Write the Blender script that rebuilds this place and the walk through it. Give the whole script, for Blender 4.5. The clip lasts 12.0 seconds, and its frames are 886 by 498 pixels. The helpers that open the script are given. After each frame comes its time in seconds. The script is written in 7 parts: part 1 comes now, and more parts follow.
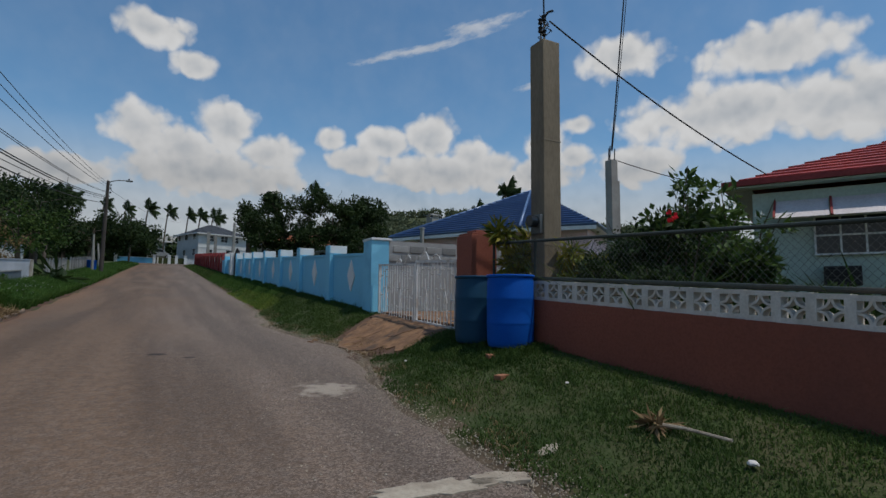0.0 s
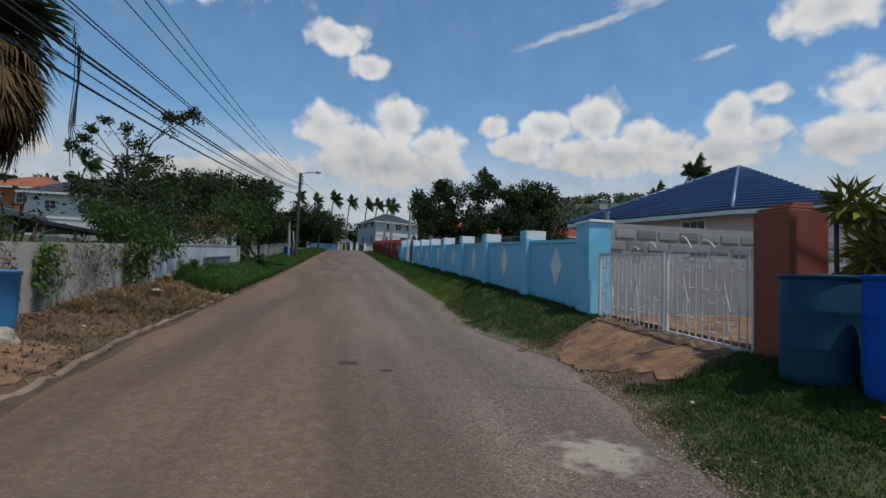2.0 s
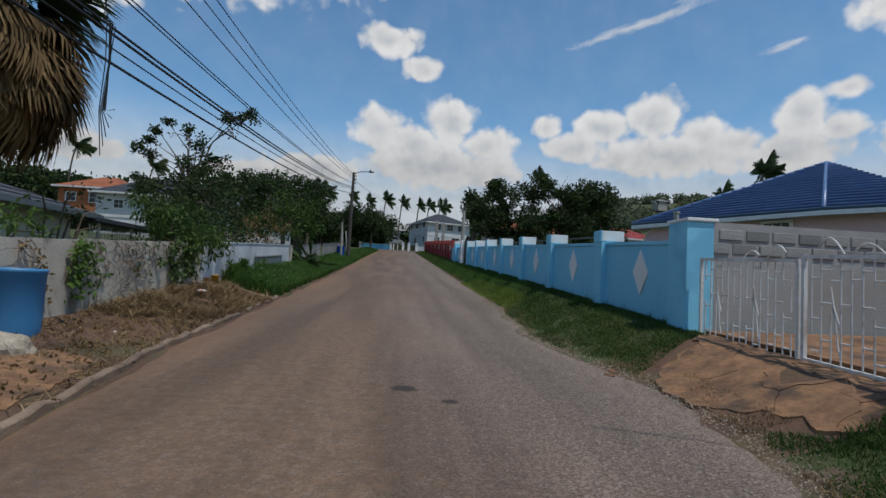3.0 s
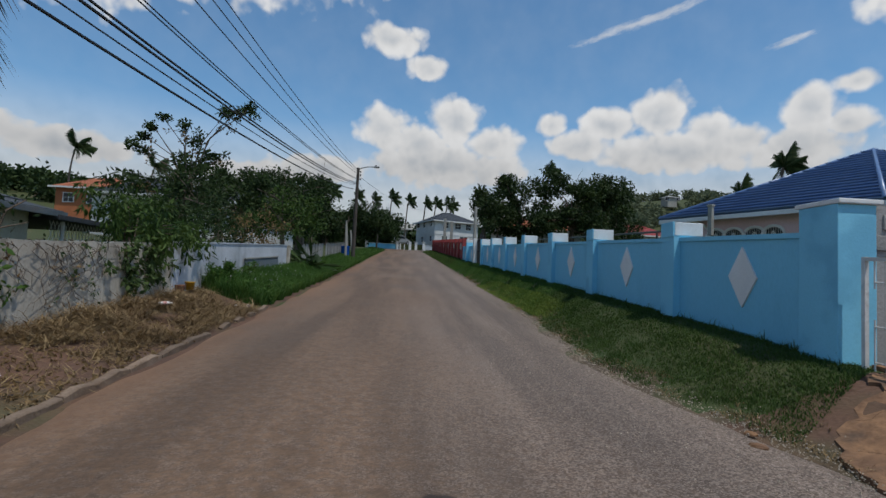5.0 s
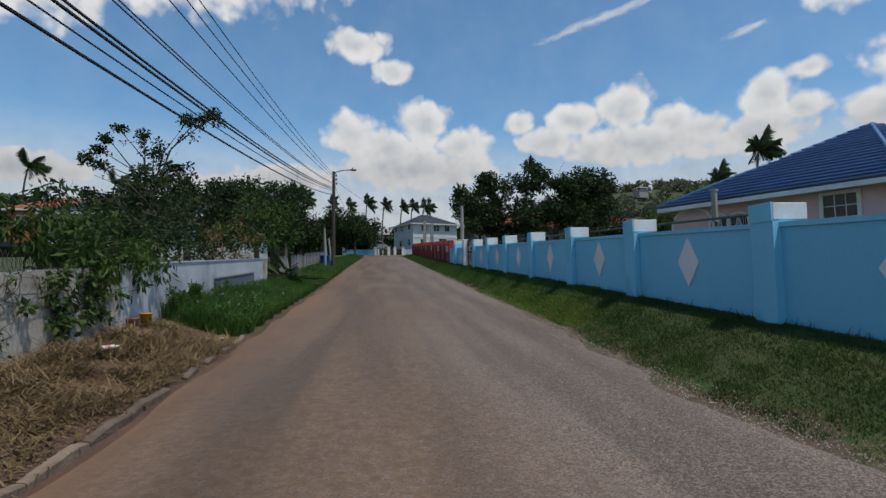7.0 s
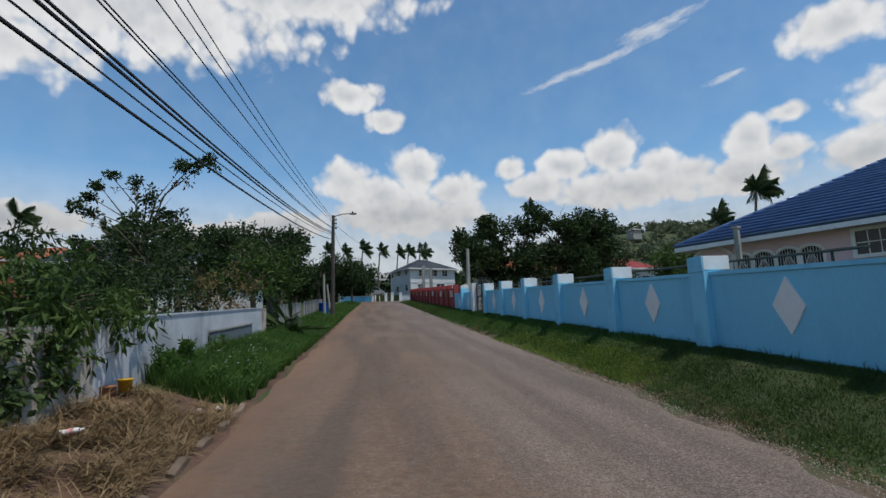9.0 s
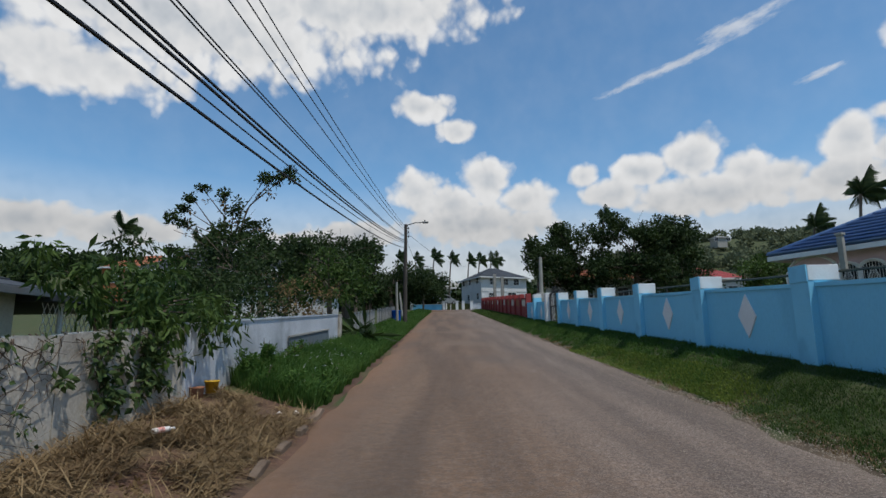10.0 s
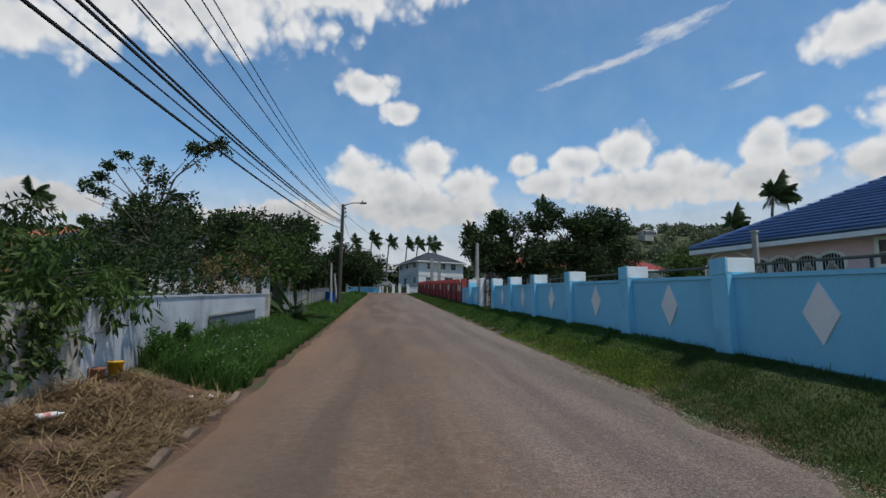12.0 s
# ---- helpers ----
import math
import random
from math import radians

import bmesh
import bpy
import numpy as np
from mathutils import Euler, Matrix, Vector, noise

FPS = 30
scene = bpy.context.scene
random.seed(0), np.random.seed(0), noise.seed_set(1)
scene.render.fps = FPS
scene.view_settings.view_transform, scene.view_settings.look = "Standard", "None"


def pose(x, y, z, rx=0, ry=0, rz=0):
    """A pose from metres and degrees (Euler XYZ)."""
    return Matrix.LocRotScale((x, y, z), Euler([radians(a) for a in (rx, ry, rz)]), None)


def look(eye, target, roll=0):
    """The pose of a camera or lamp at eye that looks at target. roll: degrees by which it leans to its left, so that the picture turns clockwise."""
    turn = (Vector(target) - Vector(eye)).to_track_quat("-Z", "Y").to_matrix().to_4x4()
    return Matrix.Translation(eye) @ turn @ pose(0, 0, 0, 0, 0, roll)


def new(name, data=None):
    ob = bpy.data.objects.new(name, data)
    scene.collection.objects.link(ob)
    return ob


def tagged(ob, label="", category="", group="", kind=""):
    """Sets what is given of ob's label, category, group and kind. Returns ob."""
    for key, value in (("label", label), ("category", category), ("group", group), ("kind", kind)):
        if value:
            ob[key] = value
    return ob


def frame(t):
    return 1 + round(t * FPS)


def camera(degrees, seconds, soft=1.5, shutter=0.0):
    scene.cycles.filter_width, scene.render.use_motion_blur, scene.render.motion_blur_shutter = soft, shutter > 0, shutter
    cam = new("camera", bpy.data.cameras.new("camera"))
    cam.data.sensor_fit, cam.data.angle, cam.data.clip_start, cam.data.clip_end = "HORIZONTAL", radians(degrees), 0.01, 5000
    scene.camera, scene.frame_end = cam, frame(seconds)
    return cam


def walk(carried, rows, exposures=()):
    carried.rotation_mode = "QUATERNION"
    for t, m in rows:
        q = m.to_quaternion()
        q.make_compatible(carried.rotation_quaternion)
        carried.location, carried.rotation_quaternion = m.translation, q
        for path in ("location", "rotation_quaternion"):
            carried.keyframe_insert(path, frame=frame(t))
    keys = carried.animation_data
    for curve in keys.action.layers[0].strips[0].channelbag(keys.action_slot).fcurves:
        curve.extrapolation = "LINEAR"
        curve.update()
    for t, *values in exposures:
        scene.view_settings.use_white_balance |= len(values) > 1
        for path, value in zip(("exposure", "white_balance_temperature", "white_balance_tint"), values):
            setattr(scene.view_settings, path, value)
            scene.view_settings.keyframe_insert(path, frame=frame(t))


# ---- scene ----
EXPO, KELVIN = 0.04, 6300
cam = camera(79.8, 12.0)
PATH = [
    (0, (-0.009, -2.607, 0.849), (0.923, -0.848, 1.034), 0.6),
    (0.5, (0.024, -2.019, 0.888), (0.607, -0.111, 1.031), 2.0),
    (1, (-0.026, -1.436, 0.927), (0.383, 0.518, 1.056), 3.3),
    (1.5, (-0.034, -0.868, 0.962), (0.353, 1.09, 1.091), 3.6),
    (2, (-0.111, -0.272, 0.987), (0.252, 1.691, 1.11), 2.0),
    (2.5, (-0.122, 0.285, 1.023), (0.191, 2.257, 1.141), 1.2),
    (3, (-0.154, 0.882, 1.057), (0.02, 2.871, 1.175), 2.9),
    (3.5, (-0.141, 1.43, 1.1), (0.017, 3.42, 1.22), 1.9),
    (5.5, (-0.347, 3.77, 1.215), (-0.197, 5.761, 1.325), 2.5),
    (6, (-0.457, 4.313, 1.268), (-0.292, 6.303, 1.375), 1.5),
    (6.5, (-0.628, 4.755, 1.301), (-0.42, 6.741, 1.408), -0.5),
    (8.5, (-1.194, 6.414, 1.406), (-0.89, 8.375, 1.655), -0.8),
    (9, (-1.298, 6.697, 1.438), (-1.029, 8.657, 1.729), -2.1),
    (9.5, (-1.312, 6.862, 1.449), (-1.182, 8.832, 1.767), -1.5),
    (10, (-1.34, 6.848, 1.449), (-1.336, 8.821, 1.779), -0.9),
    (10.5, (-1.353, 6.738, 1.448), (-1.369, 8.713, 1.765), -0.8),
    (11, (-1.338, 6.721, 1.449), (-1.358, 8.701, 1.732), -0.8),
    (11.5, (-1.282, 6.856, 1.444), (-1.293, 8.837, 1.721), -0.8),
    (12, (-1.242, 7.088, 1.439), (-1.008, 9.056, 1.708), 0.3),
]
walk(cam, [(t, look(eye, aim, lean)) for t, eye, aim, lean in PATH], exposures=((0.0, EXPO - 0.20, KELVIN, 10), (1.5, EXPO, KELVIN, 10), (6.5, EXPO + 0.08, KELVIN, 10), (9.0, EXPO + 0.17, KELVIN, 10), (12.0, EXPO + 0.16, KELVIN, 10)))

# ---- world and sun ----
SUN_AZ, SUN_EL = 138.0, 69.0      # degrees from the road's direction towards the right; height
world = bpy.data.worlds.new("sky")
scene.world = world
world.use_nodes = True
wt = world.node_tree
wt.nodes.clear()


def wn(kind, **sets):
    n = wt.nodes.new(kind)
    for k, v in sets.items():
        if k == "operation":
            n.operation = v
    return n


def wmath(op, a, b=None, c=None):
    n = wt.nodes.new("ShaderNodeMath")
    n.operation = op
    for i, v in enumerate((a, b, c)):
        if v is None:
            continue
        if isinstance(v, (int, float)):
            n.inputs[i].default_value = v
        else:
            wt.links.new(v, n.inputs[i])
    return n.outputs[0]


def wrange(v, lo, hi, smooth=True):
    n = wt.nodes.new("ShaderNodeMapRange")
    n.interpolation_type = "SMOOTHSTEP" if smooth else "LINEAR"
    wt.links.new(v, n.inputs[0])
    n.inputs[1].default_value, n.inputs[2].default_value = lo, hi
    return n.outputs[0]


def wnoise(vec, scale, detail=5, rough=0.55):
    n = wt.nodes.new("ShaderNodeTexNoise")
    n.inputs["Scale"].default_value, n.inputs["Detail"].default_value, n.inputs["Roughness"].default_value = scale, detail, rough
    wt.links.new(vec, n.inputs["Vector"])
    return n.outputs["Fac"]


# cumulus heaps as (azimuth, height, half width, half height) in degrees, and thin streaks
HEAPS = [(-2.8, 15.6, 2.7, 2.2), (5.1, 16.5, 2.7, 2.5), (1.2, 14.4, 3.4, 1.9), (9.2, 14.6, 3.2, 1.8), (4.0, 12.0, 9.0, 2.5),
         (15.5, 16.5, 1.6, 1.3), (21.3, 16.4, 2.8, 1.8), (26.5, 17.2, 3.0, 2.3), (30.6, 15.4, 2.4, 1.8), (34.0, 14.2, 2.6, 1.5),
         (39.1, 16.2, 2.5, 2.2), (41.8, 14.8, 2.0, 1.5), (18.5, 14.3, 3.8, 1.7), (27.5, 13.5, 9.0, 2.1), (38.5, 13.2, 5.6, 1.8),
         (-2.1, 24.4, 3.1, 1.4), (1.8, 22.0, 2.0, 1.1), (42.5, 18.1, 1.8, 1.0), (-31.8, 10.2, 6.0, 1.7), (-39.0, 10.6, 4.5, 1.8),
         (-9.3, 10.9, 5.0, 1.5), (-15.8, 9.8, 5.5, 1.5), (-28.0, 30.4, 21.0, 4.6), (-37.2, 24.4, 10.0, 2.6), (-10.9, 33.5, 15.8, 3.0),
         (47.0, 24.0, 4.2, 2.0), (60.8, 22.6, 6.0, 2.0), (57.5, 17.6, 9.5, 2.7), (67.5, 17.0, 9.0, 3.0), (48.0, 13.4, 4.2, 2.0)]
# thin streaks, in a frame turned by their slant
STREAKS = [(30.0, 19.9, 8.0, 0.55), (37.3, 20.6, 4.6, 1.0), (41.8, 13.6, 2.6, 0.4)]
coord = wt.nodes.new("ShaderNodeTexCoord").outputs["Generated"]
sep = wt.nodes.new("ShaderNodeSeparateXYZ")
wt.links.new(coord, sep.inputs[0])
az = wmath("MULTIPLY", wmath("ARCTAN2", sep.outputs[0], sep.outputs[1]), 57.2958)
el = wmath("MULTIPLY", wmath("ARCSINE", sep.outputs[2]), 57.2958)
comb = wt.nodes.new("ShaderNodeCombineXYZ")
wt.links.new(az, comb.inputs[0])
wt.links.new(el, comb.inputs[1])
flat = comb.outputs[0]
puff = wnoise(flat, 0.30, 3, 0.45)      # billows
fine = wnoise(flat, 0.9, 4, 0.5)


def heap_field(rows, flat):
    best = None
    for a, e, ra, re in rows:
        s = wt.nodes.new("ShaderNodeVectorMath")
        s.operation = "SUBTRACT"
        wt.links.new(flat, s.inputs[0])
        s.inputs[1].default_value = (a, e, 0)
        m = wt.nodes.new("ShaderNodeVectorMath")
        m.operation = "MULTIPLY"
        wt.links.new(s.outputs[0], m.inputs[0])
        m.inputs[1].default_value = (1 / ra, 1 / re, 0)
        l = wt.nodes.new("ShaderNodeVectorMath")
        l.operation = "LENGTH"
        wt.links.new(m.outputs[0], l.inputs[0])
        d = wmath("SUBTRACT", 1.15, l.outputs["Value"])
        if best is None:
            best = d
        else:
            n = wmath("SMOOTH_MAX", best, d, 0.12)
            best = n
    return best


def wbillow(vec, scale):
    """Rounded cauliflower lobes: high in the middle of each cell."""
    n = wt.nodes.new("ShaderNodeTexVoronoi")
    n.feature = "SMOOTH_F1"
    n.inputs["Scale"].default_value, n.inputs["Smoothness"].default_value = scale, 0.35
    wt.links.new(vec, n.inputs["Vector"])
    return wmath("SUBTRACT", 0.50, n.outputs["Distance"])


def wlobes(vec):
    return wmath("ADD", wmath("MULTIPLY", wbillow(vec, 0.42), 0.62), wmath("MULTIPLY", wbillow(vec, 1.1), 0.26))


# the lattice of lobes is stirred a little, so that it does not show
stir = wt.nodes.new("ShaderNodeTexNoise")
stir.inputs["Scale"].default_value, stir.inputs["Detail"].default_value = 0.35, 3
wt.links.new(flat, stir.inputs["Vector"])
push = wt.nodes.new("ShaderNodeVectorMath")
push.operation = "MULTIPLY_ADD"
wt.links.new(stir.outputs["Color"], push.inputs[0])
push.inputs[1].default_value = (2.2, 1.6, 0)
wt.links.new(flat, push.inputs[2])
stirred = push.outputs[0]
field = heap_field(HEAPS, flat)
lobes_here = wlobes(stirred)
bumpy = wmath("ADD", wmath("ADD", lobes_here, wmath("MULTIPLY", wmath("SUBTRACT", puff, 0.5), 0.55)), wmath("MULTIPLY", wmath("SUBTRACT", fine, 0.5), 0.35))
dense = wmath("ADD", wmath("ADD", field, 0.12), bumpy)
cover = wrange(dense, -0.02, 0.52)
turned = wt.nodes.new("ShaderNodeMapping")
turned.inputs["Rotation"].default_value = (0, 0, radians(-12.4))
wt.links.new(flat, turned.inputs["Vector"])
comb_out = wt.nodes.new("ShaderNodeMapping")
comb_out.inputs["Scale"].default_value = (0.30, 1.0, 1)
wt.links.new(turned.outputs[0], comb_out.inputs["Vector"])
wisp = wnoise(comb_out.outputs[0], 1.1, 6, 0.62)
streak = wmath("MULTIPLY", wrange(wmath("ADD", heap_field(STREAKS, turned.outputs[0]), wmath("MULTIPLY", wmath("SUBTRACT", wisp, 0.5), 2.4)), 0.0, 1.1), 0.62)
haze = wmath("MULTIPLY", wrange(el, 17.5, 7.0), 0.84)
broken = wmath("MULTIPLY", wrange(wmath("ADD", puff, wmath("MULTIPLY", fine, 0.3)), 0.20, 1.20), 0.08)   # thin scattered cloud all round the sky
cover_all = wmath("MAXIMUM", wmath("MAXIMUM", cover, streak), wmath("MAXIMUM", haze, broken))
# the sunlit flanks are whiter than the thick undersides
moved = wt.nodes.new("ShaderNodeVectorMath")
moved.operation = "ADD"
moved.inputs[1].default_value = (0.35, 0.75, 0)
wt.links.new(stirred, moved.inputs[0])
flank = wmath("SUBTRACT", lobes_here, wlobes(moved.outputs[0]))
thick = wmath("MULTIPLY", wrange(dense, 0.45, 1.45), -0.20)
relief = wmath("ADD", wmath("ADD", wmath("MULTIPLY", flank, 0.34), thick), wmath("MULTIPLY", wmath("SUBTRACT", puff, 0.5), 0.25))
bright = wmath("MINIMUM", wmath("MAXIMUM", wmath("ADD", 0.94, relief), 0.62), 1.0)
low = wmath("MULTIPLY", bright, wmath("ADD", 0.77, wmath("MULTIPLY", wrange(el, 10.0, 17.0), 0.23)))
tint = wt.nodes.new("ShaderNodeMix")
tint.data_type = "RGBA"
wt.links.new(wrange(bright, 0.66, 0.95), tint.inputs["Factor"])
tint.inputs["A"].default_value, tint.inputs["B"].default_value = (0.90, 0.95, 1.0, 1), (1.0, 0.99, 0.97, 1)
sky = wt.nodes.new("ShaderNodeTexSky")
sky.sky_type = "NISHITA"
sky.sun_disc = False
sky.sun_elevation, sky.sun_rotation = radians(SUN_EL), radians(SUN_AZ)
sky.air_density, sky.dust_density, sky.ozone_density = 1.0, 0.3, 1.2
blue = wt.nodes.new("ShaderNodeBackground")
blue.inputs[1].default_value = 0.106
humid = wt.nodes.new("ShaderNodeMix")
humid.data_type, humid.blend_type = "RGBA", "MULTIPLY"
humid.inputs["Factor"].default_value = 1.0
humid.inputs["B"].default_value = (0.73, 1.0, 1.08, 1)
wt.links.new(sky.outputs[0], humid.inputs["A"])
wt.links.new(humid.outputs["Result"], blue.inputs[0])
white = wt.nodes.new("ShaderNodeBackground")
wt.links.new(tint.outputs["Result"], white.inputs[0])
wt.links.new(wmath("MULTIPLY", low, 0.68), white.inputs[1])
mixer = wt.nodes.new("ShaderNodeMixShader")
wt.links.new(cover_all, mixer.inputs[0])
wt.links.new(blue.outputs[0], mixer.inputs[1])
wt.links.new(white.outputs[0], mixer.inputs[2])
wo = wt.nodes.new("ShaderNodeOutputWorld")
wt.links.new(mixer.outputs[0], wo.inputs[0])

sun = new("sun", bpy.data.lights.new("sun", "SUN"))
sun.data.energy, sun.data.angle, sun.data.color = 2.8, radians(0.6), (1.0, 0.95, 0.88)
sun.matrix_world = look((30 * math.sin(radians(SUN_AZ)) * math.cos(radians(SUN_EL)), 30 * math.cos(radians(SUN_AZ)) * math.cos(radians(SUN_EL)), 30 * math.sin(radians(SUN_EL))), (0, 0, 0))


# ---- materials ----
def mat(name, c1, c2=None, rough=0.85, metal=0.0, scale=1.5, fine=30.0, bump=0.15, stain=None, stain_scale=0.7, stain_amount=0.5, stretch=(1, 1, 1), per="", spec=0.3):
    """A surface with blotches (scale), grain (fine), relief and shaped stains. per: 'object' or 'island' varies piece by piece."""
    m = bpy.data.materials.new(name)
    m.use_nodes = True
    t = m.node_tree
    b = t.nodes["Principled BSDF"]
    b.inputs["Roughness"].default_value, b.inputs["Metallic"].default_value = rough, metal
    b.inputs["Specular IOR Level"].default_value = spec
    c2 = c2 or tuple(x * 0.8 for x in c1)
    tc = t.nodes.new("ShaderNodeTexCoord").outputs["Object"]
    if per != "object":
        geo = t.nodes.new("ShaderNodeNewGeometry")
        tc = geo.outputs["Position"]
    mp = t.nodes.new("ShaderNodeMapping")
    mp.inputs["Scale"].default_value = stretch
    t.links.new(tc, mp.inputs["Vector"])

    def noise_of(s, d=4):
        n = t.nodes.new("ShaderNodeTexNoise")
        n.inputs["Scale"].default_value, n.inputs["Detail"].default_value = s, d
        t.links.new(mp.outputs[0], n.inputs["Vector"])
        return n.outputs["Fac"]

    def mixed(fac, a, bb):
        n = t.nodes.new("ShaderNodeMix")
        n.data_type = "RGBA"
        for i, v in (("Factor", fac), ("A", a), ("B", bb)):
            if isinstance(v, tuple):
                n.inputs[i].default_value = (*v, 1)
            elif isinstance(v, float):
                n.inputs[i].default_value = v
            else:
                t.links.new(v, n.inputs[i])
        return n.outputs["Result"]

    def ranged(v, lo, hi, top=1.0):
        n = t.nodes.new("ShaderNodeMapRange")
        n.interpolation_type = "SMOOTHSTEP"
        t.links.new(v, n.inputs[0])
        n.inputs[1].default_value, n.inputs[2].default_value, n.inputs[4].default_value = lo, hi, top
        return n.outputs[0]

    grain = noise_of(fine, 3)
    col = mixed(ranged(noise_of(scale), 0.32, 0.68), c1, c2)
    col = mixed(ranged(grain, 0.35, 0.75, 0.35), col, tuple(x * (0.62 if bump > 0.1 else 0.85) for x in c2))
    if stain:
        col = mixed(ranged(noise_of(stain_scale, 6), 0.52, 0.68, stain_amount), col, stain)
    if per:
        r = t.nodes.new("ShaderNodeObjectInfo").outputs["Random"] if per == "object" else geo.outputs["Random Per Island"]
        hsv = t.nodes.new("ShaderNodeHueSaturation")
        t.links.new(col, hsv.inputs["Color"])
        v = t.nodes.new("ShaderNodeMapRange")
        t.links.new(r, v.inputs[0])
        v.inputs[3].default_value, v.inputs[4].default_value = 0.72, 1.25
        t.links.new(v.outputs[0], hsv.inputs["Value"])
        col = hsv.outputs[0]
    t.links.new(col, b.inputs["Base Color"])
    rr = t.nodes.new("ShaderNodeMapRange")
    t.links.new(grain, rr.inputs[0])
    rr.inputs[3].default_value, rr.inputs[4].default_value = max(0.03, rough - 0.12), min(1, rough + 0.12)
    t.links.new(rr.outputs[0], b.inputs["Roughness"])
    if bump:
        bp = t.nodes.new("ShaderNodeBump")
        bp.inputs["Strength"].default_value, bp.inputs["Distance"].default_value = bump, 0.02
        t.links.new(grain, bp.inputs["Height"])
        t.links.new(bp.outputs[0], b.inputs["Normal"])
    return m


def leaf_mat(name, c1, c2, through_light=0.3, rough=0.6):
    m = bpy.data.materials.new(name)
    m.use_nodes = True
    t = m.node_tree
    b = t.nodes["Principled BSDF"]
    geo = t.nodes.new("ShaderNodeNewGeometry")
    n = t.nodes.new("ShaderNodeTexNoise")
    n.inputs["Scale"].default_value = 0.8
    t.links.new(geo.outputs["Position"], n.inputs["Vector"])
    add = t.nodes.new("ShaderNodeMath")
    add.operation = "MULTIPLY_ADD"
    t.links.new(geo.outputs["Random Per Island"], add.inputs[0])
    add.inputs[1].default_value = 0.75
    sub = t.nodes.new("ShaderNodeMapRange")
    t.links.new(n.outputs["Fac"], sub.inputs[0])
    sub.inputs[1].default_value, sub.inputs[2].default_value, sub.inputs[3].default_value, sub.inputs[4].default_value = 0.3, 0.7, -0.2, 0.4
    t.links.new(sub.outputs[0], add.inputs[2])
    mx = t.nodes.new("ShaderNodeMix")
    mx.data_type = "RGBA"
    t.links.new(add.outputs[0], mx.inputs["Factor"])
    mx.inputs["A"].default_value, mx.inputs["B"].default_value = (*c1, 1), (*c2, 1)
    t.links.new(mx.outputs["Result"], b.inputs["Base Color"])
    b.inputs["Roughness"].default_value = rough
    b.inputs["Specular IOR Level"].default_value = 0.14
    tr = t.nodes.new("ShaderNodeBsdfTranslucent")
    t.links.new(mx.outputs["Result"], tr.inputs["Color"])
    ms = t.nodes.new("ShaderNodeMixShader")
    ms.inputs[0].default_value = through_light
    t.links.new(b.outputs[0], ms.inputs[1])
    t.links.new(tr.outputs[0], ms.inputs[2])
    t.links.new(ms.outputs[0], t.nodes["Material Output"].inputs["Surface"])
    return m


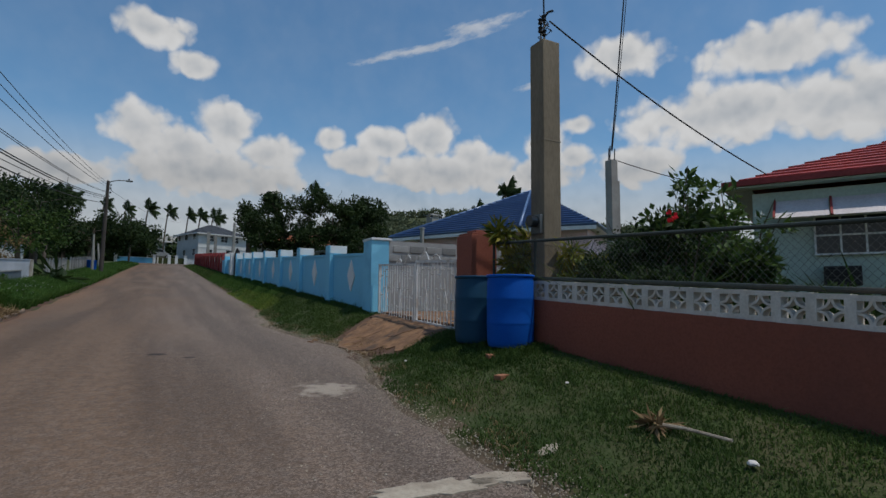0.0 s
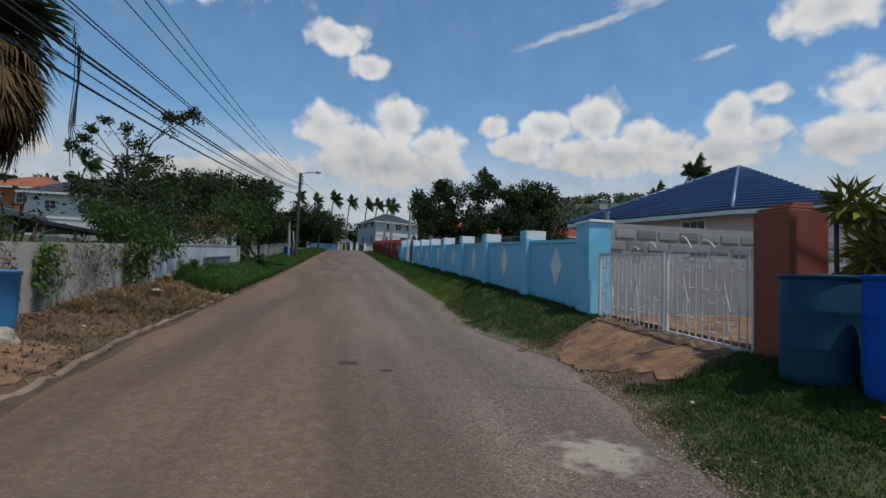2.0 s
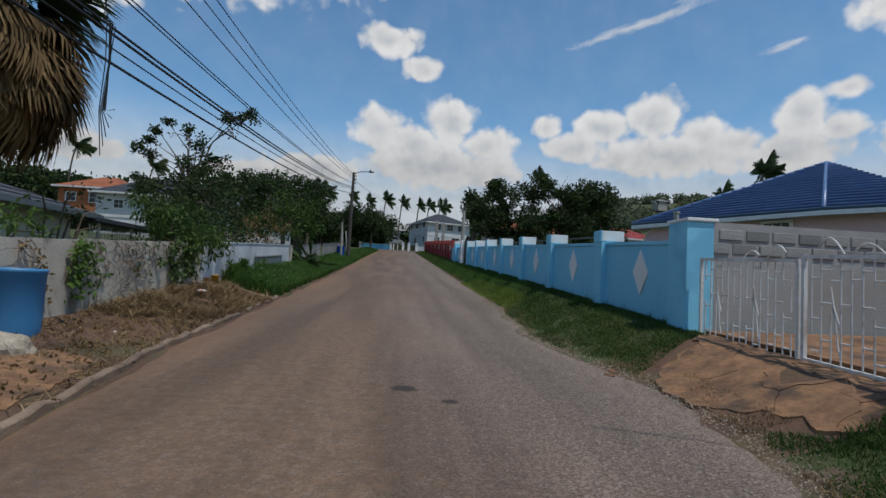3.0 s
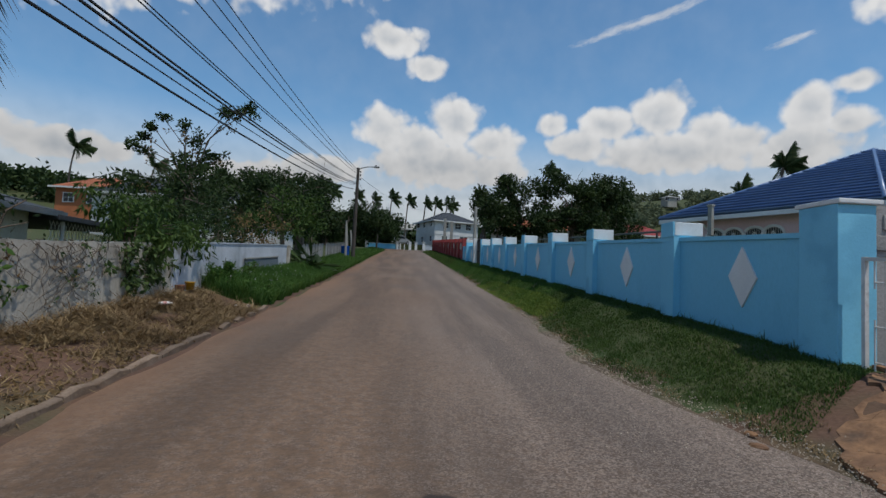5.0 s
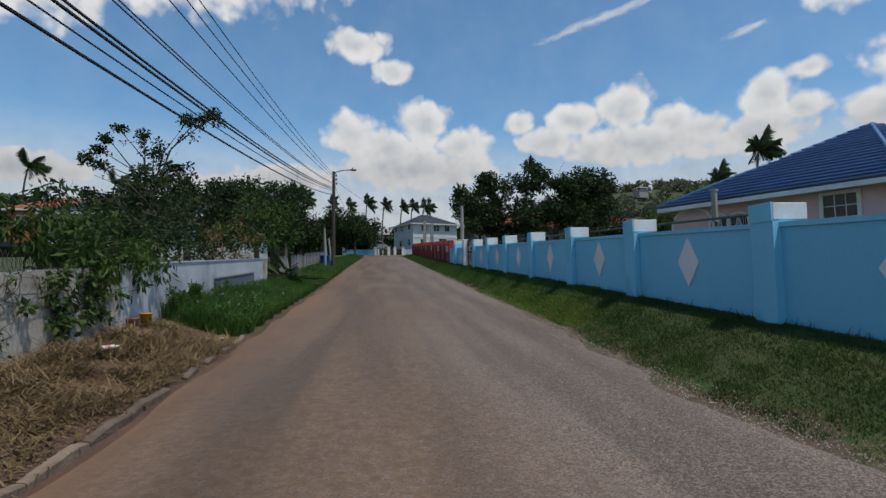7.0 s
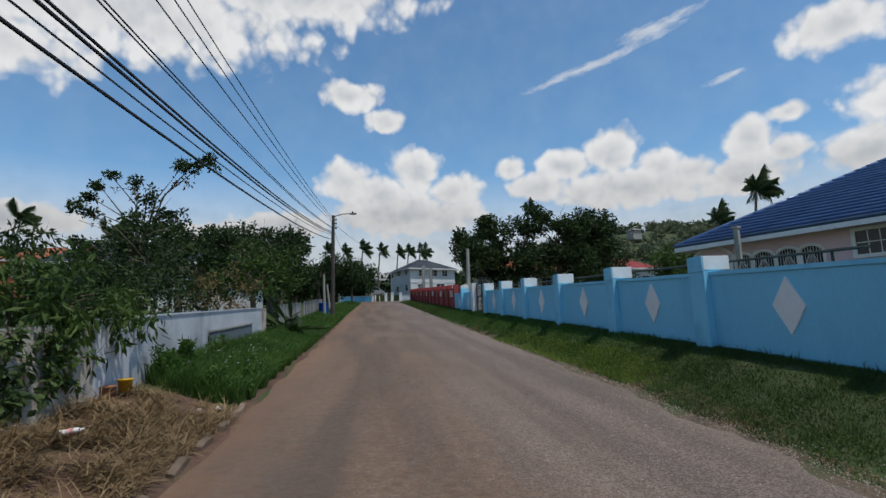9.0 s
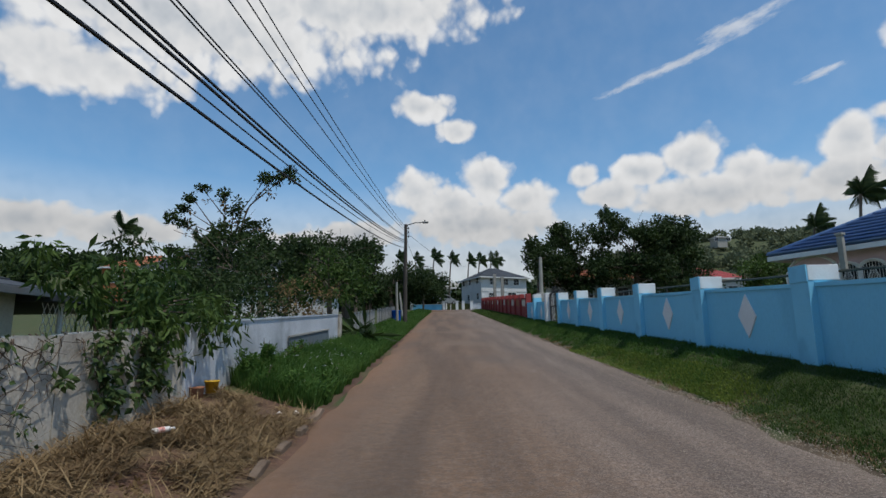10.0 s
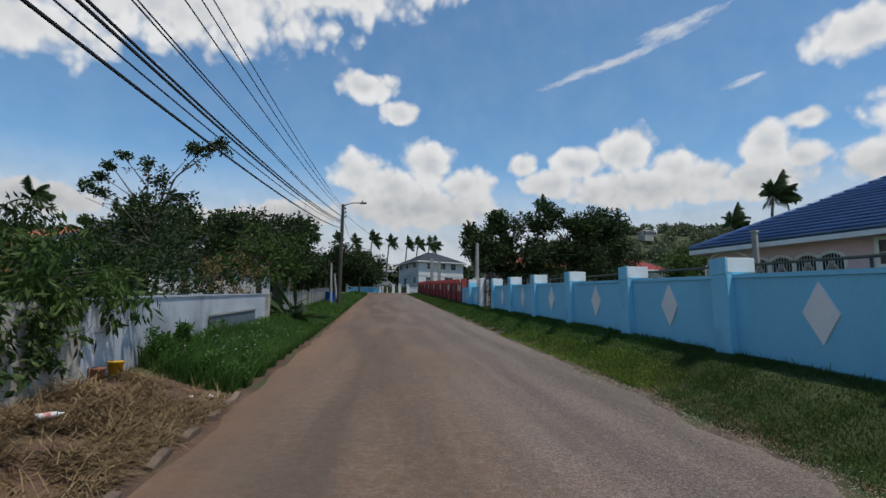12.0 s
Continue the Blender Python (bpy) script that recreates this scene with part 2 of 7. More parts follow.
def road_mat():
    """Worn chip-seal: pale stones in dark binder, brown dust lying along the left half and the middle."""
    m = bpy.data.materials.new("road_surface")
    m.use_nodes = True
    t = m.node_tree
    b = t.nodes["Principled BSDF"]
    pos = t.nodes.new("ShaderNodeNewGeometry").outputs["Position"]
    s = t.nodes.new("ShaderNodeSeparateXYZ")
    t.links.new(pos, s.inputs[0])

    def nz(scale, detail=4, stretch=None):
        n = t.nodes.new("ShaderNodeTexNoise")
        n.inputs["Scale"].default_value, n.inputs["Detail"].default_value = scale, detail
        if stretch:
            mp = t.nodes.new("ShaderNodeMapping")
            mp.inputs["Scale"].default_value = stretch
            t.links.new(pos, mp.inputs["Vector"])
            t.links.new(mp.outputs[0], n.inputs["Vector"])
        else:
            t.links.new(pos, n.inputs["Vector"])
        return n.outputs["Fac"]

    def rng(v, a, bb, c=0.0, d=1.0):
        n = t.nodes.new("ShaderNodeMapRange")
        n.interpolation_type = "SMOOTHSTEP"
        t.links.new(v, n.inputs[0])
        for i, x in enumerate((a, bb, c, d)):
            n.inputs[i + 1].default_value = x
        return n.outputs[0]

    def mx(f, a, bb):
        n = t.nodes.new("ShaderNodeMix")
        n.data_type = "RGBA"
        for i, v in (("Factor", f), ("A", a), ("B", bb)):
            if isinstance(v, tuple):
                n.inputs[i].default_value = (*v, 1)
            else:
                t.links.new(v, n.inputs[i])
        return n.outputs["Result"]

    def mth(op, a, bb):
        n = t.nodes.new("ShaderNodeMath")
        n.operation = op
        for i, v in enumerate((a, bb)):
            if isinstance(v, float):
                n.inputs[i].default_value = v
            else:
                t.links.new(v, n.inputs[i])
        return n.outputs[0]

    vor = t.nodes.new("ShaderNodeTexVoronoi")
    vor.inputs["Scale"].default_value = 85
    t.links.new(pos, vor.inputs["Vector"])
    vs = t.nodes.new("ShaderNodeSeparateColor")
    t.links.new(vor.outputs["Color"], vs.inputs[0])
    stone = rng(vs.outputs[0], 0.1, 1.0)
    chips = mx(stone, (0.070, 0.052, 0.040), (0.310, 0.250, 0.205))
    chips = mx(rng(vor.outputs["Distance"], 0.35, 0.75, 0.0, 0.45), chips, (0.078, 0.060, 0.046))
    dust = mx(rng(nz(9, 5), 0.3, 0.7), (0.140, 0.086, 0.051), (0.106, 0.065, 0.038))
    # dust lies thick along the left edge, thin to the right, in long drifts
    wob = mth("ADD", s.outputs[0], mth("MULTIPLY", mth("SUBTRACT", nz(0.5, 5, (1, 0.22, 1)), 0.5), 4.5))
    amount = rng(wob, 2.1, -1.4, 0.28, 0.97)
    spots = rng(nz(14, 4), 0.35, 0.65, 0.75, 1.08)
    col = mx(mth("MULTIPLY", amount, spots), chips, dust)
    worn = rng(nz(28, 6), 0.38, 0.66, 0.86, 1.12)
    sc = t.nodes.new("ShaderNodeVectorMath")
    sc.operation = "SCALE"
    t.links.new(col, sc.inputs[0])
    t.links.new(mth("MULTIPLY", worn, rng(nz(0.9, 5, (1.6, 0.10, 1)), 0.35, 0.65, 0.78, 1.16)), sc.inputs["Scale"])
    col = sc.outputs[0]
    red_edge = rng(mth("ADD", s.outputs[0], mth("MULTIPLY", mth("SUBTRACT", nz(1.1, 4), 0.5), 1.2)), -2.1, -3.1, 0.0, 0.6)
    col = mx(red_edge, col, (0.205, 0.110, 0.060))
    col = mx(rng(nz(0.55, 6, (1, 0.4, 1)), 0.50, 0.70, 0.0, 0.45), col, (0.092, 0.069, 0.052))
    # pale worn sand patch with its own ragged outline
    px = mth("MULTIPLY", mth("SUBTRACT", s.outputs[0], 1.62), 2.3)
    py = mth("MULTIPLY", mth("SUBTRACT", s.outputs[1], 3.1), 2.0)
    rad = mth("ADD", mth("SQRT", mth("ADD", mth("MULTIPLY", px, px), mth("MULTIPLY", py, py)), 0.0), mth("MULTIPLY", mth("SUBTRACT", nz(7, 5), 0.5), 1.8))
    col = mx(rng(rad, 0.85, 0.30, 0.0, 0.62), col, (0.40, 0.34, 0.265))
    # pale tyre-polished patch far up, and dark damp drifts
    col = mx(rng(nz(0.35, 5, (0.8, 0.5, 1)), 0.56, 0.70, 0.0, 0.5), col, (0.165, 0.116, 0.080))
    # two old bitumen stains
    for bx_, by_, size in ((-0.01, 5.97, 0.125), (0.385, 5.57, 0.075)):
        px = mth("MULTIPLY", mth("SUBTRACT", s.outputs[0], bx_), 0.9 / size)
        py = mth("MULTIPLY", mth("SUBTRACT", s.outputs[1], by_), 1.0 / size)
        rad = mth("ADD", mth("SQRT", mth("ADD", mth("MULTIPLY", px, px), mth("MULTIPLY", py, py)), 0.0), mth("MULTIPLY", mth("SUBTRACT", nz(12, 5), 0.5), 1.1))
        col = mx(rng(rad, 1.05, 0.70, 0.0, 0.92), col, (0.030, 0.021, 0.016))
    t.links.new(col, b.inputs["Base Color"])
    b.inputs["Roughness"].default_value = 0.82
    b.inputs["Specular IOR Level"].default_value = 0.35
    bp = t.nodes.new("ShaderNodeBump")
    bp.inputs["Strength"].default_value, bp.inputs["Distance"].default_value = 0.28, 0.010
    h = mth("ADD", mth("MULTIPLY", mth("SUBTRACT", 1.0, vor.outputs["Distance"]), 0.7), nz(25, 3))
    t.links.new(h, bp.inputs["Height"])
    t.links.new(bp.outputs[0], b.inputs["Normal"])
    return m


M = {
    "road": road_mat(),
    "soil": mat("soil", (0.125, 0.068, 0.042), (0.078, 0.046, 0.032), 0.95, scale=1.2, fine=22, bump=0.6, stain=(0.07, 0.075, 0.03), stain_amount=0.6, stain_scale=0.5),
    "turf": mat("turf", (0.040, 0.062, 0.015), (0.062, 0.066, 0.024), 0.95, scale=3.5, fine=40, bump=0.6, stain=(0.10, 0.075, 0.04), stain_amount=0.4, stain_scale=0.8),
    "dry_earth": mat("dry_earth", (0.125, 0.088, 0.056), (0.082, 0.060, 0.038), 0.95, scale=2.5, fine=30, bump=0.6, stain=(0.055, 0.065, 0.022), stain_amount=0.8, stain_scale=2.2),
    "concrete_slab": mat("concrete_slab", (0.275, 0.150, 0.074), (0.150, 0.082, 0.045), 0.9, scale=4.0, fine=18, bump=0.8, stain=(0.070, 0.048, 0.034), stain_amount=0.9, stain_scale=2.3),
    "kerb": mat("kerb", (0.215, 0.155, 0.108), (0.145, 0.10, 0.068), 0.9, scale=4, fine=40, bump=0.4, per="object"),
    "red_paint": mat("red_paint", (0.290, 0.088, 0.052), (0.245, 0.074, 0.045), 0.75, scale=0.8, fine=45, bump=0.12, stain=(0.10, 0.045, 0.036), stain_amount=0.35),
    "far_red": mat("far_red", (0.30, 0.05, 0.045), (0.23, 0.04, 0.036), 0.75, scale=1.5, fine=20),
    "white_paint": mat("white_paint", (0.74, 0.74, 0.72), (0.66, 0.66, 0.64), 0.7, scale=2, fine=40, bump=0.1, stain=(0.45, 0.43, 0.39), stain_amount=0.3, stain_scale=3),
    "breeze": mat("breeze", (0.66, 0.61, 0.54), (0.56, 0.50, 0.42), 0.8, scale=6, fine=60, bump=0.2, stain=(0.36, 0.33, 0.28), stain_amount=0.4, stain_scale=5),
    "blue_paint": mat("blue_paint", (0.215, 0.560, 0.740), (0.195, 0.520, 0.700), 0.6, scale=0.7, fine=50, bump=0.06, stain=(0.13, 0.37, 0.52), stain_amount=0.35, stain_scale=0.9, stretch=(1, 1, 0.4)),
    "blue_trim": mat("blue_trim", (0.240, 0.610, 0.785), (0.215, 0.555, 0.730), 0.6, scale=1.1, fine=50, bump=0.1, stain=(0.08, 0.27, 0.44), stain_amount=0.35, stain_scale=1.6),
    "diamond": mat("diamond", (0.80, 0.785, 0.75), (0.74, 0.725, 0.69), 0.7, scale=2, fine=70, bump=0.06, stain=(0.66, 0.65, 0.63), stain_amount=0.4, stain_scale=3),
    "old_wall": mat("old_wall", (0.53, 0.485, 0.405), (0.40, 0.36, 0.295), 0.9, scale=1.1, fine=30, bump=0.35, stain=(0.12, 0.105, 0.078), stain_amount=0.85, stain_scale=2.0, stretch=(1, 1, 0.8)),
    "pale_wall": mat("pale_wall", (0.58, 0.60, 0.62), (0.48, 0.50, 0.52), 0.8, scale=0.8, fine=30, bump=0.2, stain=(0.24, 0.25, 0.25), stain_amount=0.6, stain_scale=0.9),
    "block": mat("block", (0.31, 0.305, 0.285), (0.23, 0.225, 0.21), 0.95, scale=2, fine=40, bump=0.4, per="object"),
    "grey_render": mat("grey_render", (0.36, 0.35, 0.33), (0.30, 0.292, 0.275), 0.95, scale=1.3, fine=35, bump=0.3, stain=(0.30, 0.27, 0.23), stain_amount=0.5, stain_scale=1.4),
    "mortar": mat("mortar", (0.36, 0.35, 0.335), (0.30, 0.295, 0.28), 0.95, scale=3, fine=50, bump=0.3),
    "column": mat("column", (0.27, 0.215, 0.145), (0.19, 0.150, 0.100), 0.9, scale=1.0, fine=24, bump=0.3, stain=(0.12, 0.105, 0.085), stain_amount=0.7, stain_scale=1.2, stretch=(1.6, 1.6, 0.5)),
    "drum_blue": mat("drum_blue", (0.003, 0.085, 0.40), (0.003, 0.072, 0.35), 0.7, scale=2, fine=60, bump=0.06, stain=(0.01, 0.11, 0.44), stain_amount=0.3, spec=0.15),
    "drum_teal": mat("drum_teal", (0.012, 0.065, 0.120), (0.010, 0.052, 0.098), 0.6, scale=2, fine=60, bump=0.06, stain=(0.03, 0.09, 0.14), stain_amount=0.4, spec=0.2),
    "drum_pale": mat("drum_pale", (0.045, 0.20, 0.40), (0.04, 0.17, 0.34), 0.5, scale=2, fine=60, bump=0.06, stain=(0.10, 0.25, 0.40), stain_amount=0.4, spec=0.5),
    "gate_white": mat("gate_white", (0.70, 0.69, 0.66), (0.58, 0.56, 0.52), 0.55, scale=5, fine=60, bump=0.1, stain=(0.30, 0.20, 0.13), stain_amount=0.5, stain_scale=6),
    "gate_black": mat("gate_black", (0.02, 0.02, 0.02), (0.03, 0.028, 0.026), 0.5, scale=5, fine=60),
    "steel": mat("steel", (0.22, 0.22, 0.21), (0.14, 0.14, 0.13), 0.5, metal=0.7, scale=6, fine=60, bump=0.1),
    "pipe_green": mat("pipe_green", (0.045, 0.055, 0.045), (0.03, 0.036, 0.03), 0.6, scale=5, fine=60, stain=(0.12, 0.08, 0.05), stain_amount=0.4),
    "cable": mat("cable", (0.012, 0.012, 0.013), (0.018, 0.018, 0.018), 0.6, bump=0),
    "wood_pole": mat("wood_pole", (0.085, 0.072, 0.060), (0.05, 0.043, 0.037), 0.9, scale=2, fine=30, bump=0.4, stretch=(4, 4, 0.4)),
    "grey_post": mat("grey_post", (0.34, 0.33, 0.29), (0.27, 0.26, 0.23), 0.9, scale=1.5, fine=30, bump=0.2),
    "blue_roof": mat("blue_roof", (0.120, 0.195, 0.350), (0.095, 0.160, 0.295), 0.36, scale=0.6, fine=14, bump=0.15, stain=(0.14, 0.21, 0.34), stain_amount=0.4, spec=0.5),
    "pink_wall": mat("pink_wall", (0.68, 0.50, 0.52), (0.61, 0.45, 0.47), 0.8, scale=0.8, fine=25),
    "mint_wall": mat("mint_wall", (0.44, 0.53, 0.46), (0.38, 0.47, 0.41), 0.8, scale=0.8, fine=25, stain=(0.30, 0.36, 0.31), stain_amount=0.3),
    "red_roof": mat("red_roof", (0.36, 0.045, 0.032), (0.27, 0.035, 0.027), 0.55, scale=1.5, fine=20, bump=0.2, per="island"),
    "orange_roof": mat("orange_roof", (0.34, 0.115, 0.05), (0.27, 0.09, 0.042), 0.7, scale=0.8, fine=12, bump=0.2),
    "dark_roof": mat("dark_roof", (0.050, 0.056, 0.065), (0.035, 0.040, 0.046), 0.75, scale=0.8, fine=12, bump=0.2),
    "house_white": mat("house_white", (0.62, 0.62, 0.60), (0.54, 0.54, 0.52), 0.8, scale=0.5, fine=15),
    "house_orange": mat("house_orange", (0.40, 0.14, 0.055), (0.33, 0.115, 0.05), 0.8, scale=0.5, fine=15),
    "house_cream": mat("house_cream", (0.55, 0.54, 0.46), (0.47, 0.46, 0.39), 0.8, scale=0.5, fine=15),
    "glass": mat("glass", (0.020, 0.024, 0.028), (0.03, 0.034, 0.038), 0.15, scale=2, fine=20, bump=0, spec=0.35),
    "inside_shade": mat("inside_shade", (0.035, 0.035, 0.035), (0.025, 0.025, 0.025), 0.9),
    "bark": mat("bark", (0.16, 0.125, 0.095), (0.09, 0.072, 0.056), 0.95, scale=3, fine=26, bump=0.5, stretch=(3, 3, 0.6)),
    "twig": mat("twig", (0.13, 0.095, 0.065), (0.09, 0.066, 0.047), 0.95, scale=6, fine=40, bump=0.2),
    "straw": leaf_mat("straw", (0.112, 0.070, 0.035), (0.33, 0.235, 0.120), 0.15, 0.8),
    "grass": leaf_mat("grass", (0.036, 0.072, 0.016), (0.094, 0.142, 0.036), 0.35, 0.7),
    # grass colour brightened and yellowed to paint sunlight in
    "sun_tinted_grass": leaf_mat("sun_tinted_grass", (0.080, 0.140, 0.024), (0.235, 0.285, 0.052), 0.4, 0.65),
    "grass_tall": leaf_mat("grass_tall", (0.034, 0.084, 0.016), (0.100, 0.178, 0.036), 0.35, 0.6),
    "leaf_dark": leaf_mat("leaf_dark", (0.012, 0.026, 0.009), (0.048, 0.074, 0.020), 0.22, 0.6),
    "leaf_mid": leaf_mat("leaf_mid", (0.026, 0.056, 0.013), (0.090, 0.140, 0.030), 0.3, 0.55),
    "leaf_light": leaf_mat("leaf_light", (0.055, 0.110, 0.020), (0.140, 0.210, 0.050), 0.35, 0.55),
    "leaf_dry": leaf_mat("leaf_dry", (0.110, 0.072, 0.034), (0.29, 0.195, 0.092), 0.35, 0.8),
    "leaf_vine": leaf_mat("leaf_vine", (0.025, 0.050, 0.016), (0.090, 0.130, 0.040), 0.25, 0.6),
    "croton": leaf_mat("croton", (0.06, 0.11, 0.02), (0.30, 0.24, 0.03), 0.3, 0.5),
    "palm_leaf": leaf_mat("palm_leaf", (0.020, 0.042, 0.016), (0.060, 0.090, 0.030), 0.2, 0.45),
    "hazed_green": leaf_mat("hazed_green", (0.085, 0.105, 0.060), (0.150, 0.170, 0.095), 0.25, 0.8),
    "petal_red": leaf_mat("petal_red", (0.55, 0.01, 0.02), (0.75, 0.03, 0.04), 0.3, 0.5),
    "petal_white": leaf_mat("petal_white", (0.65, 0.65, 0.60), (0.8, 0.8, 0.76), 0.3, 0.5),
    "yellow_plastic": mat("yellow_plastic", (0.62, 0.36, 0.02), (0.50, 0.28, 0.02), 0.5, scale=4, fine=40, bump=0.05),
    "bottle_plastic": mat("bottle_plastic", (0.72, 0.68, 0.64), (0.62, 0.57, 0.53), 0.35, scale=8, fine=40, bump=0.05),
    "label_red": mat("label_red", (0.60, 0.22, 0.17), (0.66, 0.42, 0.38), 0.5, scale=20, fine=40, bump=0),
    "sheet_grey": mat("sheet_grey", (0.135, 0.165, 0.185), (0.10, 0.125, 0.14), 0.6, metal=0.2, scale=2, fine=40, bump=0.08, stain=(0.17, 0.12, 0.08), stain_amount=0.4),
    "stone_pale": mat("stone_pale", (0.40, 0.345, 0.265), (0.29, 0.24, 0.18), 0.9, scale=6, fine=40, bump=0.5),
    "brick_red": mat("brick_red", (0.34, 0.15, 0.08), (0.26, 0.11, 0.06), 0.9, scale=8, fine=40, bump=0.3),
    "awning": mat("awning", (0.66, 0.60, 0.58), (0.56, 0.50, 0.48), 0.6, scale=2, fine=30),
    "car_silver": mat("car_silver", (0.50, 0.51, 0.52), (0.45, 0.46, 0.47), 0.3, metal=0.5, scale=2, fine=30, bump=0, spec=0.5),
    "rubber": mat("rubber", (0.015, 0.015, 0.015), (0.02, 0.02, 0.02), 0.8, bump=0.05),
}


# ---- helpers for shapes ----
def part(name, bm, material, parent=None, label="", smooth=False):
    """Links a bmesh (or ready mesh) as one mesh object, under a thing or a part."""
    if isinstance(bm, bpy.types.Mesh):
        me = bm
    else:
        me = bpy.data.meshes.new(name)
        bmesh.ops.recalc_face_normals(bm, faces=bm.faces)
        bm.to_mesh(me)
        bm.free()
    if not me.materials:
        me.materials.append(M[material])
    if smooth:
        me.polygons.foreach_set("use_smooth", [True] * len(me.polygons))
    ob = new(name, me)
    if parent:
        ob.parent = parent
    if label:
        tagged(ob, label)
    return ob


def thing(name, at, label, category, group="", turn=0.0):
    ob = new(name)
    ob.empty_display_size = 0.1
    ob.matrix_basis = pose(*at, 0, 0, turn)
    return tagged(ob, label, category, group)


def piece(name, me, parent, m):
    """One of many alike pieces, on a shared mesh."""
    ob = new(name, me)
    ob.parent = parent
    ob.matrix_basis = m
    return ob


def mesh_np(name, V, F, material):
    me = bpy.data.meshes.new(name)
    me.from_pydata(np.asarray(V).tolist(), [], np.asarray(F).tolist() if not isinstance(F, list) else F)
    me.materials.append(M[material])
    return me


def bx(bm, c, s, bevel=0.0, turn=0.0, shear=0.0):
    """A box: centre, size, bevel, turn about z, rise of z with y."""
    r = bmesh.ops.create_cube(bm, size=1)
    vs = r["verts"]
    rot = Matrix.Rotation(radians(turn), 3, "Z")
    for v in vs:
        v.co = Vector((v.co.x * s[0], v.co.y * s[1], v.co.z * s[2]))
    if bevel:
        es = list({e for v in vs for e in v.link_edges})
        out = bmesh.ops.bevel(bm, geom=es, offset=bevel, segments=2, affect="EDGES", profile=0.6)
        vs = list({v for f in out["faces"] for v in f.verts} | {v for v in vs if v.is_valid})
    for v in vs:
        p = rot @ v.co
        v.co = Vector((p.x + c[0], p.y + c[1], p.z + c[2] + shear * p.y))
    return vs


def tube(bm, pts, radii, seg=8, cap=True):
    """A round bar along points."""
    pts = [Vector(p) for p in pts]
    if isinstance(radii, (int, float)):
        radii = [radii] * len(pts)
    rings = []
    for i, p in enumerate(pts):
        d = (pts[min(i + 1, len(pts) - 1)] - pts[max(i - 1, 0)]).normalized()
        u = d.orthogonal().normalized() if abs(d.z) > 0.9 else d.cross(Vector((0, 0, 1))).normalized()
        w = d.cross(u)
        rings.append([bm.verts.new(p + radii[i] * (math.cos(a) * u + math.sin(a) * w)) for a in [2 * math.pi * k / seg for k in range(seg)]])
    for a, b in zip(rings, rings[1:]):
        for k in range(seg):
            bm.faces.new((a[k], a[(k + 1) % seg], b[(k + 1) % seg], b[k]))
    if cap:
        bm.faces.new(rings[0][::-1])
        bm.faces.new(rings[-1])


def lathe(bm, profile, seg=32, at=(0, 0, 0)):
    """A turned body from (radius, height) pairs; a radius of 0 closes it."""
    rings = []
    for r, z in profile:
        if r == 0:
            rings.append([bm.verts.new((at[0], at[1], at[2] + z))])
        else:
            rings.append([bm.verts.new((at[0] + r * math.cos(2 * math.pi * k / seg), at[1] + r * math.sin(2 * math.pi * k / seg), at[2] + z)) for k in range(seg)])
    for a, b in zip(rings, rings[1:]):
        for k in range(seg):
            q = (k + 1) % seg
            f = [a[k % len(a)], a[q % len(a)], b[q % len(b)], b[k % len(b)]]
            f = list(dict.fromkeys(f))
            if len(f) > 2:
                bm.faces.new(f)


def poly(bm, pts):
    return bm.faces.new([bm.verts.new(p) for p in pts])


def prism(bm, pts, off):
    """A flat outline given thickness off (a vector)."""
    a = [bm.verts.new(p) for p in pts]
    b = [bm.verts.new(Vector(p) + Vector(off)) for p in pts]
    n = len(a)
    bm.faces.new(a)
    bm.faces.new(b[::-1])
    for i in range(n):
        bm.faces.new((a[i], b[i], b[(i + 1) % n], a[(i + 1) % n]))


def leaves(rng, centres, radii, per, length, width, droop=0.3, squash=0.8, shell=0.55):
    """Folded leaf blades scattered in soft clumps: vertices and faces."""
    V, F = [], []
    base = 0
    for c, r in zip(centres, radii):
        n = max(4, int(per * r * r))
        d = rng.normal(size=(n, 3))
        d /= np.linalg.norm(d, axis=1)[:, None]
        k = shell + (1 - shell) * rng.random(n)
        k *= 0.75 + 0.45 * rng.random(n)
        p = np.asarray(c) + d * (k * r)[:, None] * np.array([1, 1, squash])
        w = d + rng.normal(scale=0.9, size=(n, 3))
        w[:, 2] -= droop
        w /= np.linalg.norm(w, axis=1)[:, None]
        s = np.cross(w, rng.normal(size=(n, 3)))
        s /= np.linalg.norm(s, axis=1)[:, None] + 1e-9
        L = (length * (0.6 + 0.8 * rng.random(n)))[:, None]
        W = (width * (0.6 + 0.8 * rng.random(n)))[:, None]
        up = np.cross(s, w)
        quad = np.stack([p, p + w * L * 0.5 + s * W * 0.5 + up * W * 0.12, p + w * L, p + w * L * 0.5 - s * W * 0.5 + up * W * 0.12], axis=1)
        V.append(quad.reshape(-1, 3))
        F.append((np.arange(n * 4).reshape(n, 4) + base))
        base += n * 4
    return np.concatenate(V), np.concatenate(F)


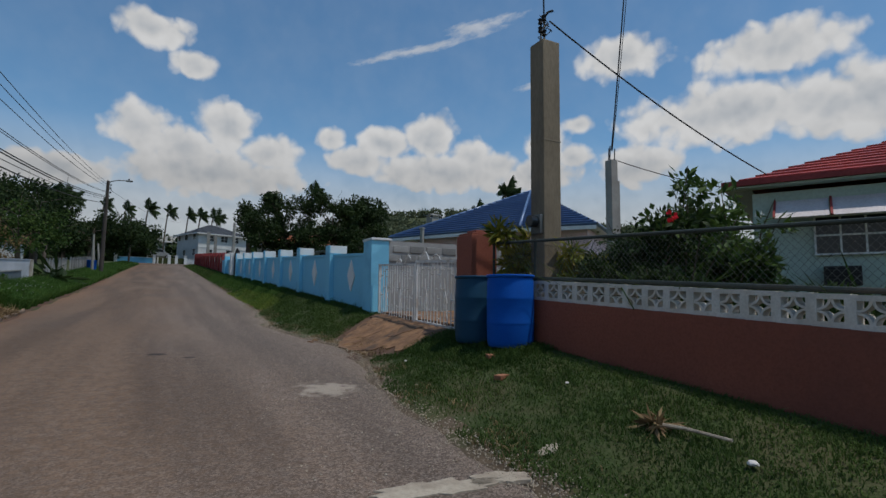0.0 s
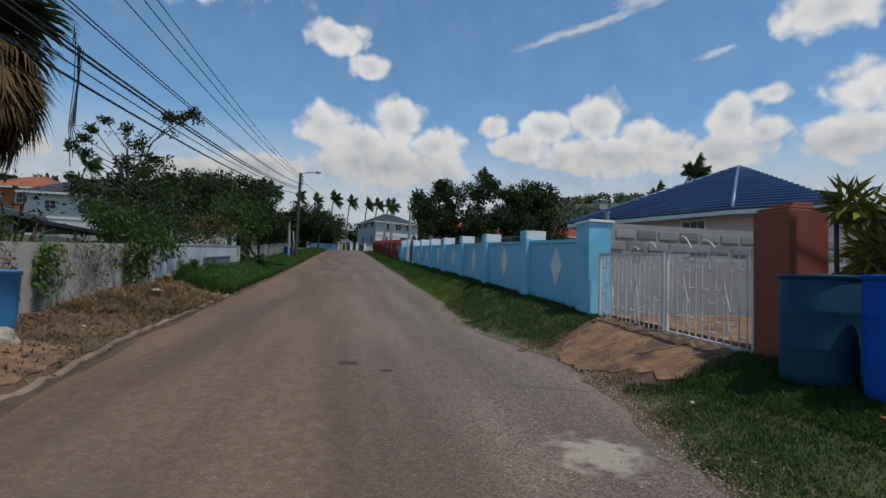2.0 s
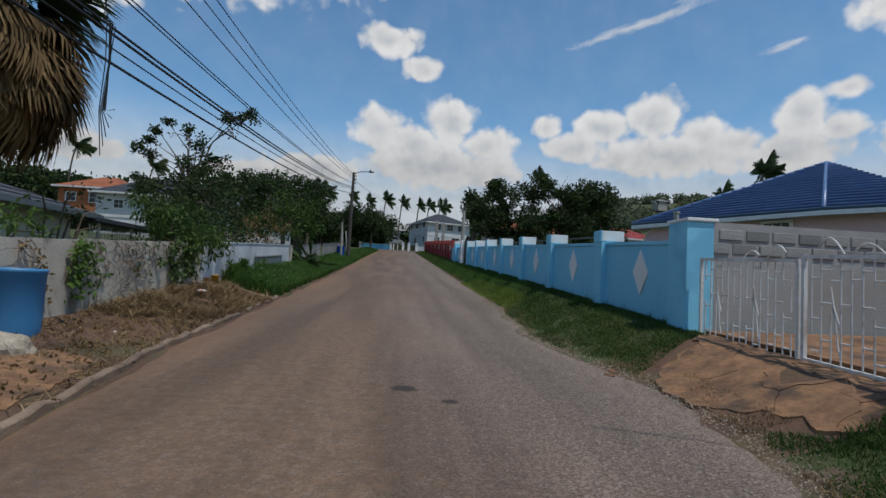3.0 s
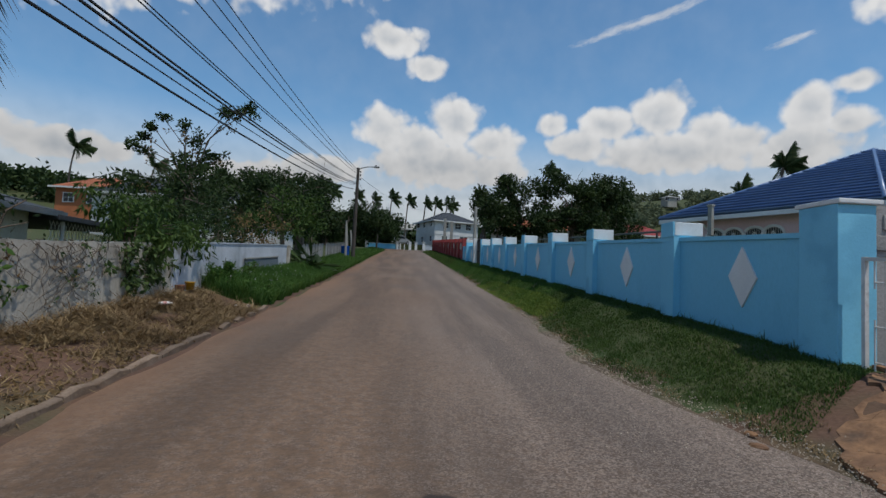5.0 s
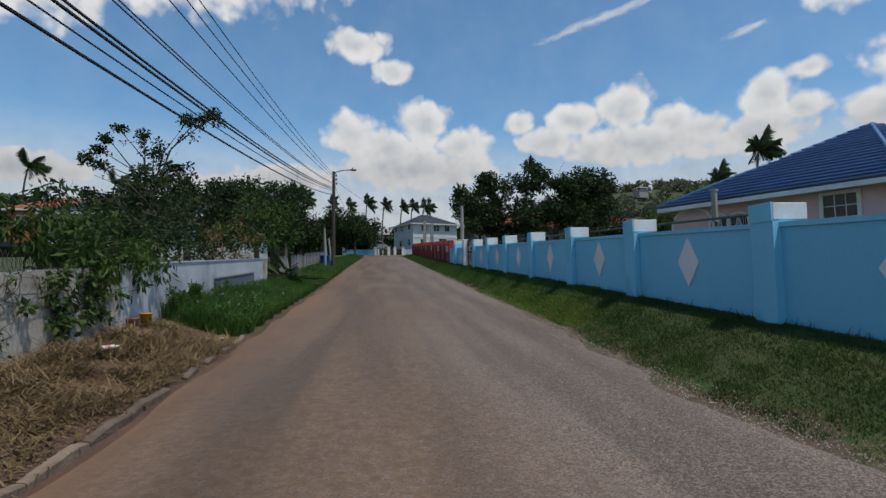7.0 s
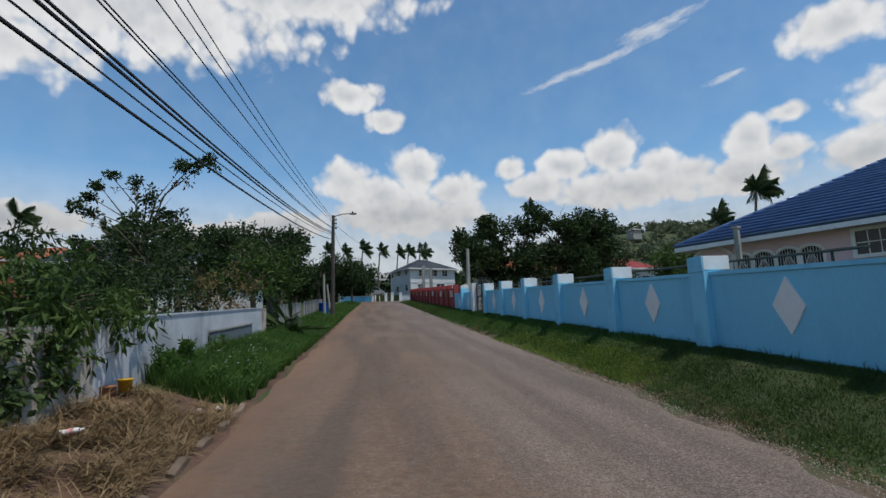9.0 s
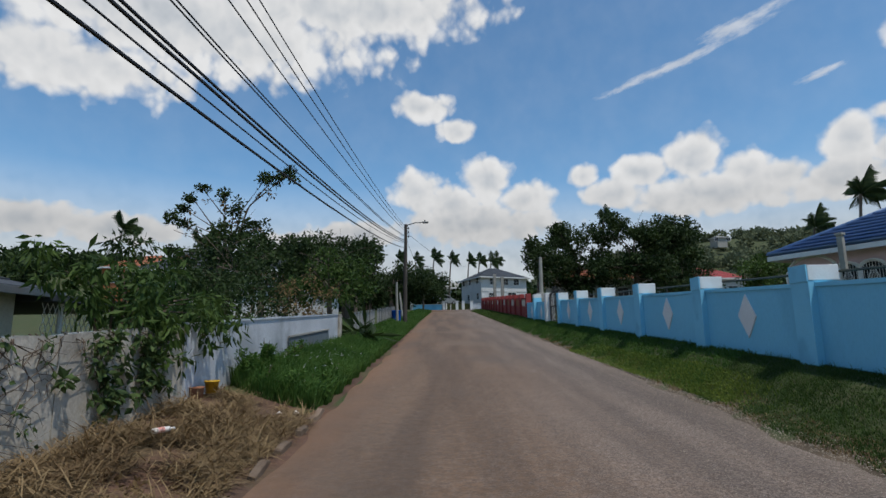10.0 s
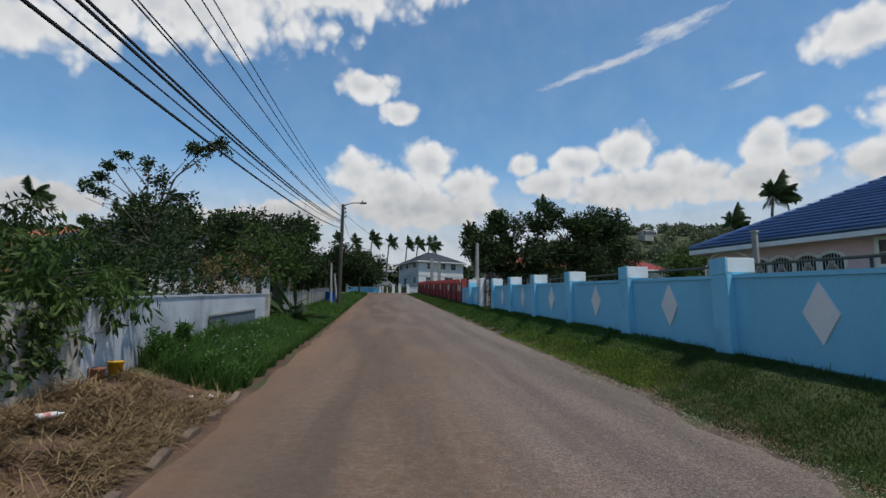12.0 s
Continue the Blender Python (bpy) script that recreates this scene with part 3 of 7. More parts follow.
def blades(rng, P, height, width, lean=0.35, wind=(0, 0)):
    """Grass blades: bent two-piece strips at points P."""
    n = len(P)
    a = rng.random(n) * 2 * math.pi
    s = np.stack([np.cos(a), np.sin(a), np.zeros(n)], 1)
    h = (height * (0.45 + 0.9 * rng.random(n)))[:, None]
    w = (width * (0.6 + 0.8 * rng.random(n)))[:, None]
    b = rng.normal(scale=lean, size=(n, 2)) + np.asarray(wind)
    t1 = np.concatenate([b * 0.35 * h, h * 0.62], 1)
    t2 = np.concatenate([b * 1.1 * h, h * (1.0 - 0.25 * np.minimum(1, np.abs(b).sum(1))[:, None])], 1)
    V = np.stack([P - s * w, P + s * w, P + t1 + s * w * 0.7, P + t1 - s * w * 0.7, P + t2], 1).reshape(-1, 3)
    o = np.arange(n) * 5
    F = [q for k in o.tolist() for q in ((k, k + 1, k + 2, k + 3), (k + 3, k + 2, k + 4))]
    return V, F


# ---- the lie of the land ----
def lut(y, pairs):
    return np.interp(y, [p[0] for p in pairs], [p[1] for p in pairs])


ROAD_Z = ((-80, -4.2), (-20, -1.4), (-3, -0.47), (0, -0.29), (6, 0.0), (11, 0.22), (15, 0.40), (24, 0.92), (42, 2.15), (74, 4.55), (95, 5.9), (130, 7.5), (400, 9.0))
RIGHT_Z = ((-80, -3.8), (-20, -1.0), (-1, 0.0), (1.6, 0.21), (2.5, 0.29), (4.4, 0.34), (7.8, 0.52), (9.2, 0.64), (11, 0.76), (13.4, 0.92), (14.6, 1.0), (17.8, 1.2), (23, 1.52), (31, 2.0), (40.4, 2.55), (74, 4.8), (95, 6.1), (400, 9.2))
LEFT_Z = ((-80, -3.9), (-20, -1.1), (0, -0.12), (8.5, 0.28), (10, 0.38), (12.5, 0.56), (14.2, 0.68), (24, 1.2), (42, 2.5), (74, 4.75), (95, 6.1), (400, 9.2))
EDGE_R = ((-80, 2.3), (-4, 2.0), (0.2, 2.12), (2.0, 2.12), (3.0, 2.22), (3.9, 2.46), (5.0, 2.70), (6.6, 2.80), (7.5, 2.62), (8.6, 2.36), (10.0, 2.22), (11.0, 2.36), (12.6, 2.46), (13.6, 2.52), (14.8, 2.74), (16.4, 2.64), (18, 2.80), (20.5, 2.92), (25, 2.96), (45, 3.0), (75, 2.65), (400, 2.65))
EDGE_L = ((-80, -2.5), (4.9, -2.65), (7.5, -2.92), (10.3, -2.98), (15.3, -3.15), (20, -3.22), (48, -3.3), (75, -2.95), (400, -2.95))
WALL_X, LEFT_X = 3.93, -4.8


def smooth(f):
    f = np.clip(f, 0, 1)
    return f * f * (3 - 2 * f)


def road_z(y):
    return (lut(y, ROAD_Z) + lut(y - 1.5, ROAD_Z) + lut(y + 1.5, ROAD_Z)) / 3


def ground_z(x, y):
    x, y = np.asarray(x, float), np.asarray(y, float)
    r = road_z(y)
    er, el_ = lut(y, EDGE_R), lut(y, EDGE_L)
    zr = r + (lut(y, RIGHT_Z) - r) * smooth((x - er) / (WALL_X - er))
    zl = r + (lut(y, LEFT_Z) - r) * smooth((el_ - x) / (el_ - LEFT_X))
    z = np.where(x > er, zr, np.where(x < el_, zl, r))
    # hills behind the houses
    far = np.hypot(np.maximum(y - 110, 0), np.maximum(np.abs(x) - 60, 0) * 0.6)
    hill = 40 * smooth((y - 130) / 190) * smooth((x + 20) / 190) + 7 * smooth((y - 100) / 120)
    left_rise = 9 * smooth((-x - 12) / 70) * smooth((y - 20) / 90)
    return z + hill + left_rise + 0 * far


def lying(x, y, lift=0.0):
    return (x, y, float(ground_z(x, y)) + lift)


rng = np.random.default_rng(7)

# ground: one sheet, finer along the street
xs = np.concatenate([np.linspace(-420, -30, 24), np.linspace(-26, -6, 16), np.linspace(-5.2, 5.2, 66), np.linspace(6, 30, 18), np.linspace(36, 520, 30)])
ys = np.concatenate([np.linspace(-160, -14, 16), np.linspace(-12, 36, 170), np.linspace(37, 130, 70), np.linspace(140, 560, 40)])
gx, gy = np.meshgrid(xs, ys)
gz = ground_z(gx, gy)
er_, el_ = lut(gy, EDGE_R), lut(gy, EDGE_L)
verge = ((gx > er_ + 0.1) & (gx < WALL_X)) | ((gx < el_ - 0.1) & (gx > LEFT_X))
gz = gz + np.where(verge, 0.012 * np.sin(gx * 5.1 + gy * 2.3) * np.sin(gy * 3.7 - gx * 1.9) + rng.normal(scale=0.005, size=gz.shape), 0)
gz = np.where((gx > el_ - 0.05) & (gx < er_ + 0.05), gz - 0.03, gz)
V = np.stack([gx, gy, gz], -1).reshape(-1, 3)
nx, ny = len(xs), len(ys)
ii = (np.arange(ny - 1)[:, None] * nx + np.arange(nx - 1)[None, :]).reshape(-1)
me = mesh_np("ground", V, np.stack([ii, ii + 1, ii + 1 + nx, ii + nx], 1), "turf")
me.materials.append(M["soil"])
me.materials.append(M["dry_earth"])
cx, cy = (gx[:-1, :-1] + gx[1:, 1:]).reshape(-1) / 2, (gy[:-1, :-1] + gy[1:, 1:]).reshape(-1) / 2
bare = ((cx > 2.5) & (cx < 4.1) & (cy > 4.4) & (cy < 7.7)) | ((cx < lut(cy, EDGE_L) + 0.1) & (cx > lut(cy, EDGE_L) - 0.22) & (cy < 40)) | ((cx < -2.4) & (cx > -5.2) & (cy < 15.2 + 0.4 * np.sin(cx * 6)))
dry = (cx > 1.5) & (cx < lut(cy, EDGE_R) + 0.14 + 0.10 * np.sin(cy * 2.2) + 0.07 * np.sin(cy * 5.1)) & ~bare
me.polygons.foreach_set("material_index", np.where(dry, 2, bare.astype(int)).tolist())
me.polygons.foreach_set("use_smooth", [True] * len(me.polygons))
tagged(new("ground", me), "rough grassy and earthy ground beside the street", "ground", kind="structure")

# road: a slab with ragged edges lying on the ground
ry = np.concatenate([np.arange(-40, 40, 0.16), np.arange(40, 84, 0.8)])
V, F = [], []
NR = 24
for i, y in enumerate(ry):
    a = float(lut(y, EDGE_L)) + 0.05 * math.sin(y * 2.1) + 0.06 * noise.noise((y * 1.7, 3, 0))
    b = float(lut(y, EDGE_R)) + 0.16 * noise.noise((y * 0.9, 9, 0)) + 0.09 * noise.noise((y * 3.3, 5, 0))
    z = float(road_z(y))
    for k in range(NR + 1):
        f = k / NR
        x = a + (b - a) * f
        V.append((x, y, z + 0.02 * (1 - (2 * f - 1) ** 2) + 0.008 * noise.noise((x * 1.3, y * 1.3, 0)) - (0.05 if k in (0, NR) else 0)))
for i in range(len(ry) - 1):
    for k in range(NR):
        o = i * (NR + 1) + k
        F.append((o, o + 1, o + NR + 2, o + NR + 1))
me = mesh_np("road", V, F, "road")
me.polygons.foreach_set("use_smooth", [True] * len(me.polygons))
tagged(new("road", me), "worn chip-sealed street with brown dust", "road", kind="structure")
# cross street at the far end
bm = bmesh.new()
prism(bm, [(-30, 83, float(road_z(83)) - 0.02), (30, 83, float(road_z(83)) - 0.02), (30, 90, float(road_z(90)) + 0.1), (-30, 90, float(road_z(90)) + 0.1)], (0, 0, 0.05))
tagged(part("cross_road", bm, "road"), "dusty cross street at the top of the hill", "road", kind="structure")

# driveway apron, broken slabs
slabs = tagged(new("driveway"), "broken tan concrete driveway apron before a gate", "driveway", kind="structure")
rg = random.Random(4)


def clip(pts, p, n):
    """The part of an outline on the far side of a line from point p, away from n."""
    out = []
    for a, b in zip(pts, pts[1:] + pts[:1]):
        da, db = (a[0] - p[0]) * n[0] + (a[1] - p[1]) * n[1], (b[0] - p[0]) * n[0] + (b[1] - p[1]) * n[1]
        if da <= 0:
            out.append(a)
        if da * db < 0:
            f = da / (da - db)
            out.append((a[0] + (b[0] - a[0]) * f, a[1] + (b[1] - a[1]) * f))
    return out


def cracked(outline, seeds, gap, rough, lift, parent):
    """Breaks an outline into slabs about the seeds, each with a crumbling rim."""
    for k, c in enumerate(seeds):
        q = outline
        for m, d in enumerate(seeds):
            if m != k and q:
                n = ((d[0] - c[0]), (d[1] - c[1]))
                L = math.hypot(*n)
                n = (n[0] / L, n[1] / L)
                q = clip(q, ((c[0] + d[0]) / 2 - n[0] * gap, (c[1] + d[1]) / 2 - n[1] * gap), n)
        if len(q) < 3:
            continue
        rim = []
        for a, b in zip(q, q[1:] + q[:1]):
            m = max(1, int(math.hypot(b[0] - a[0], b[1] - a[1]) / 0.07))
            for j in range(m):
                x, y = a[0] + (b[0] - a[0]) * j / m, a[1] + (b[1] - a[1]) * j / m
                rim.append((x + rough * noise.noise((x * 6, y * 6, 1.0)), y + rough * noise.noise((x * 6, y * 6, 7.0))))
        up = lift * (0.55 + 0.45 * rg.random())
        bm = bmesh.new()
        prism(bm, [(x, y, float(ground_z(x, y)) - 0.06) for x, y in rim], (0, 0, 0.06 + up))
        part("slab", bm, "concrete_slab", parent)


cracked([(2.84, 6.72), (3.10, 7.02), (3.55, 7.20), (4.02, 7.62), (4.02, 4.42), (3.62, 4.20), (3.34, 4.32), (3.08, 4.62), (3.12, 5.05), (2.98, 5.45), (2.74, 5.72), (2.70, 6.25)],
        [(2.95, 6.4), (3.3, 6.75), (3.75, 7.1), (3.2, 6.05), (3.7, 6.3), (3.15, 5.45), (3.62, 5.5), (3.35, 4.95), (3.8, 4.85), (3.55, 4.5), (3.45, 6.45), (2.95, 5.9), (3.4, 5.2), (3.5, 7.0)], 0.002, 0.11, 0.026, slabs)
# worn concrete crossing on the earthy side
cross = tagged(new("crossing"), "worn earth-stained concrete crossing by a drum", "driveway", kind="structure")
cracked([(-4.5, 4.0), (-2.95, 4.0), (-2.92, 5.2), (-3.02, 6.1), (-3.2, 6.75), (-3.7, 6.9), (-4.2, 6.6), (-4.55, 6.2)],
        [(-4.1, 4.5), (-3.3, 4.4), (-3.15, 5.3), (-3.9, 5.4), (-3.4, 6.1), (-4.2, 6.2), (-3.6, 6.6)], 0.006, 0.09, 0.022, cross)
# the yard behind the gate
bm = bmesh.new()
prism(bm, [(4.05, 4.4, 0.40), (14, 1.8, 0.42), (14, 7.75, 0.62), (4.05, 7.75, 0.52)], (0, 0, 0.04))
tagged(part("yard_paving", bm, "concrete_slab"), "tan concrete paving of a front yard", "paving", kind="structure")

# kerb on the earthy side, in broken lengths
kerb = tagged(new("kerb"), "low broken concrete kerb half buried in earth", "kerb", kind="structure")
y = 4.2
spans = [(4.2, 5.3), (5.32, 6.5), (6.52, 7.7), (7.72, 8.8), (8.82, 9.55), (9.58, 11.2), (11.75, 12.3), (12.6, 13.1), (13.5, 13.9), (14.2, 15.1)]
for a, b in spans:
    bm = bmesh.new()
    rows = []
    for k in range(6):
        yy = a + (b - a) * k / 5
        x = float(lut(yy, EDGE_L)) - 0.02 + 0.015 * math.sin(yy * 7)
        z = float(road_z(yy))
        h = 0.045 + 0.012 * math.sin(yy * 9) - (0.02 if k in (0, 5) else 0)
        rows.append([bm.verts.new((x + dx, yy, z + dz)) for dx, dz in ((0.04, -0.06), (0.036, h - 0.012), (0.025, h), (-0.035, h + 0.004), (-0.042, -0.06))])
    for r0, r1 in zip(rows, rows[1:]):
        for k in range(4):
            bm.faces.new((r0[k], r0[k + 1], r1[k + 1], r1[k]))
    bm.faces.new(rows[0])
    bm.faces.new(rows[-1][::-1])
    part("kerb_stone", bm, "kerb", kerb)


# ---- walls ----
def sloped_wall(bm, x0, x1, y0, y1, bottom, top, n=8, wave=0.0):
    """A wall along the street whose foot and top follow the slope."""
    cols = []
    for k in range(n + 1):
        y = y0 + (y1 - y0) * k / n
        b, t = bottom(y), top(y) + wave * noise.noise((y * 2.1, x0, 0))
        cols.append([bm.verts.new(p) for p in ((x0, y, b), (x1, y, b), (x1, y, t), (x0, y, t))])
    for a, b in zip(cols, cols[1:]):
        for k in range(4):
            bm.faces.new((a[k], b[k], b[(k + 1) % 4], a[(k + 1) % 4]))
    bm.faces.new(cols[0])
    bm.faces.new(cols[-1][::-1])


def right_foot(y):
    return float(lut(y, RIGHT_Z)) - 0.25


def blue_top(y):
    return 1.81 + 0.0538 * (y - 8.2)


PILLARS = [11.08, 14.5, 17.65, 21.0, 24.3, 27.5, 30.75]
wall = tagged(new("wall_blue"), "sky blue rendered boundary wall with pale diamonds", "wall", kind="structure")
starts = [8.42] + [p + 0.19 for p in PILLARS[:-1]]
ends = [p - 0.19 for p in PILLARS]
for a, b in zip(starts, ends):
    bm = bmesh.new()
    sloped_wall(bm, WALL_X, WALL_X + 0.16, a, b, right_foot, lambda y: blue_top(y) - 0.06)
    panel = part("wall_panel", bm, "blue_paint", wall)
    bm = bmesh.new()
    sloped_wall(bm, WALL_X - 0.025, WALL_X + 0.185, a, b, lambda y: blue_top(y) - 0.058, blue_top)
    part("coping", bm, "blue_trim", panel)
    m = 9.41 if a < 9 else (a + b) / 2
    zc = 1.355 + 0.0575 * (m - 9.41)
    bm = bmesh.new()
    prism(bm, [(WALL_X - 0.022, m, zc - 0.37), (WALL_X - 0.022, m + 0.27, zc + 0.0155), (WALL_X - 0.022, m, zc + 0.37), (WALL_X - 0.022, m - 0.27, zc - 0.0155)], (0.021, 0, 0))
    part("diamond", bm, "diamond", panel, "pale grey raised plaster diamond")
for p in PILLARS:
    top = 2.18 + 0.0593 * (p - 11.08)
    bm = bmesh.new()
    b0 = right_foot(p)
    bx(bm, (WALL_X - 0.11 + 0.22, p, (b0 + top - 0.02) / 2), (0.44, 0.38, top - 0.02 - b0), 0.008)
    pil = part("pillar", bm, "blue_trim", wall)
    bm = bmesh.new()
    zc = (blue_top(p) + 0.012 + top) / 2
    bx(bm, (WALL_X - 0.102 + 0.224, p, zc + 0.006), (0.444, 0.396, top - blue_top(p) - 0.012), 0.01)
    part("cap", bm, "white_paint", pil, "white painted cap block")
    bm = bmesh.new()
    bx(bm, (WALL_X - 0.114, p, zc + 0.004), (0.018, 0.384, top - blue_top(p) + 0.01), 0.003)
    part("cap_face", bm, "blue_trim", pil)
# taller end pillar beside the gate
bm = bmesh.new()
bx(bm, (WALL_X + 0.13, 8.16, (0.25 + 2.06) / 2), (0.40, 0.50, 2.06 - 0.25), 0.01)
endp = part("end_pillar", bm, "blue_trim", wall)
bm = bmesh.new()
bx(bm, (WALL_X + 0.15, 8.17, 2.085), (0.46, 0.58, 0.05), 0.012)
part("cap", bm, "white_paint", endp)
# pipe rail above the wall, inside
bm = bmesh.new()
tube(bm, [(WALL_X + 0.42, y, blue_top(y) + 0.16) for y in (12, 18, 24, 31)], 0.022, 6)
rail = part("rail", bm, "pipe_green", wall)
for y in np.arange(12.5, 31, 2.6):
    bm = bmesh.new()
    tube(bm, [(WALL_X + 0.42, y, blue_top(y) - 1.2), (WALL_X + 0.42, y, blue_top(y) + 0.16)], 0.02, 6)
    part("rail_post", bm, "pipe_green", wall)

# second stretch of blue wall past the black gate
bm = bmesh.new()
sloped_wall(bm, WALL_X + 0.05, WALL_X + 0.2, 33.9, 40.5, lambda y: right_foot(y), lambda y: 3.2 + 0.054 * (y - 34))
wall2 = tagged(part("wall_blue_far", bm, "blue_paint"), "far stretch of sky blue boundary wall", "wall", kind="structure")
for m in (35.6, 38.6):
    zc = 2.72 + 0.055 * (m - 35.6)
    bm = bmesh.new()
    prism(bm, [(WALL_X + 0.03, m, zc - 0.37), (WALL_X + 0.03, m + 0.27, zc), (WALL_X + 0.03, m, zc + 0.37), (WALL_X + 0.03, m - 0.27, zc)], (0.019, 0, 0))
    part("diamond", bm, "diamond", wall2)
for p in (33.65, 37.1):
    bm = bmesh.new()
    bx(bm, (WALL_X + 0.1, p, 2.5 + 0.054 * (p - 33)), (0.44, 0.42, 1.75), 0.01)
    part("pillar", bm, "white_paint" if p < 34 else "blue_trim", wall2)
    bm = bmesh.new()
    bx(bm, (WALL_X + 0.1, p, 3.46 + 0.054 * (p - 33)), (0.44, 0.42, 0.2), 0.01)
    part("cap", bm, "white_paint", wall2)

# black metal gate standing open beside the last blue pillar
gate = thing("metal_gate", (WALL_X + 0.1, 31.2, right_foot(31.2) + 0.3), "black metal driveway gate leaf between blue walls", "gate")
bm = bmesh.new()
for z in (0.05, 0.75, 1.4):
    bx(bm, (0, 1.1, z + 0.06), (0.05, 2.2, 0.05))
for y in (0.03, 2.17):
    bx(bm, (0, y, 0.72), (0.06, 0.06, 1.45))
part("gate_frame", bm, "gate_black", gate)
for k in range(12):
    bm = bmesh.new()
    tube(bm, [(0, 0.18 + k * 0.165, 0.06), (0, 0.18 + k * 0.165, 1.55 + 0.2 * math.sin(math.pi * k / 11))], 0.012, 6)
    part("bar", bm, "gate_black", gate)

# long dark red wall with piers
far_red = tagged(new("wall_red_far"), "long dark red wall with piers and pale block panels", "wall", kind="structure")
n = 15
for k in range(n):
    y0 = 40.7 + k * 2.75
    g = float(lut(y0, RIGHT_Z))
    bm = bmesh.new()
    bx(bm, (WALL_X + 0.17, y0, g + 0.7), (0.34, 0.4, 1.7), 0.02)
    part("pier", bm, "far_red", far_red)
    bm = bmesh.new()
    sloped_wall(bm, WALL_X + 0.12, WALL_X + 0.27, y0 + 0.2, y0 + 2.55, lambda y: float(lut(y, RIGHT_Z)) - 0.2, lambda y: float(lut(y, RIGHT_Z)) + 0.75, 1)
    part("wall_panel", bm, "far_red", far_red)
    bm = bmesh.new()
    sloped_wall(bm, WALL_X + 0.14, WALL_X + 0.25, y0 + 0.2, y0 + 2.55, lambda y: float(lut(y, RIGHT_Z)) + 0.752, lambda y: float(lut(y, RIGHT_Z)) + 1.2, 1)
    part("block_panel", bm, "brick_red" if k % 2 else "breeze", far_red)
    bm = bmesh.new()
    sloped_wall(bm, WALL_X + 0.10, WALL_X + 0.29, y0 + 0.2, y0 + 2.55, lambda y: float(lut(y, RIGHT_Z)) + 1.202, lambda y: float(lut(y, RIGHT_Z)) + 1.3, 1)
    part("coping", bm, "far_red", far_red)


# ---- red front wall with pierced blocks ----
def red_top(y):
    return 0.66 + 0.0519 * (y + 0.94)


RX = 4.03
bm = bmesh.new()
sloped_wall(bm, RX, RX + 0.16, -9.0, 4.0, lambda y: float(lut(y, RIGHT_Z)) - 0.3, red_top, 12)
redwall = tagged(part("wall_red", bm, "red_paint"), "brick red painted front wall topped with pierced blocks", "wall", kind="structure")
PITCH, BH = 0.243, 0.232
bm = bmesh.new()
h, w, d = BH, PITCH, 0.10
my, mz = 0.036, 0.038                 # margins of the block's frame
for c, s in (((0, 0, h / 2 - mz / 2), (d, w, mz)), ((0, 0, -h / 2 + mz / 2), (d, w, mz)), ((0, w / 2 - my / 2, 0), (d, my, h - 2 * mz)), ((0, -w / 2 + my / 2, 0), (d, my, h - 2 * mz))):
    bx(bm, c, s)
iy, iz = w / 2 - my, h / 2 - mz
for sy in (1, -1):
    for sz in (1, -1):
        # a quarter ring about each corner; the four meet at the sides and leave a star in the middle
        for q in range(4):
            arc = [(r * math.cos(a0), r * math.sin(a0)) for r, a0 in ((0.80, q * math.pi / 8), (1.02, q * math.pi / 8), (1.02, (q + 1) * math.pi / 8), (0.80, (q + 1) * math.pi / 8))]
            prism(bm, [(-d / 2 + 0.008, sy * iy * (1 - u), sz * iz * (1 - v)) for u, v in arc], (d - 0.016, 0, 0))
block_me = bpy.data.meshes.new("pierced_block")
bmesh.ops.recalc_face_normals(bm, faces=bm.faces)
bm.to_mesh(block_me)
bm.free()
block_me.materials.append(M["breeze"])
for k in range(28):
    y = 2.66 - (k + 0.5) * PITCH
    piece("pierced_block", block_me, redwall, Matrix.Translation((RX + 0.075, y, red_top(y) + BH / 2)) @ Matrix(((1, 0, 0, 0), (0, 1, 0, 0), (0, 0.052, 1, 0), (0, 0, 0, 1))))
# pipe fence with wire mesh above the blocks
fence = tagged(new("pipe_fence"), "dark green pipe fence with chain link on a low wall", "fence", kind="structure")
for off, rad in ((0.03, 0.022), (0.50, 0.019)):
    bm = bmesh.new()
    tube(bm, [(RX + 0.10, y, red_top(y) + BH + off) for y in (-7, -3, 1, 3.7)], rad, 8)
    part("rail", bm, "pipe_green", fence)
for y in (-6.5, -3.4, 2.72, 3.66):
    bm = bmesh.new()
    tube(bm, [(RX + 0.10, y, red_top(y) + 0.1), (RX + 0.10, y, red_top(y) + BH + 0.52)], 0.019, 8)
    part("fence_post", bm, "pipe_green", fence)
bm = bmesh.new()
y = -3.4
while y < 3.6:
    for sgn in (1, -1):
        y1 = y + sgn * 0.42
        if -3.5 < y1 < 3.7:
            tube(bm, [(RX + 0.10, y, red_top(y) + BH + 0.05), (RX + 0.10, y1, red_top(y1) + BH + 0.49)], 0.0016, 3, False)
    y += 0.06
part("wire_mesh", bm, "steel", fence)

# red gatepost
post = tagged(new("gatepost"), "square brick red rendered gatepost with a stepped cap", "gatepost", kind="structure")
bm = bmesh.new()
bx(bm, (4.17, 4.2, 1.03), (0.44, 0.44, 1.52), 0.012)
part("shaft", bm, "red_paint", post)
bm = bmesh.new()
bx(bm, (4.17, 4.2, 1.806), (0.40, 0.40, 0.03), 0.01)
bx(bm, (4.20, 4.2, 1.845), (0.24, 0.26, 0.05), 0.01)
part("cap", bm, "red_paint", post)

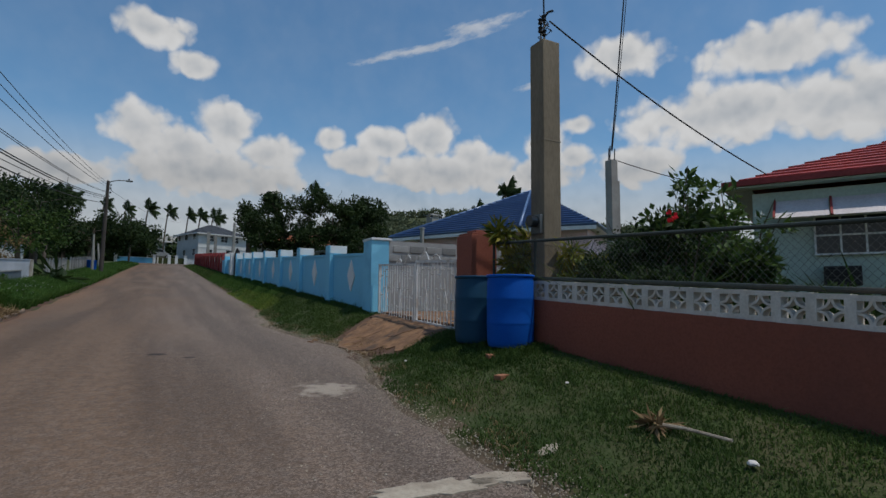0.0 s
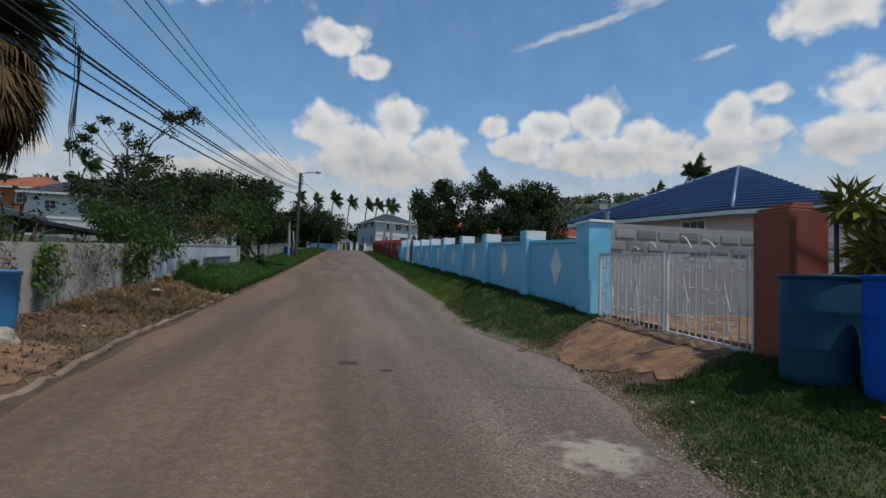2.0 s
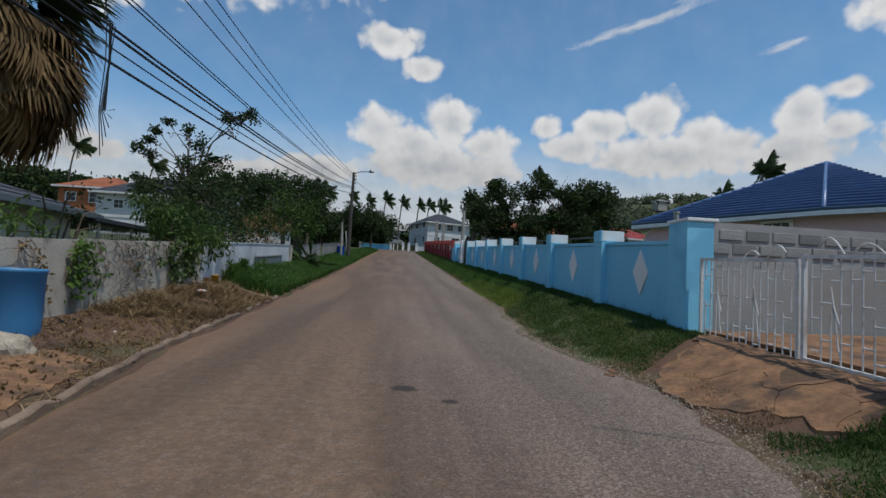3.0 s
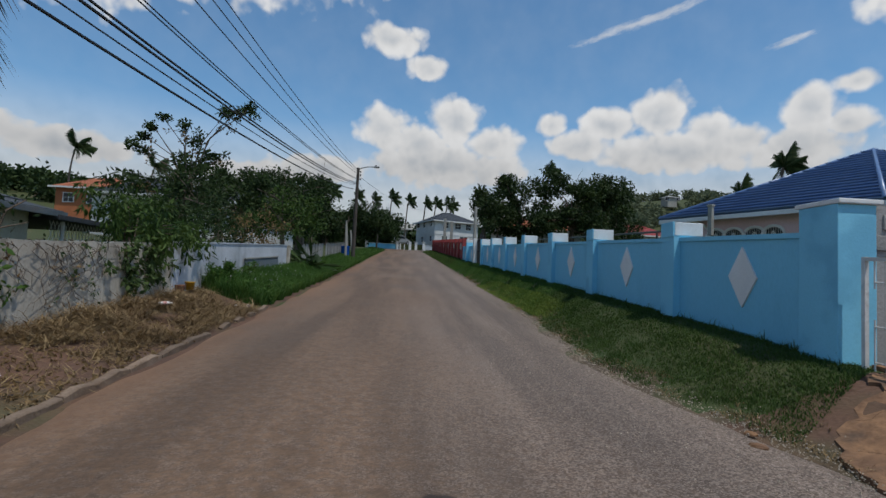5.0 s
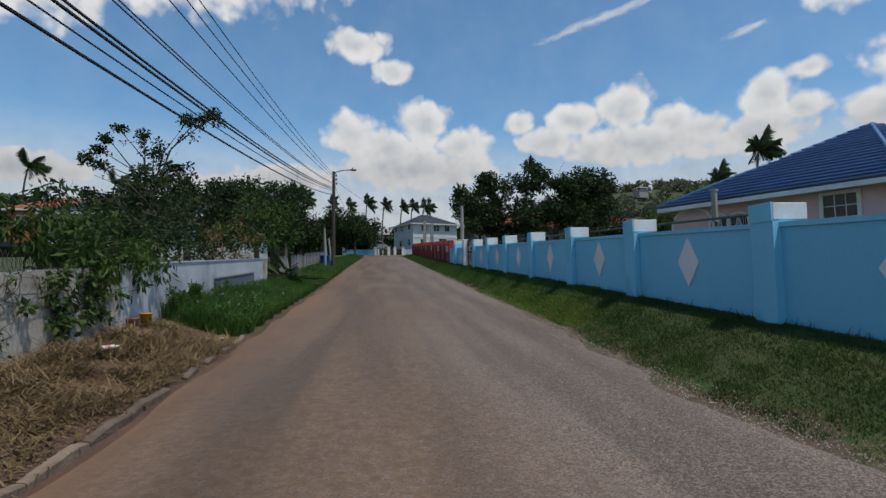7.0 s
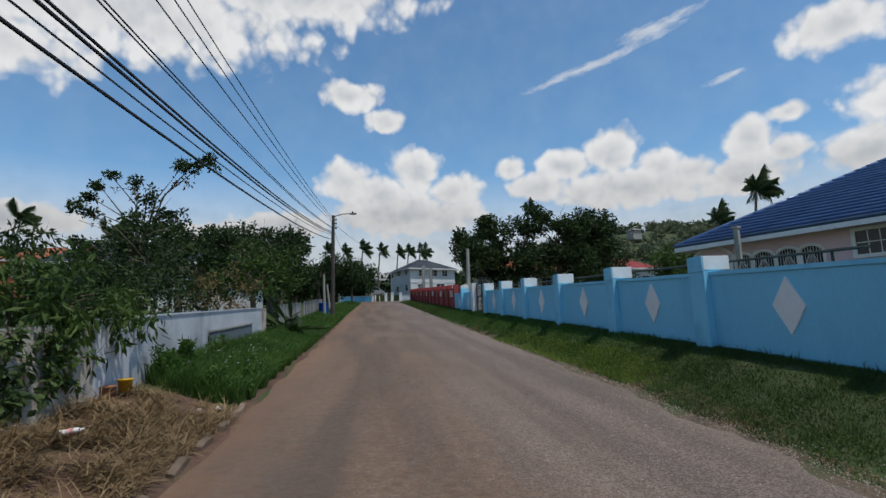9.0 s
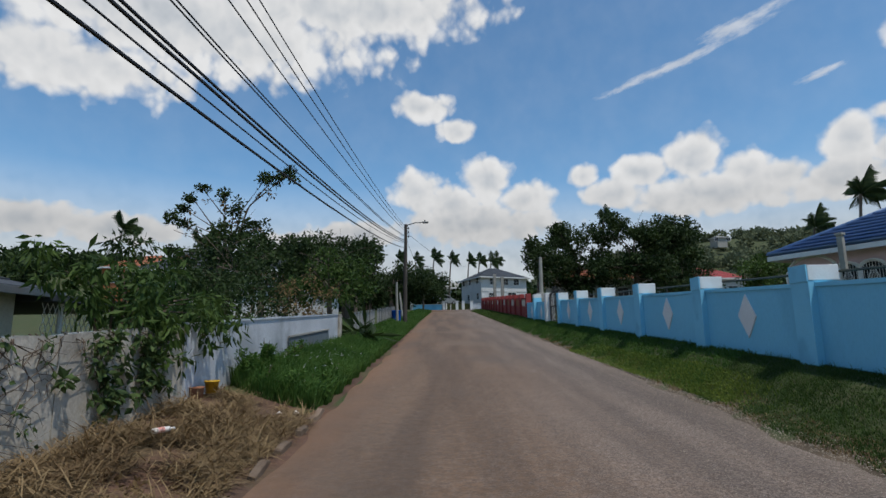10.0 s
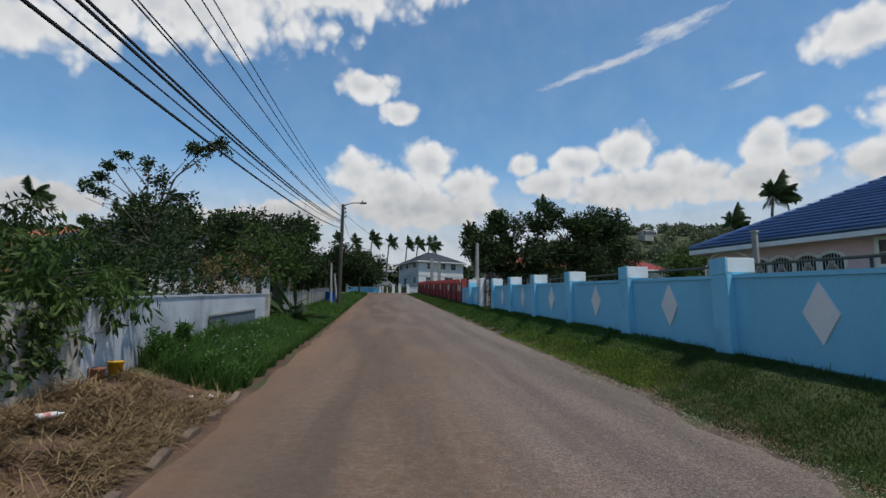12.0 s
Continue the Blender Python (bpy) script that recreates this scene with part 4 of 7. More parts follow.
# grey block wall along the side of the yard
side = tagged(new("wall_grey"), "unpainted grey concrete block wall with smeared mortar", "wall", kind="structure")
bm = bmesh.new()
bx(bm, (4.12 + 5.5, 8.02, 1.2), (11.0, 0.12, 1.74))
part("mortar_bed", bm, "mortar", side)
bm = bmesh.new()
bx(bm, (4.12 + 5.5, 7.952, 0.92), (11.0, 0.022, 1.24), 0.004)
part("render_coat", bm, "grey_render", side, "rough grey cement render")
bm = bmesh.new()
bx(bm, (0, 0, 0), (0.345, 0.02, 0.150), 0.012)
blk = bpy.data.meshes.new("block")
bm.to_mesh(blk)
bm.free()
blk.materials.append(M["block"])
for r in range(6, 8):
    for c in range(20):
        x = 4.34 + c * 0.40 + (0.2 if r % 2 else 0)
        if x > 12.3:
            continue
        piece("block", blk, side, Matrix.Translation((x, 7.954 + 0.006 * math.sin(r * 5 + c * 3), 0.50 + r * 0.2)))

# ---- weathered wall on the other side ----
def left_top(y):
    return float(np.interp(y, (-12, 4, 7.5, 10, 12.4, 15.6, 24.2), (0.3, 1.12, 1.30, 1.44, 1.57, 1.76, 2.23)))


def left_foot(y):
    return float(lut(y, LEFT_Z)) - 0.25


old = tagged(new("wall_old"), "weathered grey rendered garden wall with vines", "wall", kind="structure")
cuts = [-12, -8, -4, 0, 4, 6.9, 9.3, 11.7, 14.04]
for a, b in zip(cuts, cuts[1:]):
    bm = bmesh.new()
    sloped_wall(bm, LEFT_X - 0.15, LEFT_X + 0.006 * math.sin(a * 5), a, b - 0.014, left_foot, left_top, 6, 0.02)
    part("wall_panel", bm, "old_wall", old)
pale = tagged(new("wall_pale"), "pale blue-white painted garden wall streaked with black mould", "wall", kind="structure")
bm = bmesh.new()
sloped_wall(bm, LEFT_X - 0.13, LEFT_X + 0.02, 14.06, 24.3, left_foot, left_top, 12, 0.01)
part("wall_panel", bm, "pale_wall", pale)
bm = bmesh.new()
sloped_wall(bm, LEFT_X - 0.15, LEFT_X + 0.04, 14.06, 24.3, lambda y: left_top(y) + 0.002, lambda y: left_top(y) + 0.03, 12)
part("coping", bm, "pale_wall", pale)
bm = bmesh.new()
bx(bm, (LEFT_X + 0.01, 24.45, 1.6), (0.2, 0.25, 1.3), 0.01)
part("end_post", bm, "old_wall", pale)


# ---- things by the red wall ----
def drum(at, material, label, open_top=False, flare=1.0):
    d = thing("plastic_drum", at, label, "drum", "plastic drums")
    H, R = 0.87, 0.285
    bm = bmesh.new()
    prof = [(0, 0.012), (R * 0.86, 0.0), (R * 0.95, 0.02), (R * 0.985, 0.08), (R, 0.26), (R * 1.0, 0.27), (R * 1.012, 0.285), (R * 1.012, 0.305), (R, 0.32), (R, 0.56), (R * 1.012, 0.575), (R * 1.012, 0.595), (R, 0.61), (R * 0.985, H - 0.06)]
    if flare != 1.0:
        prof = [(r * (1 + (flare - 1) * z / H), z) for r, z in prof[:5]] + [(R * (1 + (flare - 1) * 0.95), H - 0.06)]
    if open_top:
        k = R * flare
        prof += [(k * 1.03, H - 0.05), (k * 1.05, H - 0.02), (k * 1.03, H), (k * 0.99, H - 0.005), (k * 0.97, H - 0.06), (R * 0.93, 0.3), (R * 0.85, 0.04), (0, 0.04)]
    else:
        prof += [(R * 0.96, H - 0.035)]
    lathe(bm, prof, 36)
    part("body", bm, material, d, smooth=True)
    if not open_top:
        bm = bmesh.new()
        lathe(bm, [(R * 0.955, H - 0.04), (R * 1.02, H - 0.034), (R * 1.035, H - 0.012), (R * 1.02, H), (R * 0.97, H), (R * 0.95, H - 0.03), (0, H - 0.028)], 36)
        part("lid", bm, material, d, smooth=True)
        for sx in (-0.13, 0.13):
            bm = bmesh.new()
            lathe(bm, [(0.032, H - 0.03), (0.032, H - 0.01), (0.026, H - 0.006), (0, H - 0.006)], 14, (sx, 0, 0))
            part("bung", bm, material, d)
    return d


drum((3.76, 2.74, 0.27), "drum_blue", "bright blue plastic drum standing in grass by a red wall")
drum((3.70, 3.42, 0.275), "drum_teal", "dull dark teal plastic drum beside a gatepost")
drum((-4.50, 7.40, 0.08), "drum_pale", "open-topped mid blue plastic drum on earth by a wall", True, 1.05)
drum((-4.35, 41.3, 2.36), "drum_blue", "blue plastic drum far off beside a pole", True, 1.05)


# white gate of bent bars
def bar(name, pts, r, parent):
    bm = bmesh.new()
    tube(bm, pts, r, 6)
    return part(name, bm, "gate_white", parent)


for leaf, (ya, yb) in enumerate(((7.78, 6.0), (5.96, 4.44))):
    L = ya - yb
    g = thing("driveway_gate", (4.0, ya, 0.455 - 0.02 * (7.78 - ya)), "white iron gate leaf of bent bars, rust showing through", "gate", "driveway gate leaves")
    sl = 0.045
    frame_ = bmesh.new()
    for z in (0.03, 1.07):
        bx(frame_, (0, -L / 2, z - sl * L / 2), (0.035, L, 0.035), shear=sl)
    for y in (-0.018, -L + 0.018):
        bx(frame_, (0, y, 0.55 + sl * y), (0.04, 0.04, 1.08))
    part("gate_frame", frame_, "gate_white", g)
    rg = random.Random(30 + leaf)
    n = int(L / 0.112)
    levels = (0.04, 0.30, 0.52, 0.80, 1.06)
    for k in range(1, n):
        y = -k * L / n
        z0 = sl * y
        runs, start = [], levels[0]
        for lo, hi in zip(levels, levels[1:]):
            if rg.random() < 0.10:
                if lo > start:
                    runs.append((start, lo))
                start = hi
        if levels[-1] > start:
            runs.append((start, levels[-1]))
        for lo, hi in runs:
            bar("bar", [(0, y, lo + z0), (0, y, hi + z0)], 0.009, g)
        # short links between neighbouring bars, staggered like brickwork; some cells hold bent bars
        step = -L / n
        if k % 6 == 3:
            bar("bent_bar", [(0, y, 0.78 + z0), (0, y + step * 0.25, 0.60 + z0), (0, y + step * 0.9, 0.40 + z0)], 0.009, g)
            bar("bent_bar", [(0, y + step * 0.1, 0.62 + z0), (0, y + step * 0.45, 0.45 + z0), (0, y + step * 0.7, 0.22 + z0), (0, y + step * 0.95, 0.12 + z0)], 0.009, g)
            links = (0.10, 0.84, 0.98)
        else:
            links = (0.14, 0.46, 0.86) if k % 2 else (0.26, 0.62, 0.94)
        for zc in links:
            if k < n - 1 and rg.random() < 0.8:
                bar("cross_bar", [(0, y, zc + z0), (0, y + step, zc + z0 + sl * step)], 0.009, g)
    # scrolls along the top towards the meeting stile
    s = -1 if leaf == 0 else 1
    c = -L + 0.05 if leaf == 0 else -0.05
    for q in range(2):
        y0 = c - s * (0.15 + 0.42 * q)
        bar("scroll", [(0, y0 - s * 0.30 * (1 - t), 1.085 + sl * y0 + (0.16 - 0.06 * q) * math.sin(math.pi * t * 0.85)) for t in np.linspace(0, 1, 9)], 0.008, g)
# sliding rail under the gate
bm = bmesh.new()
bx(bm, (3.985, 6.1, 0.405), (0.05, 3.5, 0.05), 0.004, shear=0.045)
tagged(part("gate_track", bm, "brick_red"), "rusty steel gate track on concrete", "track", kind="structure")

# tall concrete service column
col = thing("service_column", (4.585, 3.07, 0.25), "tall square concrete service column carrying an electricity meter", "column")
bm = bmesh.new()
bx(bm, (0, 0, 2.08), (0.29, 0.29, 4.18), 0.015)
part("shaft", bm, "column", col)
for z in (1.32, 2.75):
    bm = bmesh.new()
    bx(bm, (0, 0, z), (0.296, 0.296, 0.025), 0.006)
    part("joint", bm, "column", col)
bm = bmesh.new()
bx(bm, (-0.17, -0.02, 1.60), (0.05, 0.2, 0.26), 0.01)
mbox = part("meter_box", bm, "steel", col)
bm = bmesh.new()
tube(bm, [(-0.195, -0.02, 1.64), (-0.30, -0.02, 1.64)], 0.078, 16)
part("meter_glass", bm, "glass", mbox)
for k, (dx, dy) in enumerate(((-0.08, -0.02), (0.02, 0.03))):
    bm = bmesh.new()
    tube(bm, [(dx, dy, 4.15), (dx, dy, 4.50 + 0.1 * k)], 0.016, 8)
    part("conduit", bm, "steel", col)
    for z in (4.34, 4.46 + 0.1 * k):
        bm = bmesh.new()
        lathe(bm, [(0, -0.04), (0.035, -0.035), (0.025, 0), (0.04, 0.03), (0, 0.045)], 10, (dx - 0.03, dy - 0.03, z))
        part("insulator", bm, "rubber", col)
bm = bmesh.new()
tube(bm, [(0.02, 0.03, 4.6), (0.08, 0.0, 4.68), (0.14, -0.02, 4.70)], 0.018, 8)
part("weatherhead", bm, "rubber", col)
bm = bmesh.new()
rg = random.Random(2)
for k in range(6):
    a = [(rg.uniform(-0.1, 0.05), rg.uniform(-0.1, 0.1), 4.25 + rg.uniform(0, 0.3))]
    for j in range(3):
        a.append((a[-1][0] + rg.uniform(-0.05, 0.12), a[-1][1] + rg.uniform(-0.1, 0.1), a[-1][2] + rg.uniform(-0.05, 0.13)))
    tube(bm, a, 0.007, 5)
part("tangled_wire", bm, "cable", col)

col2 = thing("service_column", (11.4, 8.5, 0.5), "shorter grey concrete service column in a yard", "column")
bm = bmesh.new()
bx(bm, (0, 0, 2.2), (0.25, 0.25, 4.4), 0.015)
part("shaft", bm, "grey_post", col2)
bm = bmesh.new()
bx(bm, (0.165, -0.05, 1.9), (0.08, 0.14, 3.8), 0.01)
part("cable_duct", bm, "grey_post", col2)
for k, (dx, dy) in enumerate(((-0.1, 0), (0, 0.05), (0.1, -0.03), (0.05, 0.1))):
    bm = bmesh.new()
    tube(bm, [(dx, dy, 4.39), (dx + 0.02, dy, 4.75 + 0.1 * (k % 2))], 0.018, 6)
    part("conduit", bm, "rubber", col2)


def wire(name, pts, r, label):
    bm = bmesh.new()
    tube(bm, pts, r, 5)
    return tagged(part(name, bm, "cable"), label, "cable")


def sag(a, b, s, n=14):
    a, b = Vector(a), Vector(b)
    return [a.lerp(b, k / n) - Vector((0, 0, 4 * s * (k / n) * (1 - k / n))) for k in range(n + 1)]


wire("service_cable", sag((4.66, 3.05, 4.78), (9.6, 3.0, 3.15), 0.12), 0.012, "black service cable from a concrete column to a house")
wire("service_cable", sag((11.42, 8.5, 5.2), (10.9, 7.0, 12.5), 0.1), 0.02, "black cable bundle rising from a concrete column")
wire("service_cable", sag((11.45, 8.5, 5.2), (11.2, 7.2, 12.5), 0.25), 0.011, "thin black cable rising from a concrete column")
wire("service_cable", sag((11.5, 8.5, 4.95), (15.5, 4.2, 3.6), 0.35), 0.014, "slack black cable between a column and a house")
wire("service_cable", sag((4.56, 3.05, 4.8), (3.9, 2.3, 9.5), 0.05), 0.012, "black cable rising steeply from a concrete column")


# ---- plants by the fence ----
def bush(name, at, spread, height, rngs, material, label, n=9, leaf=0.09, width=0.045, per=110, stems=7, category="shrub", droop=0.1, flowers=()):
    b = thing(name, at, label, category)
    cs, rs = [], []
    bm = bmesh.new()
    for k in range(stems):
        a = rngs.random() * 6.283
        r = spread * (0.3 + 0.6 * rngs.random())
        h = height * (0.6 + 0.4 * rngs.random())
        tip = np.array([r * math.cos(a), r * math.sin(a), h])
        tube(bm, [(0.05 * math.cos(a), 0.05 * math.sin(a), -0.1), tuple(tip * np.array([0.35, 0.35, 0.55])), tuple(tip * np.array([0.75, 0.75, 0.85])), tuple(tip)], [0.016, 0.012, 0.008, 0.004], 5)
        for q in range(max(1, n // stems + 1)):
            f = 0.35 + 0.65 * rngs.random()
            cs.append(tip * np.array([f, f, f ** 0.7]) + rngs.normal(scale=0.06 * spread, size=3))
            rs.append(spread * (0.22 + 0.16 * rngs.random()))
    part("stem", bm, "twig", b)
    V, F = leaves(rngs, cs, rs, 11 * per / (spread * spread), leaf, width, droop)
    part("leaves", mesh_np("leaves", V, F, material), material, b)
    for fx, fy, fz, mt, lab in flowers:
        V, F = leaves(rngs, [(fx, fy, fz)], [0.04], 6000, 0.055, 0.05, 0, 1, 0.2)
        part("flower", mesh_np("flower", V, F, mt), mt, b, lab)
    return b


r_ = np.random.default_rng(11)
bush("hibiscus_shrub", lying(5.25, 1.45), 0.75, 1.9, r_, "leaf_mid", "leggy hibiscus shrub with a red flower behind a fence", 16, 0.10, 0.055, 60, 9, flowers=((-0.42, -0.2, 1.55, "petal_red", "red hibiscus flower"),))
bush("garden_shrub", lying(6.5, 2.3), 0.9, 1.75, r_, "leaf_mid", "open green shrub behind a chain link fence", 16, 0.12, 0.05, 60, 9, flowers=((-0.3, 0.2, 1.5, "petal_white", "white flower head"), (0.1, -0.3, 1.65, "petal_white", "white flower head")))
bush("garden_shrub", lying(5.0, 2.4), 0.6, 1.3, r_, "leaf_dark", "dense dark green shrub behind a chain link fence", 14, 0.10, 0.04, 80, 8)
bush("garden_shrub", lying(6.3, 0.2), 0.7, 0.85, r_, "leaf_mid", "loose garden shrub with narrow leaves behind a fence", 14, 0.16, 0.03, 50, 9)
bush("garden_shrub", lying(4.75, 0.4), 0.5, 0.95, r_, "leaf_dark", "low dark shrub growing against a fence", 12, 0.10, 0.04, 70, 7)
bush("garden_shrub", lying(7.2, 3.0), 1.0, 1.9, r_, "leaf_mid", "tall green shrub in a front garden", 16, 0.11, 0.05, 60, 9)
bush("garden_shrub", lying(9.4, 5.2), 1.2, 2.6, r_, "leaf_dark", "big leafy shrub beside a house", 18, 0.13, 0.06, 60, 9)
bush("garden_shrub", lying(5.6, -1.2), 0.6, 0.85, r_, "leaf_dark", "low straggling shrub behind a fence", 12, 0.10, 0.04, 60, 7)
for sx, sy, sh, ss, mm, lab in ((8.2, 3.9, 2.1, 1.0, "leaf_dark", "tall dark shrub in a front garden"), (7.9, 2.2, 0.9, 0.8, "leaf_mid", "rounded green shrub in a front garden"), (6.0, 3.2, 1.5, 0.8, "leaf_dark", "dense shrub beside a concrete column"), (7.0, 0.7, 0.8, 0.7, "leaf_mid", "spreading shrub with long leaves in a garden"), (5.7, 2.0, 1.35, 0.7, "leaf_dark", "dense dark shrub behind a fence"), (10.2, 6.6, 2.4, 1.3, "leaf_dark", "big dark shrub at the back of a yard")):
    bush("garden_shrub", lying(sx, sy), ss, sh, r_, mm, lab, 16, 0.12, 0.05, 60, 9)
bush("garden_shrub", lying(5.75, 1.95), 0.55, 2.35, r_, "leaf_mid", "tall leggy shrub rising above a chain link fence", 18, 0.12, 0.06, 70, 8)
bush("garden_shrub", lying(6.65, 1.75), 0.8, 2.1, r_, "leaf_mid", "tall open shrub with white flowers before a house", 22, 0.15, 0.06, 60, 10, flowers=((-0.3, -0.2, 1.85, "petal_white", "white flower head"), (0.1, -0.3, 1.75, "petal_white", "white flower head"), (-0.1, -0.4, 1.35, "petal_white", "white flower head")))
bush("garden_shrub", lying(5.15, 1.9), 0.6, 1.75, r_, "leaf_dark", "dark bushy shrub against a chain link fence", 18, 0.10, 0.05, 70, 9)
for sx, sy, sh, ss in ((4.75, -1.6, 0.75, 0.5), (4.8, -0.7, 0.8, 0.55), (4.75, 0.9, 0.95, 0.55), (4.8, 1.5, 1.0, 0.5), (4.75, 2.2, 1.05, 0.45), (5.5, 0.0, 0.8, 0.6)):
    bush("garden_shrub", lying(sx, sy), ss, sh, r_, "leaf_dark", "low dark shrub crowding a chain link fence", 18, 0.09, 0.04, 90, 8)
bush("croton_shrub", (4.42, 3.52, 0.9), 0.34, 0.95, r_, "croton", "yellow and green croton with long leaves", 12, 0.22, 0.05, 40, 7, droop=0.0)
bush("croton_shrub", (4.95, 2.75, 0.6), 0.35, 1.05, r_, "croton", "yellowish croton beside a concrete column", 12, 0.20, 0.05, 36, 7, droop=0.0)
# strap-leaved plants along the fence
for x, y in ((4.55, 1.7), (4.6, 2.3), (4.5, 1.0), (4.7, -0.5), (4.5, 2.9)):
    a = thing("strap_leaf_plant", lying(x, y), "clump of grey-green strap leaves by a fence", "plant", "strap leaf plants")
    n = 34
    an = r_.random(n) * 6.283
    P = np.stack([0.07 * np.cos(an), 0.07 * np.sin(an), np.zeros(n)], 1)
    V, F = blades(r_, P, 1.0, 0.022, 0.4)
    part("leaves", mesh_np("leaves", V, F, "leaf_mid"), "leaf_mid", a)

# ---- red-roofed house ----
def hip_roof(bm, corners, apex_a, apex_b, steps=0, thick=0.14):
    """Hip roof over four corners (a,b,c,d in order), with a ridge; steps > 0 gives overlapping courses."""
    a, b, c, d = [Vector(p) for p in corners]
    p, q = Vector(apex_a), Vector(apex_b)
    faces = [(a, b, q, p), (b, c, q, q), (c, d, p, q), (d, a, p, p)]
    for e0, e1, t1, t0 in faces:
        n = max(1, steps)
        for k in range(n):
            f0, f1 = k / n, (k + 1) / n
            l0, r0, l1, r1 = e0.lerp(t0, f0), e1.lerp(t1, f0), e0.lerp(t0, f1), e1.lerp(t1, f1)
            up = Vector((0, 0, thick if n == 1 else 0.03))
            if n == 1:
                vs = [l0, r0, r1, l1] if (r1 - l1).length > 1e-4 else [l0, r0, r1]
                poly(bm, vs)
            else:
                vs = [l0 + up, r0 + up, r1, l1] if (r1 - l1).length > 1e-4 else [l0 + up, r0 + up, r1]
                poly(bm, vs)
                poly(bm, [l0, r0, r0 + up, l0 + up])
    for e0, e1 in ((a, b), (b, c), (c, d), (d, a)):
        pass
    poly(bm, [a, d, c, b])


def window(parent, at, w, h, turn, cols=3, rows=2, frame_mat="white_paint", trim=0.08, depth=0.08):
    """A window with glass, frame, glazing bars and sill. It faces local -y."""
    win = part("window", _pane(w, h), "glass", parent)
    win.matrix_basis = pose(*at, 0, 0, turn)
    bm = bmesh.new()
    for c, s in (((0, -depth / 2, h / 2 + trim / 2), (w + 2 * trim, depth, trim)), ((0, -depth / 2, -h / 2 - trim / 2), (w + 2 * trim, depth, trim)), ((-w / 2 - trim / 2, -depth / 2, 0), (trim, depth, h)), ((w / 2 + trim / 2, -depth / 2, 0), (trim, depth, h))):
        bx(bm, c, s)
    part("frame", bm, frame_mat, win)
    bm = bmesh.new()
    for k in range(1, cols):
        bx(bm, (-w / 2 + w * k / cols, -0.015, 0), (0.03, 0.03, h))
    for k in range(1, rows):
        bx(bm, (0, -0.017, -h / 2 + h * k / rows), (w, 0.026, 0.03))
    part("glazing_grid", bm, frame_mat, win)
    return win


def _pane(w, h):
    bm = bmesh.new()
    bx(bm, (0, 0, 0), (w, 0.02, h))
    return bm


RH = 26.5     # degrees by which the house is turned
red_house = thing("red_roof_house", (9.0, 3.36, 0.35), "single-storey mint green house with a red shingle roof", "house", turn=RH)
# local frame: -x looks to the street, y runs back along the eave towards -y
bm = bmesh.new()
bx(bm, (4.475, -5.025, 1.2), (8.25, 9.35, 2.5))
part("wall", bm, "mint_wall", red_house)
bm = bmesh.new()
hip_roof(bm, [(0, 0.1, 2.60), (0, -10.5, 2.60), (9.3, -10.5, 2.60), (9.3, 0.1, 2.60)], (4.6, -4.4, 4.45), (4.6, -6.0, 4.45), 18)
roof = part("roof", bm, "red_roof", red_house)
bm = bmesh.new()
for c, s in (((0.02, -5.2, 2.61), (0.05, 10.6, 0.09)), ((4.65, 0.08, 2.61), (9.3, 0.05, 0.09))):
    bx(bm, c, s)
part("fascia", bm, "far_red", roof)
bm = bmesh.new()
bx(bm, (0.21, -5.2, 2.545), (0.30, 10.5, 0.03))
bx(bm, (4.80, -0.14, 2.545), (8.8, 0.40, 0.03))
part("soffit", bm, "mint_wall", roof)
win = window(red_house, (0.34, -1.95, 1.63), 1.35, 0.62, -90, 4, 2, "white_paint", 0.03)
win2 = window(red_house, (0.34, -3.9, 1.63), 1.6, 0.62, -90, 4, 2, "white_paint", 0.03)
awn = None
for k in range(7):
    y = -0.70 - k * 0.80
    bm = bmesh.new()
    prism(bm, [(0.31, y, 2.25), (0.31, y - 0.77, 2.25), (-0.19, y - 0.77, 1.89), (-0.19, y, 1.89)], (-0.02, 0, 0.02))
    pan = part("awning" if awn is None else "awning_panel", bm, "awning", awn or red_house, "pale ribbed metal window awning" if awn is None else "")
    awn = awn or pan
for k in range(8):
    y = -0.685 - k * 0.80
    bm = bmesh.new()
    prism(bm, [(0.28, y, 2.265), (0.28, y - 0.035, 2.265), (-0.22, y - 0.035, 1.90), (-0.22, y, 1.90)], (-0.02, 0, 0.03))
    part("awning_rib", bm, "far_red", awn)
bm = bmesh.new()
bx(bm, (0.15, -1.6, 0.93), (0.36, 0.50, 0.32), 0.02)
ac = part("air_conditioner", bm, "gate_black", red_house)
bm = bmesh.new()
for k in range(6):
    bx(bm, (-0.035, -1.6, 0.80 + k * 0.05), (0.012, 0.46, 0.02))
part("grille", bm, "rubber", ac)

# ---- pink house with the blue roof ----
E = [Vector(p) for p in ((13.5, 30.7, 4.82), (17.7, 21.6, 4.82), (20.3, 18.3, 4.82), (32.0, 27.0, 4.82), (29.0, 36.5, 4.82))]
APEX, APEX2 = Vector((23.6, 28.3, 8.67)), Vector((23.9, 28.4, 8.67))
pink = thing("blue_roof_house", (22, 26, 1.5), "pink house with a blue metal tile roof and white arches", "house")
base = Vector((22, 26, 1.5))
mid = sum((e for e in E), Vector()) / 5
bm = bmesh.new()
ins = [e + (Vector((mid.x, mid.y, e.z)) - e).normalized() * 0.95 - base for e in E]
prism(bm, [(p.x, p.y, -0.6) for p in ins], (0, 0, 3.85))
part("wall", bm, "pink_wall", pink)
bm = bmesh.new()
tops = [APEX, APEX2, APEX2, APEX2, APEX]
courses = 19
roof = None
